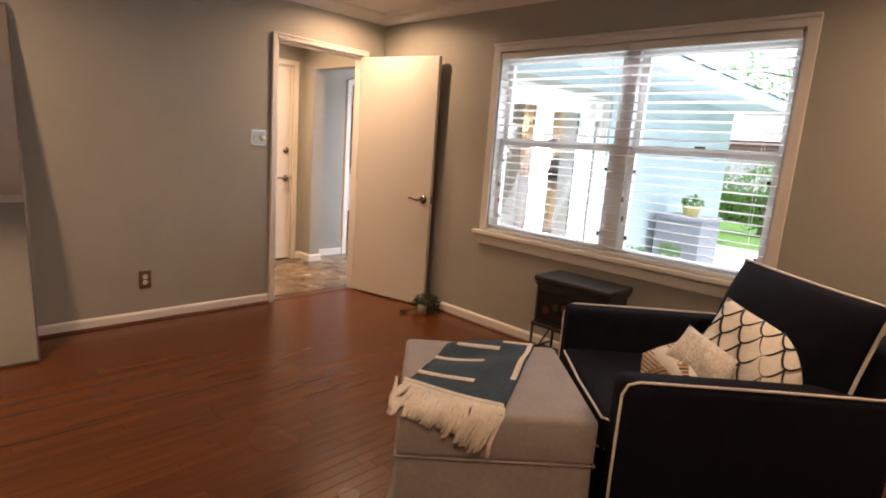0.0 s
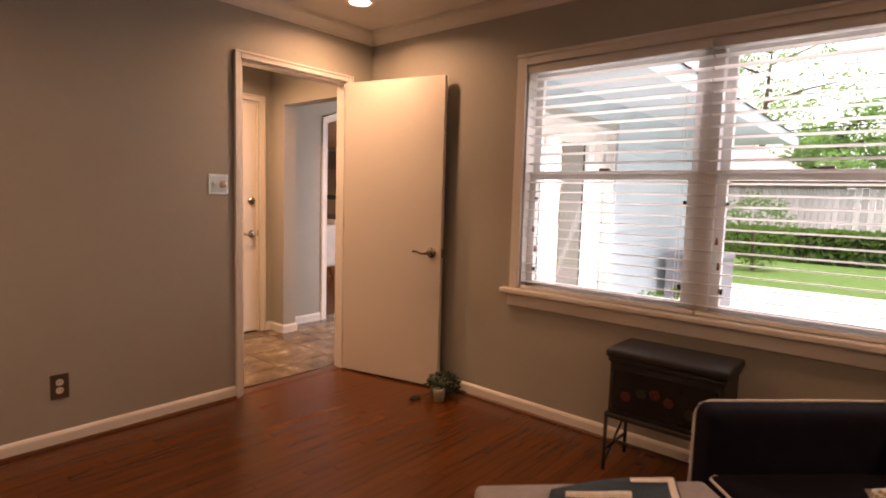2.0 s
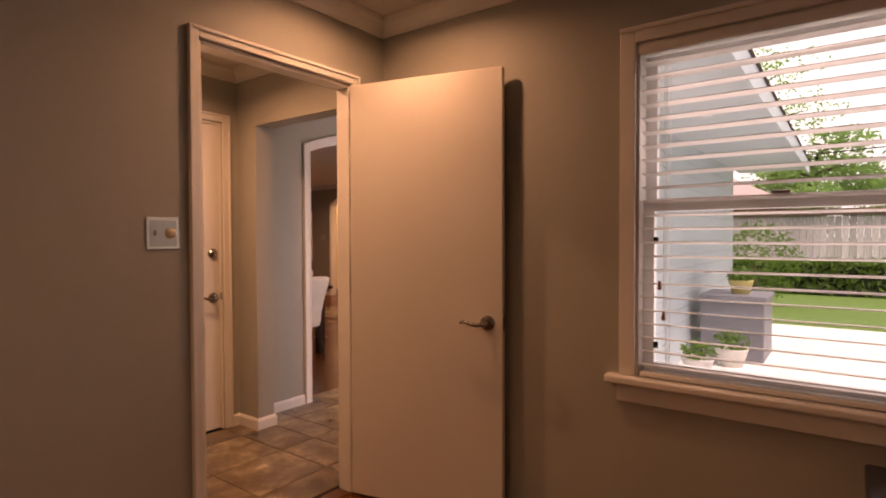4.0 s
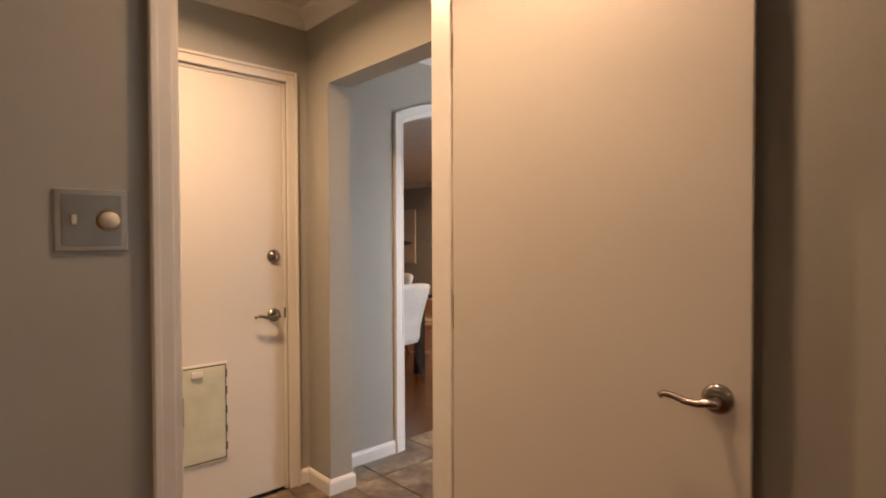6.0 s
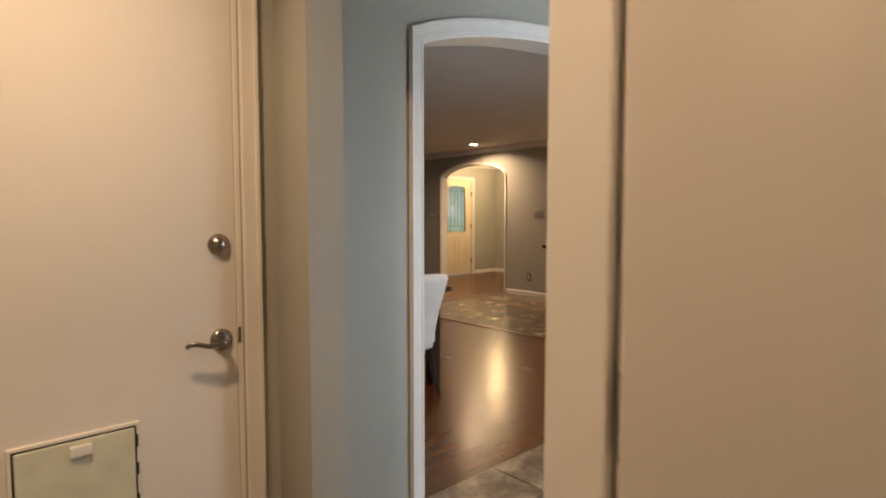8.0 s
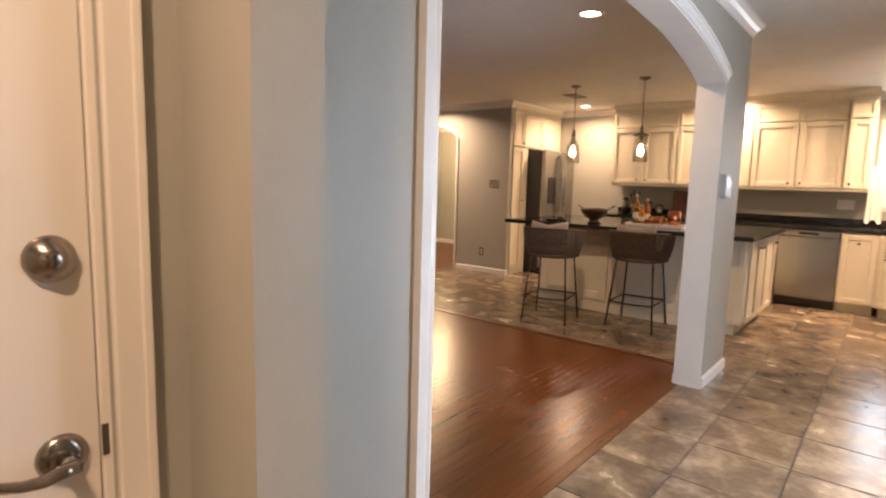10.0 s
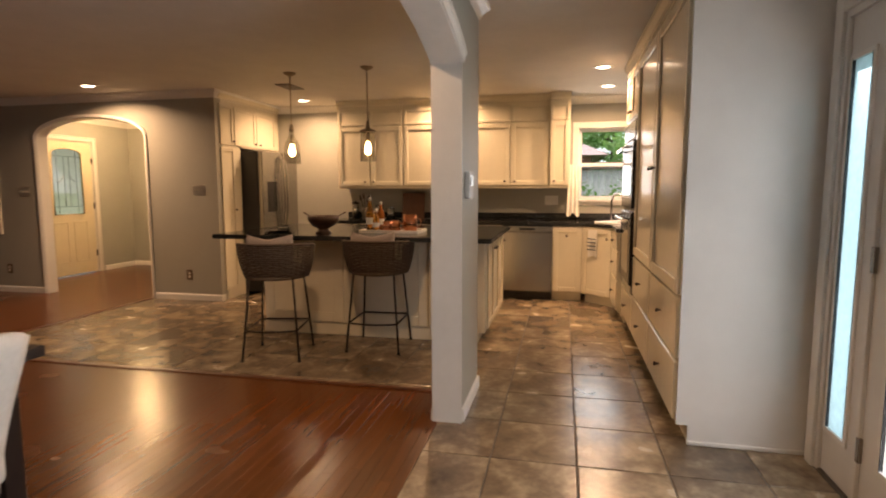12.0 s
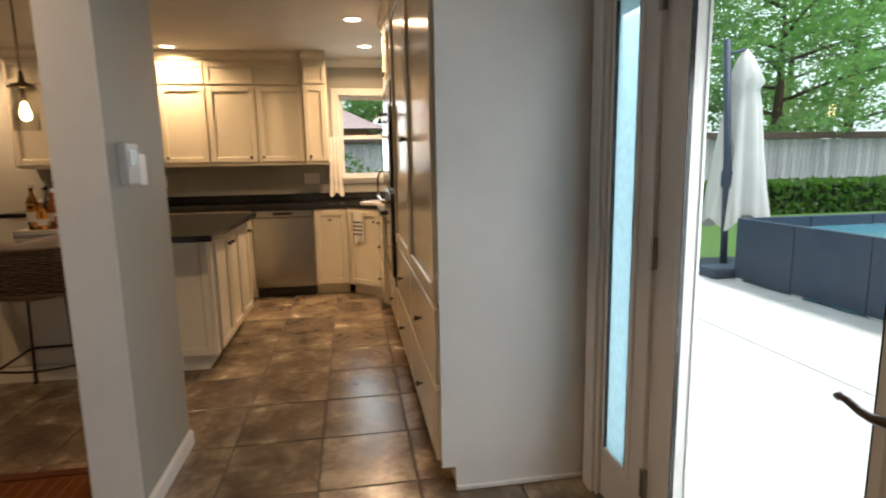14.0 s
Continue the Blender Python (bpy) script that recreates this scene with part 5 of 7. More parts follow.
def cushion_at(u, v, w, h, t, pinch=0.06):
    th = t / 2 * (max(0.0, (1 - u * u) * (1 - v * v))) ** 0.42
    k = 1 - pinch * ((1 - u * u) if abs(v) > abs(u) else (1 - v * v))
    return Vector((u * w / 2 * k, -th, v * h / 2 * k))


def edge_line(w, h, pinch=0.06, n=12):
    e = [(-1 + 2 * i / n, -1) for i in range(n)] + [(1, -1 + 2 * i / n) for i in range(n)] + [(1 - 2 * i / n, 1) for i in range(n)] + [(-1, 1 - 2 * i / n) for i in range(n)]
    return [cushion_at(u, v, w, h, 0.0, pinch) * 1.004 for u, v in e]


bc = part("back_cushion", cushion_mesh(0.80, 0.50, 0.24, 0.02), NAVY, arm, "large loose navy back cushion", True, pose(0.05, 0.745, 0.68, -15, 0, 4))
part("piping", tube(edge_line(0.80, 0.50, 0.02), 0.0065, 8, None, True), PIPING, bc, "white corded piping", True)

# scatter cushions
SCALE_CLOTH = mat("white_cotton", (0.80, 0.78, 0.73), rough=0.9, grain=0.06, scale=60, bump=0.3, bump_scale=300)
BLACK_CORD = mat("black_cord", (0.012, 0.012, 0.014), rough=0.9)
P1 = thing("scatter_cushion", CH @ pose(0.18, 0.56, 0.595, -36, 14, 36), "white cotton cushion with black fish-scale lines", "cushion")
W1, H1, T1 = 0.44, 0.40, 0.19
part("cover", cushion_mesh(W1, H1, T1), SCALE_CLOTH, P1, smooth=True)
rows, cols = 6, 5
for r in range(rows):
    ln = bmesh.new()
    for c in range(-1, cols + 1):
        u0 = -1 + 2 * (c + (0.5 if r % 2 else 0.0)) / cols
        pts = []
        for k in range(11):
            uu = u0 + 2 / cols * k / 10
            vv = 0.93 - r * 0.36 - 0.34 * math.sin(math.pi * k / 10) ** 0.8
            if abs(uu) < 0.97 and abs(vv) < 0.97:
                p = cushion_at(uu, vv, W1, H1, T1)
                pts.append(p + Vector((0, -0.002, 0)))
        if len(pts) > 2:
            tube(pts, 0.0038, 5, ln)
    if ln.verts:
        part("scale_line", ln, BLACK_CORD, P1, "stitched black scalloped line", True)
    else:
        ln.free()
P2 = thing("scatter_cushion", CH @ pose(0.11, 0.30, 0.515, -42, -34, 42), "small patterned cushion with dots and coloured bands", "cushion")
W2, H2, T2 = 0.27, 0.27, 0.14
part("cover", cushion_mesh(W2, H2, T2), SCALE_CLOTH, P2, smooth=True)
dots = bmesh.new()
for i in range(11):
    for j in range(11):
        u, v = -0.9 + 0.165 * i + (0.08 if j % 2 else 0), -0.05 + 0.09 * j
        if abs(u) < 0.92 and v < 0.92:
            p = cushion_at(u, v, W2, H2, T2)
            nrm = (cushion_at(u + 0.02, v, W2, H2, T2) - p).cross(cushion_at(u, v + 0.02, W2, H2, T2) - p).normalized()
            nrm = -nrm if nrm.y > 0 else nrm
            cyl(0.0065, 0.0055, -0.001, 0.0012, 9, dots, Matrix.Translation(p) @ nrm.to_track_quat("Z", "Y").to_matrix().to_4x4())
tagged(part("dots", dots, mat("tan_print", (0.40, 0.29, 0.17), rough=0.9), P2, "printed tan dots"), kind="stuff")
BANDS = [(0.35, 0.04, 0.04), (0.02, 0.10, 0.09), (0.5, 0.34, 0.06), (0.03, 0.03, 0.04), (0.45, 0.14, 0.12), (0.14, 0.2, 0.05), (0.5, 0.2, 0.14)]
for k, colr in enumerate(BANDS):
    bm = bmesh.new()
    v0, v1 = -0.88 + k * 0.115, -0.88 + k * 0.115 + 0.085
    n = 16
    rr = [[bm.verts.new(cushion_at(-0.85 + 1.7 * i / n, v, W2, H2, T2) + Vector((0, -0.0022, 0))) for i in range(n + 1)] for v in (v0, (v0 + v1) / 2, v1)]
    for a, b in zip(rr, rr[1:]):
        for i in range(n):
            bm.faces.new((a[i], a[i + 1], b[i + 1], b[i]))
    part("printed_band", bm, mat("band", colr, rough=0.9, grain=0.5, scale=160), P2, "printed coloured band", True)
P3 = thing("scatter_cushion", CH @ pose(0.16, 0.39, 0.595, -40, 20, 40), "small fluffy cream cushion between the others", "cushion")
FLUFF = mat("cream_fleece", (0.82, 0.79, 0.74), rough=1.0, grain=0.2, scale=80, bump=0.8, bump_scale=200, sheen=0.3)
part("cover", cushion_mesh(0.25, 0.18, 0.13), FLUFF, P3, smooth=True)

# ottoman
OT = pose(-1.545, -2.690, 0, 0, 0, -134.0)
ott = thing("ottoman", OT, "grey linen slipcovered ottoman with a box top", "ottoman")
part("top_cushion", rounded(-0.357, 0.357, -0.345, 0.345, 0.29, 0.46, 0.022, 3), GREY_CLOTH, ott, smooth=True)
sk = bmesh.new()
per = []
for (xa, ya), (xb, yb) in (((-0.348, -0.335), (0.348, -0.335)), ((0.348, -0.335), (0.348, 0.335)), ((0.348, 0.335), (-0.348, 0.335)), ((-0.348, 0.335), (-0.348, -0.335))):
    for i in range(16):
        f = i / 16
        per.append((xa + (xb - xa) * f, ya + (yb - ya) * f))
rings = []
for z, out in ((0.295, 0.0), (0.2, 0.004), (0.1, 0.010), (0.006, 0.018)):
    ring = []
    for k, (x, y) in enumerate(per):
        l = math.hypot(x, y)
        wv = out * (1 + 0.8 * math.sin(k * 1.7) + 0.5 * math.sin(k * 0.63))
        ring.append(sk.verts.new((x + x / l * wv, y + y / l * wv, z)))
    rings.append(ring)
for a, b in zip(rings, rings[1:]):
    for i in range(len(per)):
        j = (i + 1) % len(per)
        sk.faces.new((a[i], a[j], b[j], b[i]))
part("skirt", sk, GREY_CLOTH, ott, "loose linen skirt to the floor", True)
part("seam_welt", tube([(-0.357, -0.345, 0.292), (0.357, -0.345, 0.292), (0.357, 0.345, 0.292), (-0.357, 0.345, 0.292)], 0.005, 6, None, True), GREY_CLOTH, ott, smooth=True)

# throw laid slantwise over the ottoman
BLUE = mat("blue_throw", (0.036, 0.066, 0.095), rough=0.95, grain=0.22, scale=120, bump=0.6, bump_scale=260, blotch=0.15)
CREAM = mat("cream_yarn", (0.80, 0.76, 0.68), rough=0.95, grain=0.1, scale=90, bump=0.5, bump_scale=300)
thr = thing("throw_blanket", OT, "dusty blue throw with white stripes and cream fringe", "blanket")


def throw_at(u, v, lift=0.0):
    """u along the throw from the far edge (0) past the near edge (1), v across it."""
    x = (-0.29 + 0.49 * u) * (1 - v) + (-0.35 + 0.697 * u) * v
    y = (-0.14 - 0.20 * u) * (1 - v) + (0.25 - 0.24 * u) * v
    z = 0.474 + 0.006 * math.sin(9 * u + 4 * v) + 0.006 * math.sin(3 * v + 14 * u)
    if x > 0.345:
        d = x - 0.345
        x, z = 0.345 + 0.026 + 0.2 * d, z - d * 0.9
    if y < -0.335:
        d = -0.335 - y
        y, z = -0.335 - 0.024 - 0.25 * d, z - d * 0.9
    return Vector((x, y, z + lift))


def throw_strip(u0, u1, v0, v1, lift, nu, nv, thick=0.0):
    bm = bmesh.new()
    g = [[bm.verts.new(throw_at(u0 + (u1 - u0) * i / nu, v0 + (v1 - v0) * j / nv, lift)) for j in range(nv + 1)] for i in range(nu + 1)]
    for i in range(nu):
        for j in range(nv):
            bm.faces.new((g[i][j], g[i + 1][j], g[i + 1][j + 1], g[i][j + 1]))
    if thick:
        r = bmesh.ops.extrude_face_region(bm, geom=list(bm.faces))
        for e in r["geom"]:
            if isinstance(e, bmesh.types.BMVert):
                e.co.z -= thick
    return bm


part("cloth", throw_strip(0.0, 1.0, 0.0, 1.0, 0.0, 30, 16, 0.012), BLUE, thr, smooth=True)
for u0, v0, v1 in ((0.10, 0.12, 0.62), (0.36, 0.0, 0.55), (0.70, 0.0, 0.60)):
    bm = bmesh.new()
    n = 14
    rows_ = []
    for i in range(n + 1):
        v = v0 + (v1 - v0) * i / n
        uu = u0 + 0.05 * (v - v0) + 0.012 * math.sin(7 * v)
        rows_.append([bm.verts.new(throw_at(uu + du, v, lf)) for du, lf in ((-0.022, 0.001), (-0.012, 0.006), (0.012, 0.006), (0.022, 0.001))])
    for a, b in zip(rows_, rows_[1:]):
        for k in range(3):
            bm.faces.new((a[k], a[k + 1], b[k + 1], b[k]))
    part("stripe", bm, CREAM, thr, "woven white stripe", True)
part("stripe", throw_strip(0.03, 0.62, 0.925, 0.985, 0.004, 20, 2), CREAM, thr, "woven white stripe along the edge", True)
part("stripe", throw_strip(0.012, 0.04, 0.62, 0.98, 0.004, 3, 8), CREAM, thr, "woven white stripe along the edge", True)
fr_ = bmesh.new()
rng = random.Random(3)
for k in range(46):
    v = k / 45
    p = throw_at(1.0, v, 0.0)
    q = throw_at(0.985, v, 0.008)
    ln, dv = rng.uniform(0.20, 0.27), rng.uniform(-0.05, 0.03)
    pts = [q, p + Vector((0.004, 0, 0.003))]
    for s in range(1, 5):
        f = s / 4
        pts.append(throw_at(1.0 + ln * f, v + dv * f, 0.006 + rng.uniform(-0.002, 0.004)) + Vector((0, rng.uniform(-0.005, 0.005), 0)))
    for w in range(3):
        off = Vector((rng.uniform(-0.006, 0.006), rng.uniform(-0.007, 0.007), 0))
        tube([a + off * (i / 5) for i, a in enumerate(pts)], [0.006, 0.007, 0.007, 0.0065, 0.006, 0.004], 5, fr_)
    tube([q + Vector((-0.03, 0, 0.002)), q], 0.005, 5, fr_)
tagged(part("fringe", fr_, CREAM, thr, "cream knotted yarn fringe", True), kind="stuff")

# cast stove-shaped heater on iron legs
sv = thing("stove_heater", pose(-0.205, -2.305, 0), "black stove-shaped chest on a thin iron stand", "heater")
part("body", rounded(-0.125, 0.125, -0.245, 0.245, 0.285, 0.53, 0.006, 1), IRON, sv)
part("cornice", rounded(-0.135, 0.135, -0.254, 0.254, 0.53, 0.552, 0.008, 2), IRON, sv)
part("lid", rounded(-0.146, 0.146, -0.262, 0.262, 0.552, 0.592, 0.012, 3), IRON, sv, "overhanging black lid", True)
part("front_panel", rounded(-0.132, -0.122, -0.225, 0.225, 0.31, 0.50, 0.004, 1), BLACK, sv, "dark panel with faded painted flowers")
ROSE = mat("faded_rose", (0.10, 0.022, 0.02), rough=0.6, grain=0.5, scale=120)
LEAFP = mat("faded_leaf", (0.022, 0.035, 0.016), rough=0.6, grain=0.5, scale=120)
for k, (y, z) in enumerate(((0.09, 0.41), (0.03, 0.42), (-0.03, 0.40), (-0.12, 0.37), (-0.17, 0.395), (0.16, 0.38))):
    fl_ = bmesh.new()
    for q in range(6):
        a = q * math.pi / 3
        cyl(0.011, 0.009, 0.0, 0.0012, 8, fl_, Matrix.Translation((-0.132, y + 0.013 * math.cos(a), z + 0.013 * math.sin(a))) @ Matrix.Rotation(radians(-90), 4, "Y"))
    part("painted_flower", fl_, ROSE if k % 3 else LEAFP, sv, "faded painted flower")
part("base_rim", rounded(-0.138, 0.138, -0.256, 0.256, 0.262, 0.285, 0.005, 2), IRON, sv)
for sx in (-1, 1):
    for sy in (-1, 1):
        part("leg", tube([(sx * 0.125, sy * 0.25, 0.265), (sx * 0.125, sy * 0.25, 0.0)], 0.009, 8), IRON, sv, smooth=True)
for sy in (-1, 1):
    part("stretcher", tube([(-0.125, sy * 0.25, 0.10), (0.125, sy * 0.25, 0.10)], 0.007, 8), IRON, sv, smooth=True)
    part("brace", tube([(-0.125, sy * 0.25, 0.03), (0.125, sy * 0.25, 0.22)], 0.006, 8), IRON, sv, smooth=True)
part("stretcher", tube([(0.0, -0.25, 0.10), (0.0, 0.25, 0.10)], 0.007, 8), IRON, sv, smooth=True)

# leafy door stop
LEAF = mat("dark_leaf", (0.022, 0.05, 0.022), rough=0.6, grain=0.35, scale=40, bump=0)


def leaf_quads(bm, centre, n, spread, size, rng, squash=1.0, outward=True):
    for _ in range(n):
        d = Vector((rng.gauss(0, 1), rng.gauss(0, 1), rng.gauss(0, 1))).normalized()
        r = rng.uniform(0.45, 1.0) ** 0.6
        p = Vector(centre) + Vector((d.x * spread[0], d.y * spread[1], d.z * spread[2])) * r
        t = Vector((rng.gauss(0, 1), rng.gauss(0, 1), rng.gauss(0, 0.6))).normalized()
        s = t.cross(d if outward else Vector((rng.gauss(0, 1), rng.gauss(0, 1), rng.gauss(0, 1)))).normalized()
        L, W = size * rng.uniform(0.7, 1.4), size * rng.uniform(0.3, 0.5)
        a = [p - t * L * 0.5, p + s * W * 0.5, p + t * L * 0.5, p - s * W * 0.5]
        bm.faces.new([bm.verts.new(v) for v in a])


rng = random.Random(11)
pl = thing("door_stop_plant", pose(-0.135, -0.875, 0), "small artificial green plant holding the door open", "plant")
lb = bmesh.new()
leaf_quads(lb, (0, 0, 0.075), 520, (0.115, 0.115, 0.075), 0.035, rng)
for v in lb.verts:
    v.co.z = max(0.003, v.co.z)
part("foliage", lb, LEAF, pl)
part("pot", lathe([(0.0, 0.0), (0.032, 0.0), (0.04, 0.07), (0.036, 0.075), (0.0, 0.065)], 18), mat("pale_pot", (0.32, 0.33, 0.26), rough=0.5), pl, "small pale pot", True, pose(-0.085, -0.045, 0.0))
tw = bmesh.new()
tube([(-0.06, 0.02, 0.03), (-0.15, 0.05, 0.02), (-0.21, 0.07, 0.008)], 0.004, 6, tw)
leaf_quads(tw, (-0.19, 0.06, 0.012), 30, (0.05, 0.03, 0.008), 0.03, rng)
for v in tw.verts:
    v.co.z = max(0.002, v.co.z)
part("sprig", tw, LEAF, pl)

# leaning mirror
ln_ = 1.98
mr = thing("floor_mirror", pose(-3.05, -0.42, 0.004, math.degrees(-math.asin(0.395 / ln_)), 0, -1.5), "tall frameless-looking floor mirror with thin silver frame", "mirror")
part("frame", box(-0.395, 0.395, 0.0, 0.018, 0.0, ln_ - 0.02, bevel=0.003), PLATE, mr, "thin silver frame")
part("mirror_glass", box(-0.385, 0.385, -0.003, -0.0005, 0.012, ln_ - 0.032), MIRROR, mr, "clear mirror glass")
door_casing("door_4", "x", ROOM_Y0, 1, -3.55, -2.75, 2.04, 0.07, ROOM_Y0 - 0.05, ROOM_Y0 - 0.001, "cream door frame at the end of the room")
d4 = thing("room_door", pose(-3.54, ROOM_Y0 + 0.003, 0), "cream painted flush door, closed", "door")
part("door_leaf", box(0.012, 0.775, 0.0, 0.012, 0.012, 2.02, bevel=0.003), DOOR, d4)
lever_handle(d4, pose(0.08, 0.012, 0.925, 0, 0, 180), NICKEL, -1)

# ---------------------------------------------------------------- dining room
ESPRESSO = mat("espresso_wood", (0.018, 0.012, 0.010), rough=0.3, grain=0.4, scale=30, stretch=(6, 1, 1))
tb = thing("dining_table", pose(1.5, 3.62, 0), "dark espresso wooden dining table", "table")
part("tabletop", rounded(-0.52, 0.52, -0.98, 0.98, 0.705, 0.745, 0.006, 2), ESPRESSO, tb)
part("apron", box(-0.44, 0.44, -0.90, 0.90, 0.62, 0.705), ESPRESSO, tb)
for sx in (-1, 1):
    for sy in (-1, 1):
        part("leg", rounded(sx * 0.42 - 0.04, sx * 0.42 + 0.04, sy * 0.88 - 0.04, sy * 0.88 + 0.04, 0.0, 0.62, 0.005, 1), ESPRESSO, tb)


def dining_chair(m):
    t = thing("dining_chair", m, "white upholstered dining chair with dark tapered legs", "dining chair", "dining chairs")
    part("seat", rounded(-0.235, 0.235, -0.21, 0.25, 0.36, 0.48, 0.03, 3), WHITE_CLOTH, t, smooth=True)
    bm = bmesh.new()
    n, mm = 12, 10
    g = {}
    for s in (0, 1):
        for i in range(n + 1):
            for j in range(mm + 1):
                u, v = 2 * i / n - 1, j / mm
                hw = 0.205 + 0.042 * v ** 1.5
                z = 0.34 + 0.525 * v + 0.012 * (1 - u * u) * v
                lean = -0.20 - 0.12 * v ** 1.3 + 0.02 * u * u
                th = 0.036 * (1 - 0.5 * max(0, abs(u) - 0.75) / 0.25) * (1 - 0.45 * max(0, v - 0.85) / 0.15)
                g[s, i, j] = bm.verts.new((u * hw, lean + (th if s else -th), z - 0.02 * max(0, abs(u) - 0.8) / 0.2 * v))
    for s in (0, 1):
        for i in range(n):
            for j in range(mm):
                bm.faces.new((g[s, i, j], g[s, i + 1, j], g[s, i + 1, j + 1], g[s, i, j + 1]))
    for i in range(n):
        for j in (0, mm):
            bm.faces.new((g[0, i, j], g[0, i + 1, j], g[1, i + 1, j], g[1, i, j]))
    for j in range(mm):
        for i in (0, n):
            bm.faces.new((g[0, i, j], g[0, i, j + 1], g[1, i, j + 1], g[1, i, j]))
    part("backrest", bm, WHITE_CLOTH, t, "white upholstered curved back", True)
    for sx in (-1, 1):
        part("front_leg", tube([(sx * 0.195, 0.20, 0.37), (sx * 0.20, 0.215, 0.0)], [0.026, 0.016], 4), ESPRESSO, t)
        part("rear_leg", tube([(sx * 0.19, -0.17, 0.37), (sx * 0.195, -0.20, 0.18), (sx * 0.20, -0.27, 0.0)], [0.026, 0.022, 0.015], 4), ESPRESSO, t)
    return t


dc = dining_chair(pose(1.545, 2.75, 0, 0, 0, 4))
copy_thing(dc, pose(2.16, 3.74, 0, 0, 0, 92))
copy_thing(dc, pose(0.82, 3.58, 0, 0, 0, -90))
pt = thing("wall_painting", pose(6.079, 8.28, 1.31, 0, 0, -90), "pale abstract canvas painting with a green-grey sweep", "painting")
part("canvas", box(-0.48, 0.48, -0.035, 0.0, -0.57, 0.57, bevel=0.004), mat("canvas", (0.62, 0.56, 0.46), rough=0.9, grain=0.06, scale=8, blotch=0.12, bump=0.3, bump_scale=300), pt)
sw_ = bmesh.new()
n = 18
rr = []
for i in range(n + 1):
    u = -0.42 + 0.84 * i / n
    c, wdt = -0.14 + 0.16 * (u + 0.1) ** 2 - 0.1 * u, 0.055 * math.sin(math.pi * i / n) + 0.004
    rr.append([sw_.verts.new((u, -0.0365, c + k * wdt)) for k in (-1, 1)])
for a, b in zip(rr, rr[1:]):
    sw_.faces.new((a[0], a[1], b[1], b[0]))
part("brush_sweep", sw_, mat("grey_green_paint", (0.10, 0.12, 0.10), rough=0.7, grain=0.6, scale=30), pt, "dark green-grey brush sweep")

# ---------------------------------------------------------------- entry
door_casing("door_5", "x", 8.12, -1, 6.93, 7.83, 2.04, 0.07, 8.121, 8.2, "cream painted front door frame", DOOR)
fd = thing("front_door", pose(6.945, 8.13, 0), "cream front door with a leaded arched glass light", "door")
fdb = bmesh.new()
for q0, q1, r0, r1 in ((0.0, 0.18, 0.012, 2.03), (0.69, 0.87, 0.012, 2.03), (0.18, 0.69, 0.012, 0.935), (0.18, 0.69, 1.92, 2.03)):
    box(q0, q1, 0.0, 0.045, r0, r1, bm=fdb)
nn = 12
for k in range(nn):
    a0_, a1_ = math.pi * k / nn, math.pi * (k + 1) / nn
    xa, xb = 0.435 - 0.255 * math.cos(a0_), 0.435 - 0.255 * math.cos(a1_)
    za, zb = 1.84 + 0.08 * math.sin(a0_), 1.84 + 0.08 * math.sin(a1_)
    for yy in (0.0, 0.045):
        fdb.faces.new([fdb.verts.new(p) for p in ((xa, yy, za), (xb, yy, zb), (xb, yy, 1.92), (xa, yy, 1.92))])
part("door_leaf", fdb, mat("cream_door", (0.66, 0.58, 0.42), rough=0.35, grain=0.02), fd)
CREAM_DOOR = bpy.data.materials["cream_door"]
n = 14
gl = bmesh.new()
outline = [(0.18, 0.935), (0.69, 0.935)] + [(0.435 + 0.255 * math.cos(math.pi * i / n), 1.84 + 0.08 * math.sin(math.pi * i / n)) for i in range(n + 1)]
gl.faces.new([gl.verts.new((x, 0.02, z)) for x, z in outline])
bmesh.ops.solidify(gl, geom=list(gl.faces), thickness=0.003)
lt = part("glass_light", gl, frosted("leaded_glass", (0.92, 0.90, 0.86)), fd, "bluish leaded bevelled glass")
pl_ = tube([(x, -0.002, z) for x, z in outline], 0.011, 8, None, True)
part("glass_frame", pl_, CREAM_DOOR, lt, smooth=True)
for x0, z0, x1, z1 in ((0.27, 0.95, 0.27, 1.88), (0.60, 0.95, 0.60, 1.88), (0.39, 1.05, 0.39, 1.80), (0.48, 1.05, 0.48, 1.80), (0.19, 1.05, 0.68, 1.05), (0.19, 1.80, 0.68, 1.80), (0.27, 1.4, 0.39, 1.5), (0.48, 1.5, 0.60, 1.4)):
    part("lead_came", tube([(x0, 0.014, z0), (x1, 0.014, z1)], 0.004, 6), PLATE, lt)
for x in (0.14, 0.48):
    b = bmesh.new()
    for xx0, xx1, zz0, zz1 in ((x, x + 0.02, 0.2, 0.82), (x + 0.23, x + 0.25, 0.2, 0.82), (x + 0.02, x + 0.23, 0.2, 0.22), (x + 0.02, x + 0.23, 0.80, 0.82)):
        box(xx0, xx1, -0.008, -0.0005, zz0, zz1, bevel=0.003, bm=b, seg=1)
    part("raised_panel", b, CREAM_DOOR, fd)
for z in (0.3, 1.05, 1.75):
    part("hinge", box(0.862, 0.888, -0.012, -0.001, z - 0.05, z + 0.05, bevel=0.002), BRONZE, fd, "dark metal hinge")
part("knob", lathe([(0.0, 0.06), (0.02, 0.055), (0.028, 0.04), (0.012, 0.02), (0.03, 0.004), (0.03, 0.0)], 18, m=Matrix.Translation((0.07, 0, 0.93)) @ Matrix.Rotation(radians(90), 4, "X")), BRONZE, fd, smooth=True)
el = thing("entry_ceiling_light", pose(7.6, 7.15, CEIL), "frosted flush ceiling light in the entry, lit", "ceiling light")
entry_lamp = new("entry_lamp", bpy.data.lights.new("entry_lamp", "POINT"))
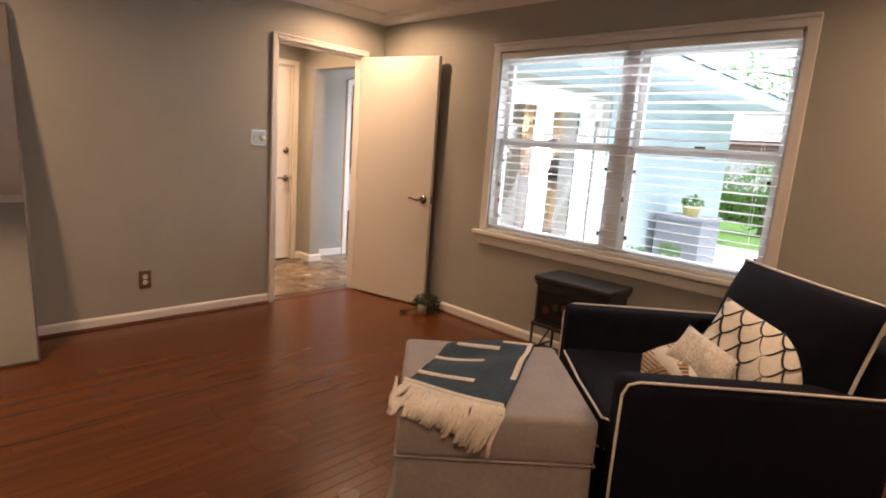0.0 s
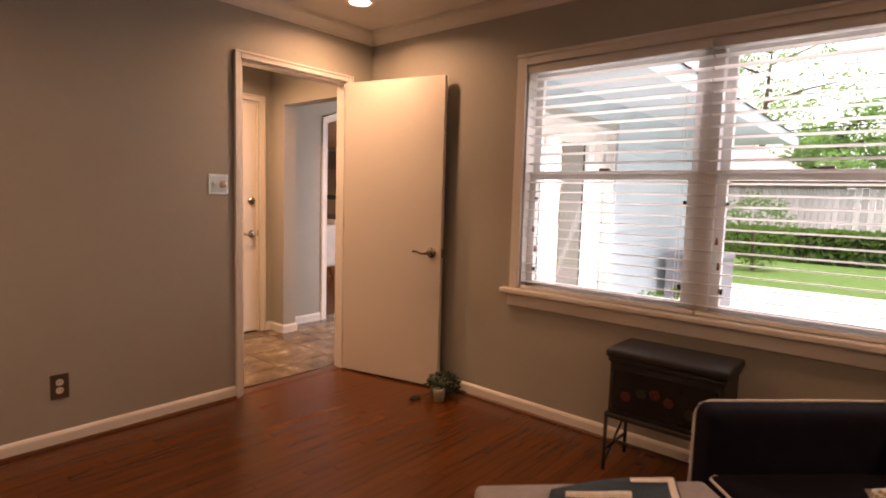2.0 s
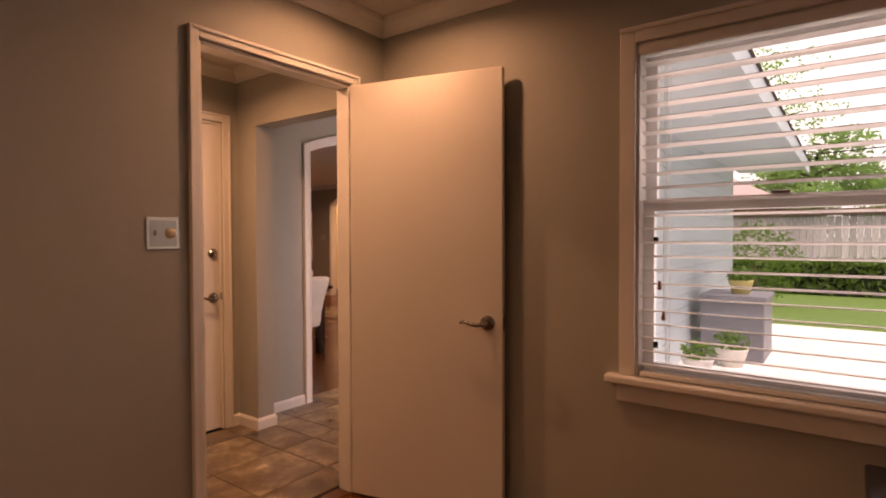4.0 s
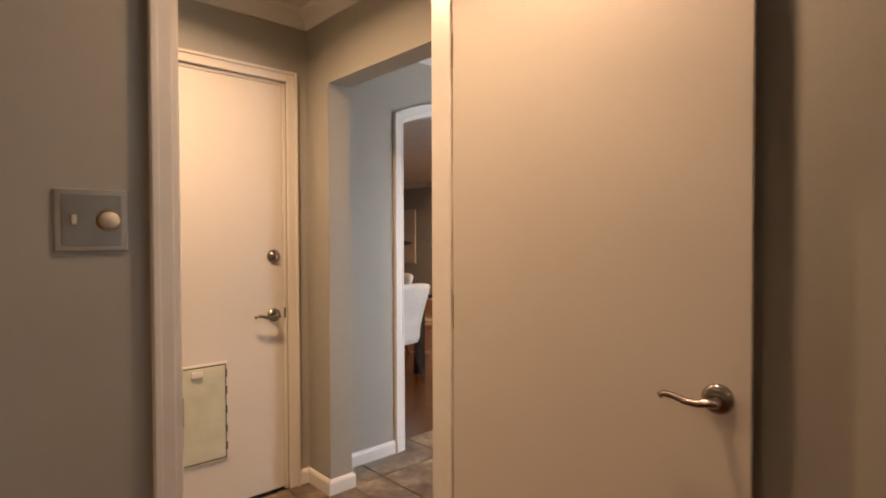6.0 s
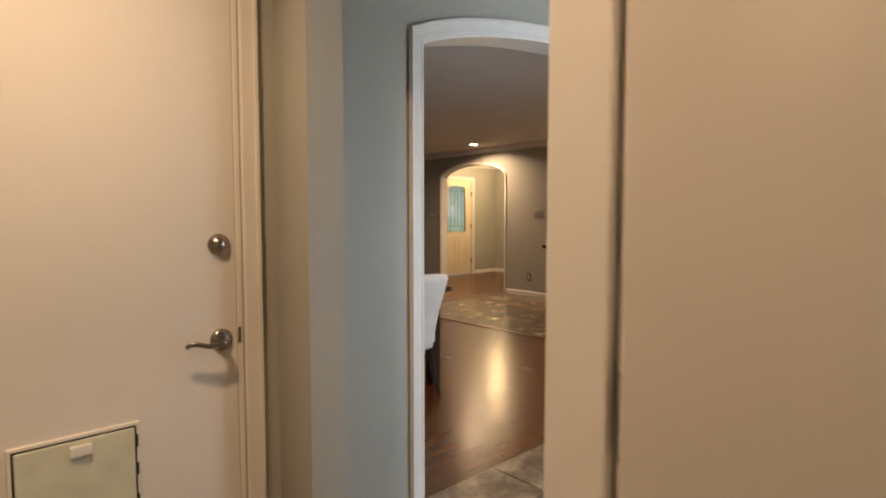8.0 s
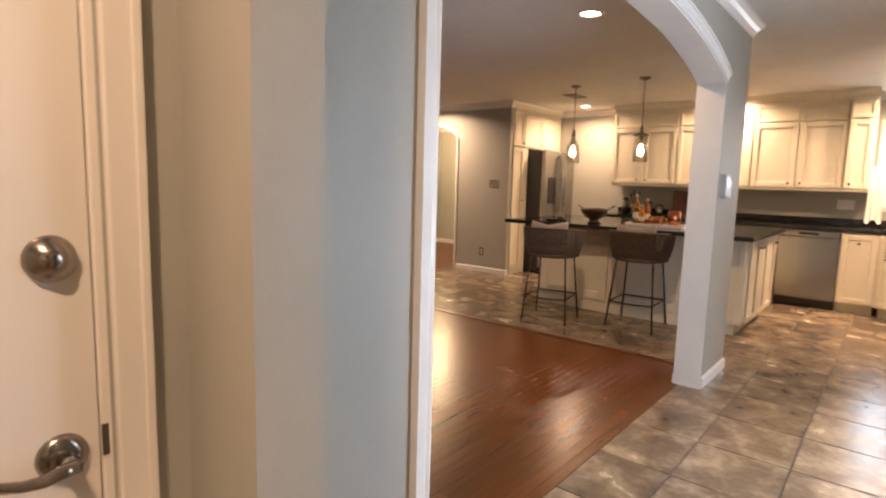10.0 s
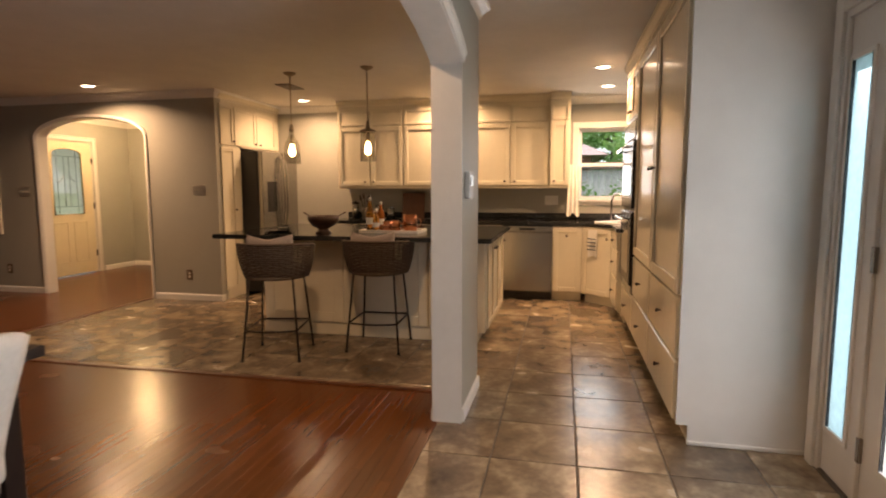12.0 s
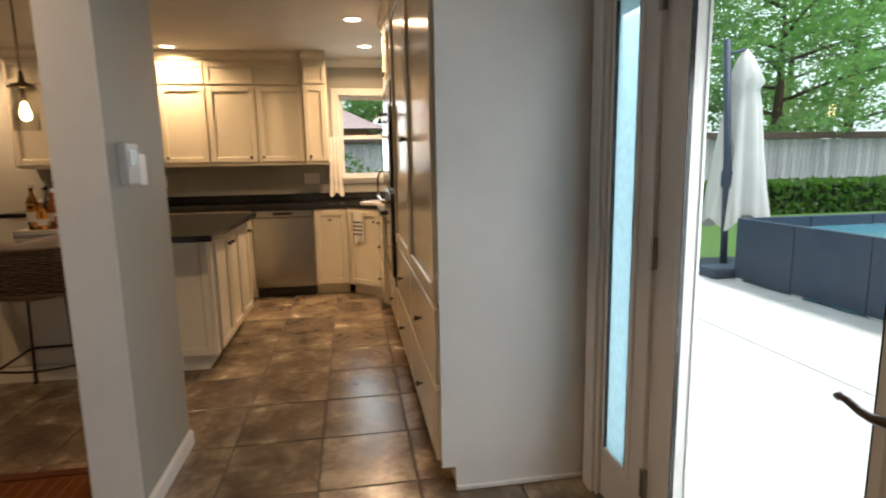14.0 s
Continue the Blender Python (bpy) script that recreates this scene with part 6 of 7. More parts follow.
entry_lamp.data.energy, entry_lamp.data.color, entry_lamp.data.shadow_soft_size = 62.0, (1.0, 0.68, 0.33), 0.12
entry_lamp.matrix_basis = pose(7.6, 7.15, CEIL - 0.24)
part("shade", lathe([(0.0, -0.10), (0.10, -0.09), (0.17, -0.05), (0.19, -0.012), (0.19, -0.002), (0.0, -0.002)], 28), CAN, el, "glowing frosted bowl", True)

# ---------------------------------------------------------------- things on the worktops
WALNUT = mat("walnut", (0.05, 0.022, 0.012), rough=0.35, grain=0.4, scale=18, stretch=(1, 1, 5))
COPPER = mat("copper", (0.50, 0.21, 0.12), rough=0.2, metal=1.0, grain=0.1)
AMBER = glass("amber_liquid", (0.8, 0.38, 0.08))
Z0 = 0.9152
bw = thing("wooden_bowl", pose(4.95, 2.90, Z0) @ Matrix.Scale(0.87, 4), "dark wooden salad bowl on a foot with servers", "bowl")
part("bowl", lathe([(0.0, 0.012), (0.07, 0.0), (0.085, 0.0), (0.06, 0.03), (0.055, 0.045), (0.11, 0.075), (0.15, 0.125), (0.165, 0.175), (0.158, 0.176), (0.14, 0.13), (0.10, 0.088), (0.0, 0.07)], 28), WALNUT, bw, smooth=True)
part("server", tube([(0.02, -0.05, 0.10), (0.05, -0.15, 0.175), (0.07, -0.215, 0.215)], [0.012, 0.006, 0.009], 8), WALNUT, bw, "wooden salad server", True)
part("server", tube([(0.0, 0.05, 0.10), (-0.02, 0.15, 0.18), (-0.03, 0.20, 0.21)], [0.012, 0.006, 0.009], 8), WALNUT, bw, "wooden salad server", True)
dp_ = thing("serving_dish", pose(5.0, 3.36, Z0), "dark plate with small bowls on the island", "dish")
part("plate", lathe([(0.0, 0.004), (0.08, 0.0), (0.13, 0.014), (0.135, 0.018), (0.12, 0.016), (0.08, 0.008), (0.0, 0.008)], 24), BLACK, dp_, smooth=True)
part("small_bowl", lathe([(0.0, 0.008), (0.025, 0.008), (0.045, 0.045), (0.042, 0.046), (0.022, 0.016), (0.0, 0.014)], 18), PLATE, dp_, smooth=True, at=pose(-0.03, -0.06, 0))
part("small_bowl", lathe([(0.0, 0.008), (0.03, 0.008), (0.05, 0.05), (0.046, 0.051), (0.026, 0.016), (0.0, 0.014)], 18), BLACK, dp_, smooth=True, at=pose(0.05, -0.03, 0))
tr = thing("serving_tray", pose(5.15, 2.32, Z0), "white rectangular serving tray on the island", "tray")
part("tray", box(-0.16, 0.16, -0.27, 0.27, 0.0, 0.012, bevel=0.004), TRIM, tr)
part("rim", tube([(-0.155, -0.265, 0.02), (0.155, -0.265, 0.02), (0.155, 0.265, 0.02), (-0.155, 0.265, 0.02)], 0.009, 8, None, True), TRIM, tr, smooth=True)


def bottle(x, y, h, r, material, label, name="bottle"):
    t = thing(name, pose(x, y, Z0 + 0.0125), label, "bottle")
    part("glass_body", lathe([(0.0, 0.0), (r, 0.0), (r, h * 0.55), (r * 0.85, h * 0.64), (r * 0.36, h * 0.76), (r * 0.34, h * 0.93), (0.0, h * 0.93)], 20), material, t, smooth=True)
    part("cap", lathe([(0.0, h), (r * 0.38, h), (r * 0.4, h * 0.9), (0.0, h * 0.9)], 14), TRIM, t, "pale stopper", True)
    part("label", lathe([(r * 1.012, h * 0.20), (r * 1.012, h * 0.40)], 20), TRIM, t, "white paper label", True)


bottle(5.13, 2.53, 0.30, 0.036, AMBER, "amber liquor bottle with a pale label")
bottle(5.22, 2.46, 0.26, 0.034, mat("amber_glaze", (0.30, 0.10, 0.02), rough=0.1), "brown liquor bottle with a pale label")
bottle(5.06, 2.45, 0.20, 0.03, AMBER, "short amber bottle with a pale label")


def mug(x, y, r, h, material, label, name="copper_mug"):
    t = thing(name, pose(x, y, Z0 + 0.0125), label, "mug", "copper mugs")
    part("cup", lathe([(0.0, 0.0), (r * 0.92, 0.0), (r, h * 0.5), (r * 0.94, h), (r * 0.88, h), (r * 0.92, h * 0.5), (r * 0.84, 0.006), (0.0, 0.006)], 22), material, t, smooth=True)
    part("handle", tube([(0, -r, h * 0.8), (0, -r - 0.03, h * 0.72), (0, -r - 0.034, h * 0.4), (0, -r, h * 0.22)], 0.005, 8), material, t, smooth=True)


for x, y in ((5.10, 2.36), (5.2, 2.32), (5.06, 2.27)):
    mug(x, y, 0.04, 0.09, COPPER, "shiny copper mug with a handle")
mug(5.14, 2.16, 0.065, 0.15, COPPER, "tall copper ice bucket", "copper_bucket")
cw = thing("utensil_crock", pose(7.28, 3.36, Z0), "crock with wooden cooking utensils on the worktop", "crock")
part("crock", lathe([(0.0, 0.0), (0.05, 0.0), (0.058, 0.08), (0.052, 0.15), (0.046, 0.15), (0.05, 0.08), (0.0, 0.01)], 20), PLATE, cw, smooth=True)
for k, (dx, dy, h) in enumerate(((0.02, 0.03, 0.34), (-0.02, 0.05, 0.31), (0.0, -0.04, 0.33), (0.03, -0.01, 0.29))):
    part("utensil", tube([(dx * 0.3, dy * 0.3, 0.02), (dx, dy, h * 0.75), (dx * 1.2, dy * 1.2, h * 0.82), (dx * 1.35, dy * 1.35, h)], [0.006, 0.006, 0.018, 0.012], 8), WALNUT, cw, smooth=True)
cb = thing("cutting_board", pose(7.42, 2.76, Z0, 0, 8, 0), "reddish wooden cutting board leaning on the wall", "cutting board")
part("board", box(-0.012, 0.012, -0.15, 0.15, 0.0, 0.34, bevel=0.006), mat("cherry_board", (0.12, 0.050, 0.030), rough=0.4, grain=0.25, stretch=(1, 8, 1)), cb)
for x, y, h, r in ((7.3, 3.18, 0.20, 0.05), (7.33, 3.04, 0.16, 0.05), (7.32, 3.52, 0.24, 0.045)):
    t = thing("canister", pose(x, y, Z0), "dark metal kitchen canister with a lid", "canister", "kitchen canisters")
    part("can", lathe([(0.0, 0.0), (r, 0.0), (r, h * 0.85), (0.0, h * 0.85)], 20), STEEL, t, smooth=True)
    part("lid", lathe([(0.0, h), (r * 0.2, h * 0.99), (r * 0.3, h * 0.92), (r * 1.03, h * 0.9), (r * 1.03, h * 0.85), (0.0, h * 0.85)], 20), BLACK, t, smooth=True)
for y in (2.5, 0.98):
    wall_plate("wall_outlet", pose(7.5195, y, 1.16, 0, 0, -90), 0.165 if y < 2 else 0.08, 0.115, "white outlet plate above the worktop", "outlet", "toggles" if y < 2 else "outlet", TRIM)
# sink rim and tap on the diagonal
snk = thing("kitchen_sink", pose(6.98, 0.13, Z0, 0, 0, -45), "white drop-in corner sink with chrome tap", "sink")
part("rim", tube([(-0.28, -0.2, 0.006), (0.28, -0.2, 0.006), (0.28, 0.2, 0.006), (-0.28, 0.2, 0.006)], 0.014, 8, None, True), TRIM, snk, smooth=True)
part("basin", box(-0.26, 0.26, -0.18, 0.18, 0.0, 0.004), STEEL, snk)
tap = bmesh.new()
tube([(0, 0.22, 0.0), (0, 0.22, 0.25), (0, 0.18, 0.32), (0, 0.10, 0.33), (0, 0.04, 0.27)], 0.012, 10, tap)
part("tap", tap, STEEL, snk, smooth=True)
# tea towel on the corner cupboard knob, cloth beside the window
def hanging_cloth(name, m, w, h, folds, material, label, stripes=()):
    t = thing(name, m, label, "towel")
    bm = bmesh.new()
    nx, nz = 16, 14
    g = {}
    for s in (0, 1):
        for i in range(nx + 1):
            for j in range(nz + 1):
                u, v = i / nx, j / nz
                gather = 1 - 0.35 * (1 - v) * (folds > 2)
                y = -0.012 - 0.012 * math.sin(folds * math.pi * 2 * u) * (0.4 + v) - s * 0.004
                g[s, i, j] = bm.verts.new(((u - 0.5) * w * gather, y, -v * h - (0.04 * h * math.sin(9 * u) if j == nz else 0)))
    for s in (0, 1):
        for i in range(nx):
            for j in range(nz):
                bm.faces.new((g[s, i, j], g[s, i + 1, j], g[s, i + 1, j + 1], g[s, i, j + 1]))
    part("cloth", bm, material, t, smooth=True)
    for z in stripes:
        part("stripe", box(-w / 2 + 0.004, w / 2 - 0.004, -0.0325, -0.0305, -z - 0.006, -z + 0.006), BLUE, t, "dark woven stripe")


diag = Matrix.Translation((6.78, 0.47, 0.845)) @ pose(0, 0, 0, 0, 0, ang)
hanging_cloth("tea_towel", diag @ pose(-0.01, -0.028, 0), 0.13, 0.30, 1, SCALE_CLOTH, "white tea towel with dark stripes on the cupboard", (0.10, 0.14, 0.18, 0.22))
hanging_cloth("hanging_cloth", pose(7.465, 0.72, 1.60, 0, 0, -90), 0.16, 0.62, 3, SCALE_CLOTH, "white cloth hanging beside the kitchen window")

# ---------------------------------------------------------------- outside
CONCRETE = mat("patio_concrete", (0.70, 0.68, 0.64), rough=0.85, grain=0.06, scale=20, blotch=0.08, bump=0.2, bump_scale=60)
GRASS = mat("lawn", (0.075, 0.17, 0.03), rough=0.9, grain=0.35, scale=60, blotch=0.25, bump=0.8, bump_scale=120)
SIDING = mat("white_siding", (0.42, 0.52, 0.57), rough=0.6, grain=0.03)
FENCE = mat("weathered_board", (0.46, 0.46, 0.45), rough=0.85, grain=0.3, scale=9, stretch=(6, 6, 0.6), var=0.22, blotch=0.3)
FOLIAGE = leaf_mat("tree_leaf", (0.15, 0.30, 0.11))
HEDGE = leaf_mat("hedge_leaf", (0.07, 0.16, 0.03))
BARK = mat("bark", (0.07, 0.05, 0.035), rough=0.9, grain=0.4, scale=20, stretch=(3, 3, 0.5), bump=0.6, bump_scale=40)
flat("ground", -400, 500, -500, 400, -0.5, -0.26, GRASS, "wide green lawn ground", "ground")
lw = part("lawn", box(7.92, 14.6, -22.0, 14.0, -0.26, -0.125), GRASS)
tagged(lw, "mown green lawn between patio and fence", "lawn", kind="structure")
# patio slabs with joints
pat = thing("patio", Matrix(), "pale concrete patio in large slabs", "patio", kind="structure")
part("bed", box(0.15, 7.90, -14.0, -0.50, -0.3, -0.108), CONCRETE, pat)
me = None
for i in range(4):
    for j in range(7):
        if me is None:
            me = mesh_of("slab", box(0.006, 1.925, 0.006, 1.915, 0.0, 0.035, bevel=0.006), CONCRETE)
        o = new("slab", me)
        o.parent = pat
        o.matrix_basis = Matrix.Translation((0.155 + i * 1.935, -0.505 - (j + 1) * 1.925, -0.135))
# white siding and eaves of the kitchen wing
sid = thing("house_siding", Matrix(), "white lap siding on the garden side of the house", "siding", kind="structure")
for a, b_ in ((0.16, 0.97), (3.29, 7.66)):
    for k in range(17):
        z = -0.12 + k * 0.15
        part("siding_board", box(a, b_, -0.502 - 0.006 * (k % 1), -0.4805, z, min(z + 0.147, 2.36), bevel=0.003, seg=1), SIDING, sid)
part("siding_board", box(0.972, 3.288, -0.502, -0.4805, 2.13, 2.36), SIDING, sid)
for x in (1.01, 3.25):
    part("corner_board", box(x - 0.035, x + 0.035, -0.51, -0.4805, -0.1, 2.13), SIDING, sid)
ev = thing("roof_eaves", Matrix(), "white boarded roof overhang above the patio", "eaves", kind="structure")
part("soffit", box(0.15, 8.3, -1.45, -0.505, 2.34, 2.37), SIDING, ev)
part("fascia", box(0.15, 8.3, -1.48, -1.45, 2.27, 2.44), SIDING, ev)
rf = bmesh.new()
vs = [rf.verts.new(v) for v in ((0.15, -1.5, 2.45), (8.35, -1.5, 2.45), (8.35, 3.0, 4.0), (0.15, 3.0, 4.0))]
rf.faces.new(vs)
bmesh.ops.solidify(rf, geom=list(rf.faces), thickness=0.05)
part("roof_slope", rf, mat("grey_shingle", (0.12, 0.11, 0.10), rough=0.9, grain=0.3, scale=30), ev)
# storage box with flower pot beside the wall
sb = thing("patio_storage_box", pose(5.05, -0.95, -0.1), "grey patio storage box beside the house wall", "storage box")
part("body", box(-0.38, 0.38, -0.32, 0.32, 0.0, 0.66, bevel=0.01), mat("grey_resin", (0.16, 0.17, 0.20), rough=0.5), sb)
part("lid", box(-0.40, 0.40, -0.34, 0.34, 0.66, 0.72, bevel=0.012), bpy.data.materials["grey_resin"], sb)
for x, y, z, r, colr, nm in ((4.95, -1.0, 0.62, 0.13, (0.55, 0.48, 0.18), "yellow"), (4.35, -1.0, -0.1, 0.16, (0.6, 0.6, 0.58), "white"), (3.7, -0.8, -0.1, 0.15, (0.5, 0.5, 0.5), "grey")):
    p = thing("flower_pot", pose(x, y, z), nm + " flower pot with a leafy green plant", "flower pot")
    part("pot", lathe([(0.0, 0.0), (r * 0.7, 0.0), (r, r * 1.1), (r * 1.05, r * 1.2), (r * 0.9, r * 1.2), (r * 0.85, r), (0.0, r)], 20), mat(nm + "_pot", colr, rough=0.5), p, smooth=True)
    lb = bmesh.new()
    leaf_quads(lb, (0, 0, r * 1.6), 160, (r * 1.2, r * 1.2, r * 0.8), 0.07, rng)
    part("foliage", lb, HEDGE, p)

# raised pool with dark panels
pool = thing("raised_pool", pose(0, 0, -0.1), "raised square pool clad in dark blue-grey panels", "pool")
PANEL = mat("dark_panel", (0.035, 0.055, 0.09), rough=0.55, grain=0.15, scale=60, bump=0.2, bump_scale=200)
for i in range(4):
    part("side_panel", box(6.96 - (i + 1) * 0.84 + 0.008, 6.96 - i * 0.84, -3.86, -3.80, 0.03, 0.72, bevel=0.006), PANEL, pool)
    part("panel_foot", box(6.96 - i * 0.84 - 0.14, 6.96 - i * 0.84 - 0.02, -3.85, -3.81, 0.0, 0.03), TRIM, pool)
for j in range(4):
    part("side_panel", box(6.90, 6.96, -3.87 - (j + 1) * 0.84, -3.87 - j * 0.84 - 0.008, 0.03, 0.72, bevel=0.006), PANEL, pool)
part("far_wall", box(3.6, 6.90, -7.30, -7.24, 0.03, 0.72, bevel=0.006), PANEL, pool)
part("near_wall", box(3.6, 3.66, -7.24, -3.86, 0.03, 0.72, bevel=0.006), PANEL, pool)
part("floor_liner", box(3.66, 6.90, -7.24, -3.86, 0.0, 0.06), mat("pool_liner", (0.10, 0.38, 0.48), rough=0.5), pool)
wat = mat("pool_water", (0.10, 0.32, 0.40), rough=0.03, grain=0.05, bump=0.15, bump_scale=6)
part("water", box(3.66, 6.90, -7.24, -3.86, 0.52, 0.60), wat, pool, "still blue-green water")
# folded cantilever umbrella
um = thing("patio_umbrella", pose(7.42, -4.0, -0.1), "folded white cantilever umbrella on a dark base", "umbrella")
part("base_plate", box(-0.42, 0.42, -0.42, 0.42, 0.0, 0.11, bevel=0.03), PANEL, um, "dark weighted base")
part("pole", tube([(0, 0, 0.11), (0.02, 0.02, 1.4), (0.10, 0.06, 2.80)], 0.042, 12), PANEL, um, smooth=True)
part("crank_box", box(-0.05, 0.07, -0.08, 0.06, 1.05, 1.25, bevel=0.01), PANEL, um)
cn = bmesh.new()
rings = []
prof = [(2.70, 0.02), (2.58, 0.10), (2.3, 0.20), (2.22, 0.15), (2.0, 0.19), (1.5, 0.24), (1.0, 0.29), (0.62, 0.33)]
for k, (z, r) in enumerate(prof):
    ring = []
    for i in range(32):
        a = 2 * math.pi * i / 32
        rr_ = r * (1 + (0.22 * k / 7) * math.cos(a * 8) + 0.08 * math.sin(a * 3 + k))
        zz = z + (0.11 * math.cos(a * 4 + 1) if k == 7 else 0)
        ring.append(cn.verts.new((0.13 + rr_ * math.cos(a), -0.23 + rr_ * math.sin(a), zz)))
    rings.append(ring)
for a, b_ in zip(rings, rings[1:]):
    for i in range(32):
        cn.faces.new((a[i], a[(i + 1) % 32], b_[(i + 1) % 32], b_[i]))
cn.faces.new(rings[0])
part("canopy", cn, mat("white_canvas", (0.72, 0.69, 0.64), rough=0.9, grain=0.06, scale=20, bump=0.2), um, "folded white canvas canopy", True)
part("arm", tube([(0.10, 0.06, 2.62), (0.13, -0.23, 2.70)], 0.02, 8), PANEL, um, smooth=True)

# fence, hedge and trees
fn = thing("garden_fence", Matrix(), "weathered grey board fence with a brown cap rail", "fence")
me = mesh_of("board", box(0.0, 0.022, 0.004, 0.146, 0.0, 1.95, bevel=0.004, seg=1), FENCE)
for i in range(190):
    o = new("board", me)
    o.parent = fn
    o.matrix_basis = Matrix.Translation((15.0 + random.uniform(-0.006, 0.006), -20.0 + i * 0.15, -0.15 + random.uniform(-0.02, 0.02)))
part("rail", box(14.96, 15.0, -20.0, 8.5, 0.25, 0.34), FENCE, fn)
part("cap_rail", box(14.93, 15.08, -20.0, 8.5, 1.80, 1.98, bevel=0.01), mat("brown_rail", (0.09, 0.06, 0.045), rough=0.8, grain=0.3), fn, "brown cap rail")
hd = thing("clipped_hedge", pose(13.9, 0, 0), "low clipped green hedge along the fence", "hedge")
hb = bmesh.new()
rg = random.Random(8)
for k in range(9000):
    y = rg.uniform(-20, 8)
    f = rg.random()
    if f < 0.45:
        p = Vector((-0.42 + rg.uniform(-0.05, 0.05), y, rg.uniform(-0.12, 0.66)))
    else:
        p = Vector((rg.uniform(-0.42, 0.42), y, 0.66 + rg.uniform(-0.06, 0.05)))
    t = Vector((rg.gauss(0, 1), rg.gauss(0, 1), rg.gauss(0, 1))).normalized()
    s = t.cross(Vector((rg.gauss(0, 1), rg.gauss(0, 1), rg.gauss(0, 1)))).normalized()
    L, W = rg.uniform(0.06, 0.13), rg.uniform(0.04, 0.07)
    hb.faces.new([hb.verts.new(v) for v in (p - t * L, p + s * W, p + t * L, p - s * W)])
part("leaves", hb, HEDGE, hd)
# near-black box inside the leaves; the hedge's inner shade is put into its colour
part("core", box(-0.36, 0.36, -20, 8, -0.13, 0.58), mat("hedge_inner_shade", (0.012, 0.026, 0.008), rough=1.0), hd)


def tree(x, y, h, spread, seed, n=6500, leaf=0.22):
    rg = random.Random(seed)
    t = thing("garden_tree", pose(x, y, -0.2), "tall leafy green tree behind the fence", "tree", "trees behind the fence")
    tk = bmesh.new()
    tube([(0, 0, 0), (0.1, 0.05, h * 0.25), (-0.05, 0.1, h * 0.5), (0.1, 0, h * 0.85)], [0.22, 0.18, 0.13, 0.04], 9, tk)
    cr = bmesh.new()
    limbs = []
    for k in range(13):
        a = k * 2.4 + rg.uniform(-0.4, 0.4)
        z0 = h * (0.22 + 0.055 * k)
        L = spread * (1.0 - 0.035 * k) * rg.uniform(0.75, 1.15)
        end = Vector((L * math.cos(a), L * math.sin(a), z0 + h * 0.10 * rg.uniform(0.2, 1.3)))
        midp = Vector((0.5 * end.x, 0.5 * end.y, z0 + 0.35 * (end.z - z0) + 0.2))
        tube([(0, 0, z0), midp, end], [0.07, 0.045, 0.015], 6, tk)
        limbs += [midp, end, (midp + end) / 2, end * 0.8 + Vector((0, 0, 0.6))]
    for c in limbs + [Vector((0, 0, h * 0.9)), Vector((0.3, 0.2, h * 0.8))]:
        leaf_quads(cr, c + Vector((rg.uniform(-0.4, 0.4), rg.uniform(-0.4, 0.4), rg.uniform(-0.2, 0.3))), n // len(limbs), (spread * rg.uniform(0.22, 0.36), spread * rg.uniform(0.22, 0.36), h * rg.uniform(0.05, 0.085)), leaf, rg, outward=False)
    part("trunk", tk, BARK, t, smooth=True)
    tagged(part("crown", cr, FOLIAGE, t), "many small green leaves", kind="stuff")


for k, (x, y, h, s) in enumerate(((17.5, -4.6, 4.6, 2.4), (18.5, -9.5, 8.0, 3.6), (17.8, -13.5, 7.5, 3.4), (19.5, -18.0, 8.5, 4.0), (21.5, -1.0, 4.8, 2.6), (24.0, -13.0, 12.0, 5.0), (25.0, -7.5, 7.5, 3.6), (22.0, 9.0, 8.0, 3.4), (29.0, 3.0, 11.0, 5.0), (26.0, -21.0, 12.0, 5.0))):
    tree(x, y, h, s, 20 + k)
cab_ = thing("overhead_cable", Matrix(), "black overhead cable beyond the fence", "cable")
part("cable", tube([(14.0, -24.0, 5.2), (16.5, -10.0, 3.9), (19.0, 4.0, 3.7)], 0.02, 6), BLACK, cab_)
nb = thing("neighbour_house", pose(21.0, 3.6, -0.2), "neighbouring house with a pale reddish shingle roof", "house")
part("wall", box(-2.5, 2.5, -3.6, 4.0, 0.0, 2.6), mat("brick_wall", (0.30, 0.14, 0.11), rough=0.9, grain=0.3, scale=30), nb)
rb = bmesh.new()
v = [rb.verts.new(p) for p in ((-3, -4.1, 2.55), (3, -4.1, 2.55), (3, 4.5, 2.55), (-3, 4.5, 2.55), (0, -1.2, 4.1), (0, 1.6, 4.1))]
for f in ((0, 1, 4), (1, 2, 5, 4), (2, 3, 5), (3, 0, 4, 5), (0, 3, 2, 1)):
    rb.faces.new([v[i] for i in f])
part("roof", rb, mat("pale_shingle", (0.42, 0.30, 0.29), rough=0.9, grain=0.2, scale=25), nb)
# shrubs close behind the kitchen window
for k, (y, r) in enumerate(((0.9, 0.9), (-0.5, 0.8), (2.0, 0.8))):
    t = thing("garden_shrub", pose(10.6, y, -0.15), "dense dark green shrub outside the kitchen window", "shrub", "shrubs behind the kitchen")
    lb = bmesh.new()
    leaf_quads(lb, (0, 0, 0.9), 1500, (r * 0.7, r, 0.85), 0.10, random.Random(70 + k), outward=False)
    part("leaves", lb, HEDGE, t)
    part("stem", tube([(0, 0, 0), (0.05, 0.05, 0.9)], [0.05, 0.03], 7), BARK, t)

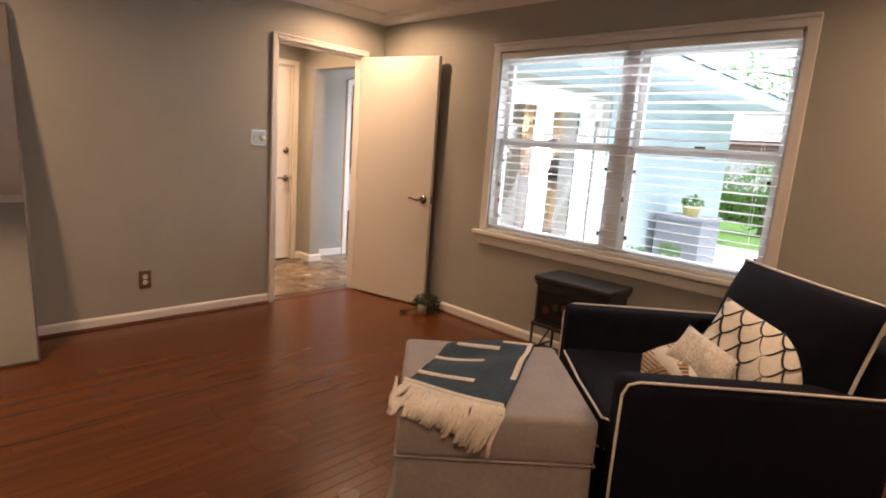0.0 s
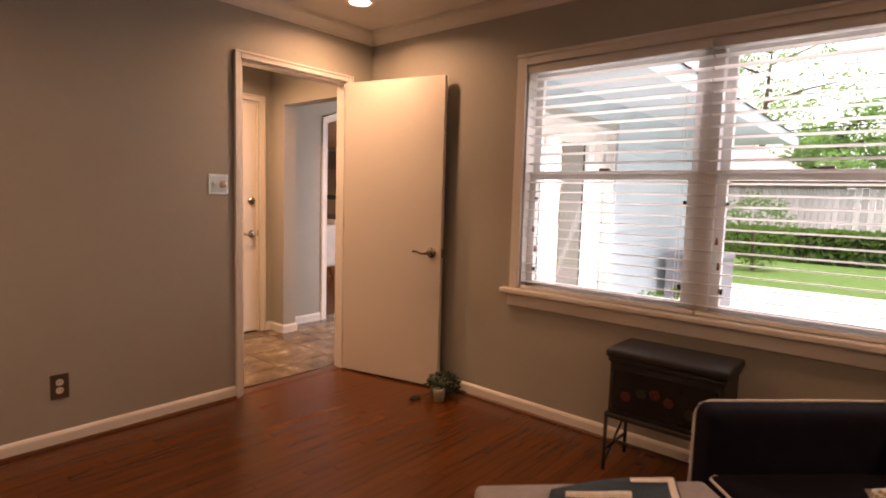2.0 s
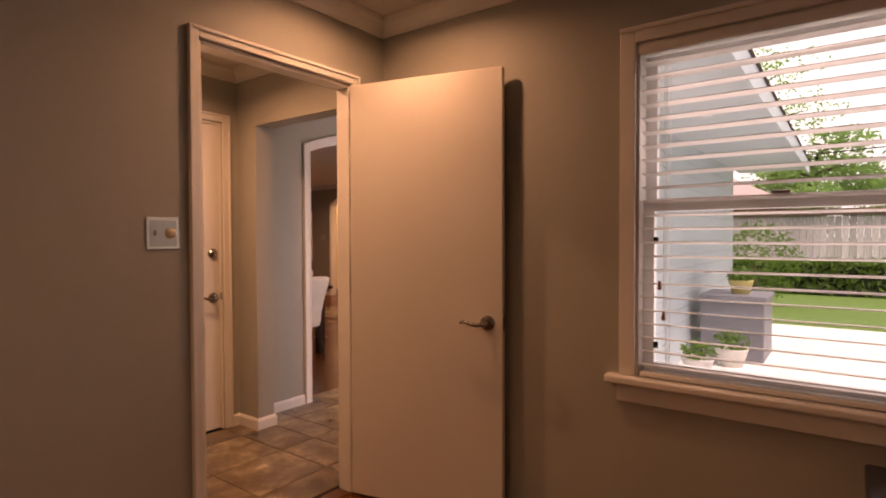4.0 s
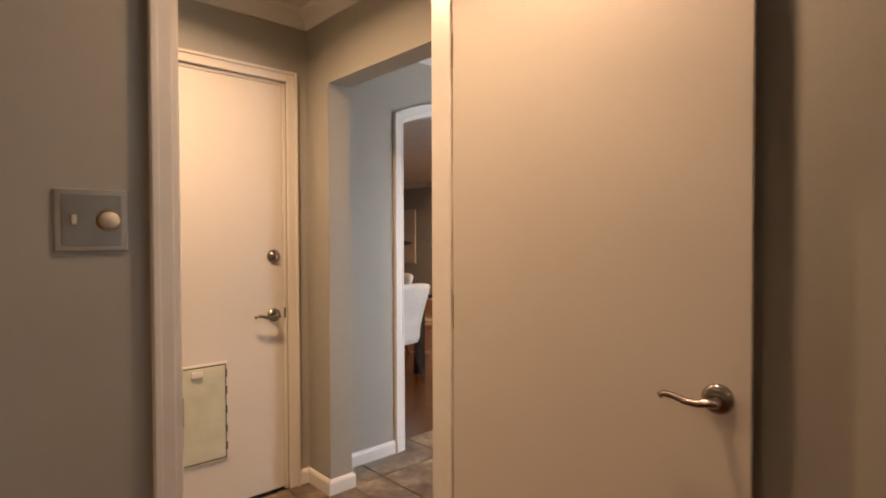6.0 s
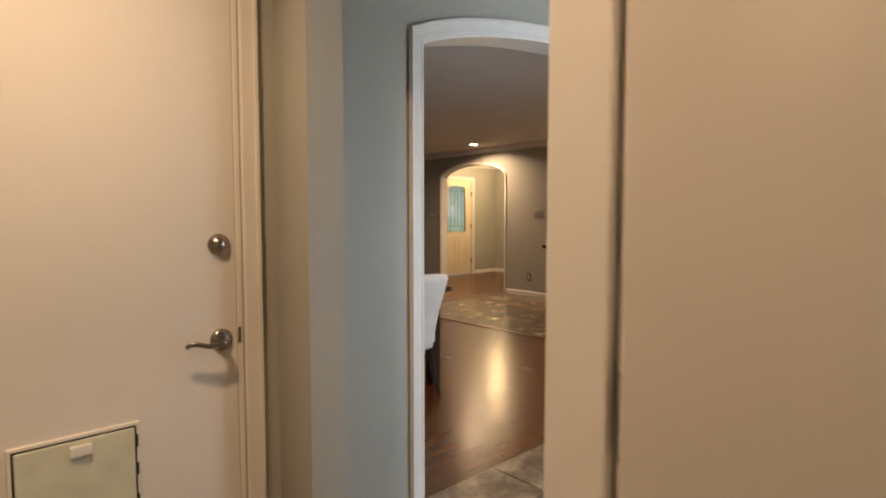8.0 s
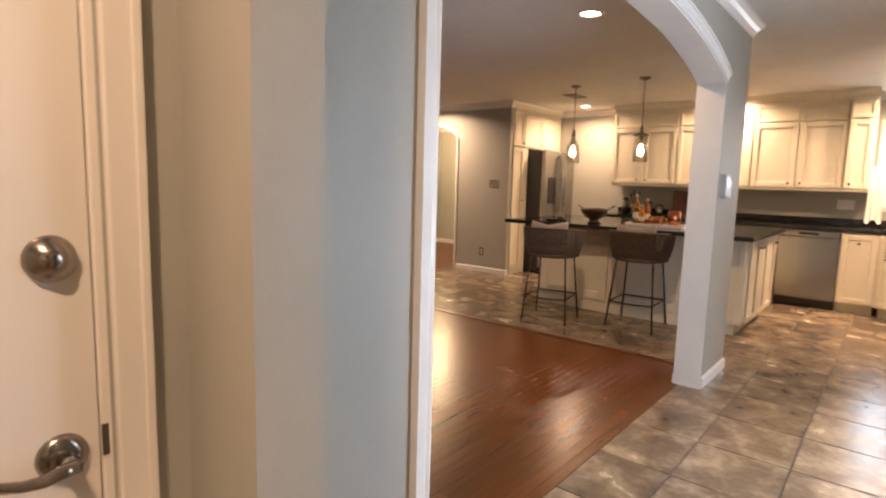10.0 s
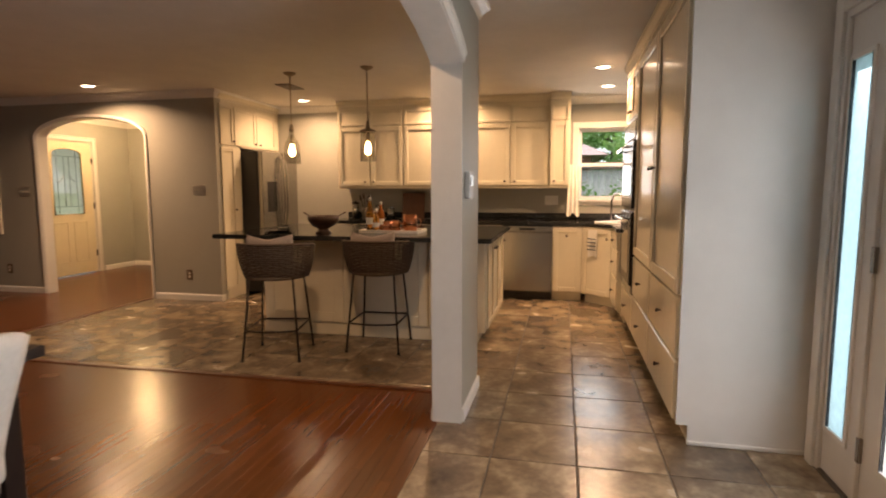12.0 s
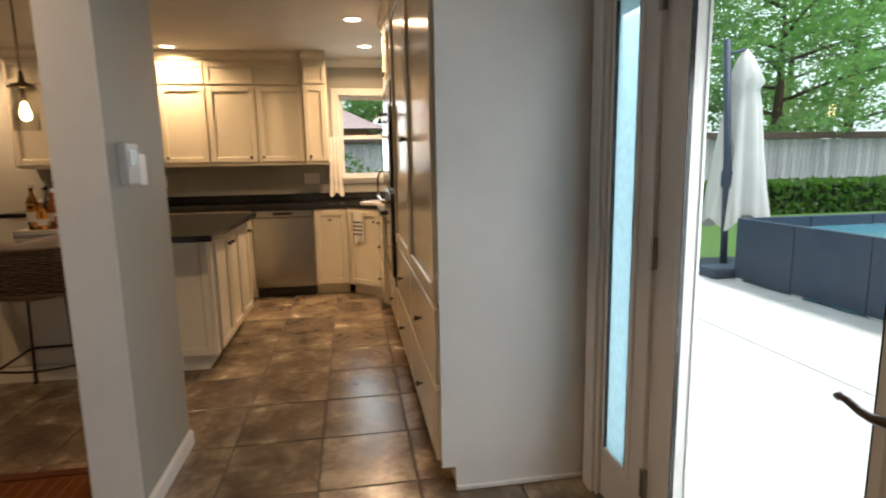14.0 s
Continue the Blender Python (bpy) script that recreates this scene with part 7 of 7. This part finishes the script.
# ---------------------------------------------------------------- floors, piece by piece
def strip_floor(name, x0, x1, y0, y1, pitch, label, parts, cut=None):
    fl = thing(name, Matrix(), label, "floor", kind="structure")
    rng = random.Random(5)
    meshes = {}
    joined = ([], [])
    row = 0
    y = y0
    while y < y1 - 1e-6:
        x = x0 - rng.uniform(0.0, 1.2)
        while x < x1:
            ln = rng.choice((0.6, 0.9, 1.2, 1.5, 1.8))
            a, b = max(x, x0), min(x + ln, x1)
            yb = min(y + pitch, y1)
            x += ln
            if b - a < 0.02:
                continue
            if cut:
                b = min(b, cut(y + 1e-4))
                if b - a < 0.02:
                    continue
            drop = rng.uniform(0, 0.0006)
            if parts(a, b, y):
                key = round(b - a, 3), round(yb - y, 4)
                if key not in meshes:
                    g, h = 0.0003, 0.0009
                    bm = bmesh.new()
                    L, W = b - a, yb - y
                    lo = [bm.verts.new(v) for v in ((g, g, -0.018), (L - g, g, -0.018), (L - g, W - g, -0.018), (g, W - g, -0.018))]
                    mi = [bm.verts.new(v) for v in ((g, g, -h), (L - g, g, -h), (L - g, W - g, -h), (g, W - g, -h))]
                    hi = [bm.verts.new(v) for v in ((g + h, g + h, 0), (L - g - h, g + h, 0), (L - g - h, W - g - h, 0), (g + h, W - g - h, 0))]
                    for p, q in ((lo, mi), (mi, hi)):
                        for i in range(4):
                            bm.faces.new((p[i], p[(i + 1) % 4], q[(i + 1) % 4], q[i]))
                    bm.faces.new(hi)
                    meshes[key] = mesh_of("plank", bm, OAK)
                o = new("plank", meshes[key])
                o.parent = fl
                o.matrix_basis = Matrix.Translation((a, y, -drop))
            else:
                v, f = joined
                n = len(v)
                g = 0.0008
                for zz, gg in ((-0.012, 0), (-drop, g)):
                    v += [(a + gg, y + gg, zz), (b - gg, y + gg, zz), (b - gg, yb - gg, zz), (a + gg, yb - gg, zz)]
                f += [(n + 4, n + 5, n + 6, n + 7)] + [(n + i, n + (i + 1) % 4, n + 4 + (i + 1) % 4, n + 4 + i) for i in range(4)]
        y += pitch
        row += 1
    if joined[0]:
        me = bpy.data.meshes.new("planks")
        me.from_pydata(*[joined[0], [], joined[1]])
        me.materials.append(OAK_FAR)
        o = new("planks", me)
        o.parent = fl
        tagged(o, "narrow oak strips", kind="stuff")


strip_floor("floor_sitting_room", ROOM_X0, 0.0, ROOM_Y0, 0.0, 0.0572, "red-brown stained oak strip floor with satin varnish", lambda a, b, y: y > -2.75 and b > -3.4)
strip_floor("floor_dining_room", -2.38, 6.08, 1.502, 9.3, 0.0572, "red-brown stained oak strip floor, glossy under lamps", lambda a, b, y: y < 3.6 and b > 1.2 and a < 3.8, lambda y: 3.78 if y < 5.64 else 99.0)
strip_floor("floor_entry", 6.08, 8.6, 5.52, 8.12, 0.0572, "red-brown stained oak strip floor", lambda a, b, y: False)


def tile_floor(name, spots, label):
    fl = thing(name, Matrix(), label, "floor", kind="structure")
    meshes = {}
    for x0, x1, y0, y1 in spots:
        key = round(x1 - x0, 3), round(y1 - y0, 3)
        if key not in meshes:
            L, W = key
            g, h = 0.0035, 0.003
            bm = bmesh.new()
            lo = [bm.verts.new(v) for v in ((g, g, -0.018), (L - g, g, -0.018), (L - g, W - g, -0.018), (g, W - g, -0.018))]
            mi = [bm.verts.new(v) for v in ((g, g, -h), (L - g, g, -h), (L - g, W - g, -h), (g, W - g, -h))]
            hi = [bm.verts.new(v) for v in ((g + h, g + h, 0), (L - g - h, g + h, 0), (L - g - h, W - g - h, 0), (g + h, W - g - h, 0))]
            for p, q in ((lo, mi), (mi, hi)):
                for i in range(4):
                    bm.faces.new((p[i], p[(i + 1) % 4], q[(i + 1) % 4], q[i]))
            bm.faces.new(hi)
            meshes[key] = mesh_of("tile", bm, TILE)
        o = new("tile", meshes[key])
        o.parent = fl
        o.matrix_basis = Matrix.Translation((x0, y0, random.uniform(-0.0006, 0.0004)))
    gr = part("grout", box(min(s[0] for s in spots), max(s[1] for s in spots), min(s[2] for s in spots), max(s[3] for s in spots), -0.019, -0.0045), GROUT, fl)
    return fl


TX, TY = 0.442, 0.41
GX = [2.985 + TX * i for i in range(-12, 12)]
GY = [0.75 + TY * i for i in range(-3, 14)]


def lay(x0, x1, y0, y1):
    xs = [x0] + [g for g in GX if x0 + 0.02 < g < x1 - 0.02] + [x1]
    ys = [y0] + [g for g in GY if y0 + 0.02 < g < y1 - 0.02] + [y1]
    return [(a, b, c, d) for a, b in zip(xs, xs[1:]) for c, d in zip(ys, ys[1:])]


tile_floor("floor_hall", lay(-1.78, 0.145, 0.12, 1.37), "grey-brown slate-look tile floor in the hall")
tile_floor("floor_passage", lay(0.145, 3.869, -0.34, 1.505), "grey-brown slate-look square tile floor")
tile_floor("floor_kitchen", lay(3.869, 7.52, -0.34, 5.65), "grey-brown slate-look square tile floor")
tile_floor("floor_kitchen_edge", lay(3.78, 3.869, 1.505, 5.65), "narrow cut slate-look tiles along the oak floor")
st1 = part("trim", box(3.755, 3.805, 1.53, 5.675, -0.002, 0.007, bevel=0.003), SHOE_WOOD)
tagged(st1, "dark wooden strip between oak and tile", "threshold", kind="structure")
st2 = part("trim", box(3.805, 6.08, 5.635, 5.675, -0.002, 0.007, bevel=0.003), SHOE_WOOD)
tagged(st2, "dark wooden strip between oak and tile", "threshold", kind="structure")
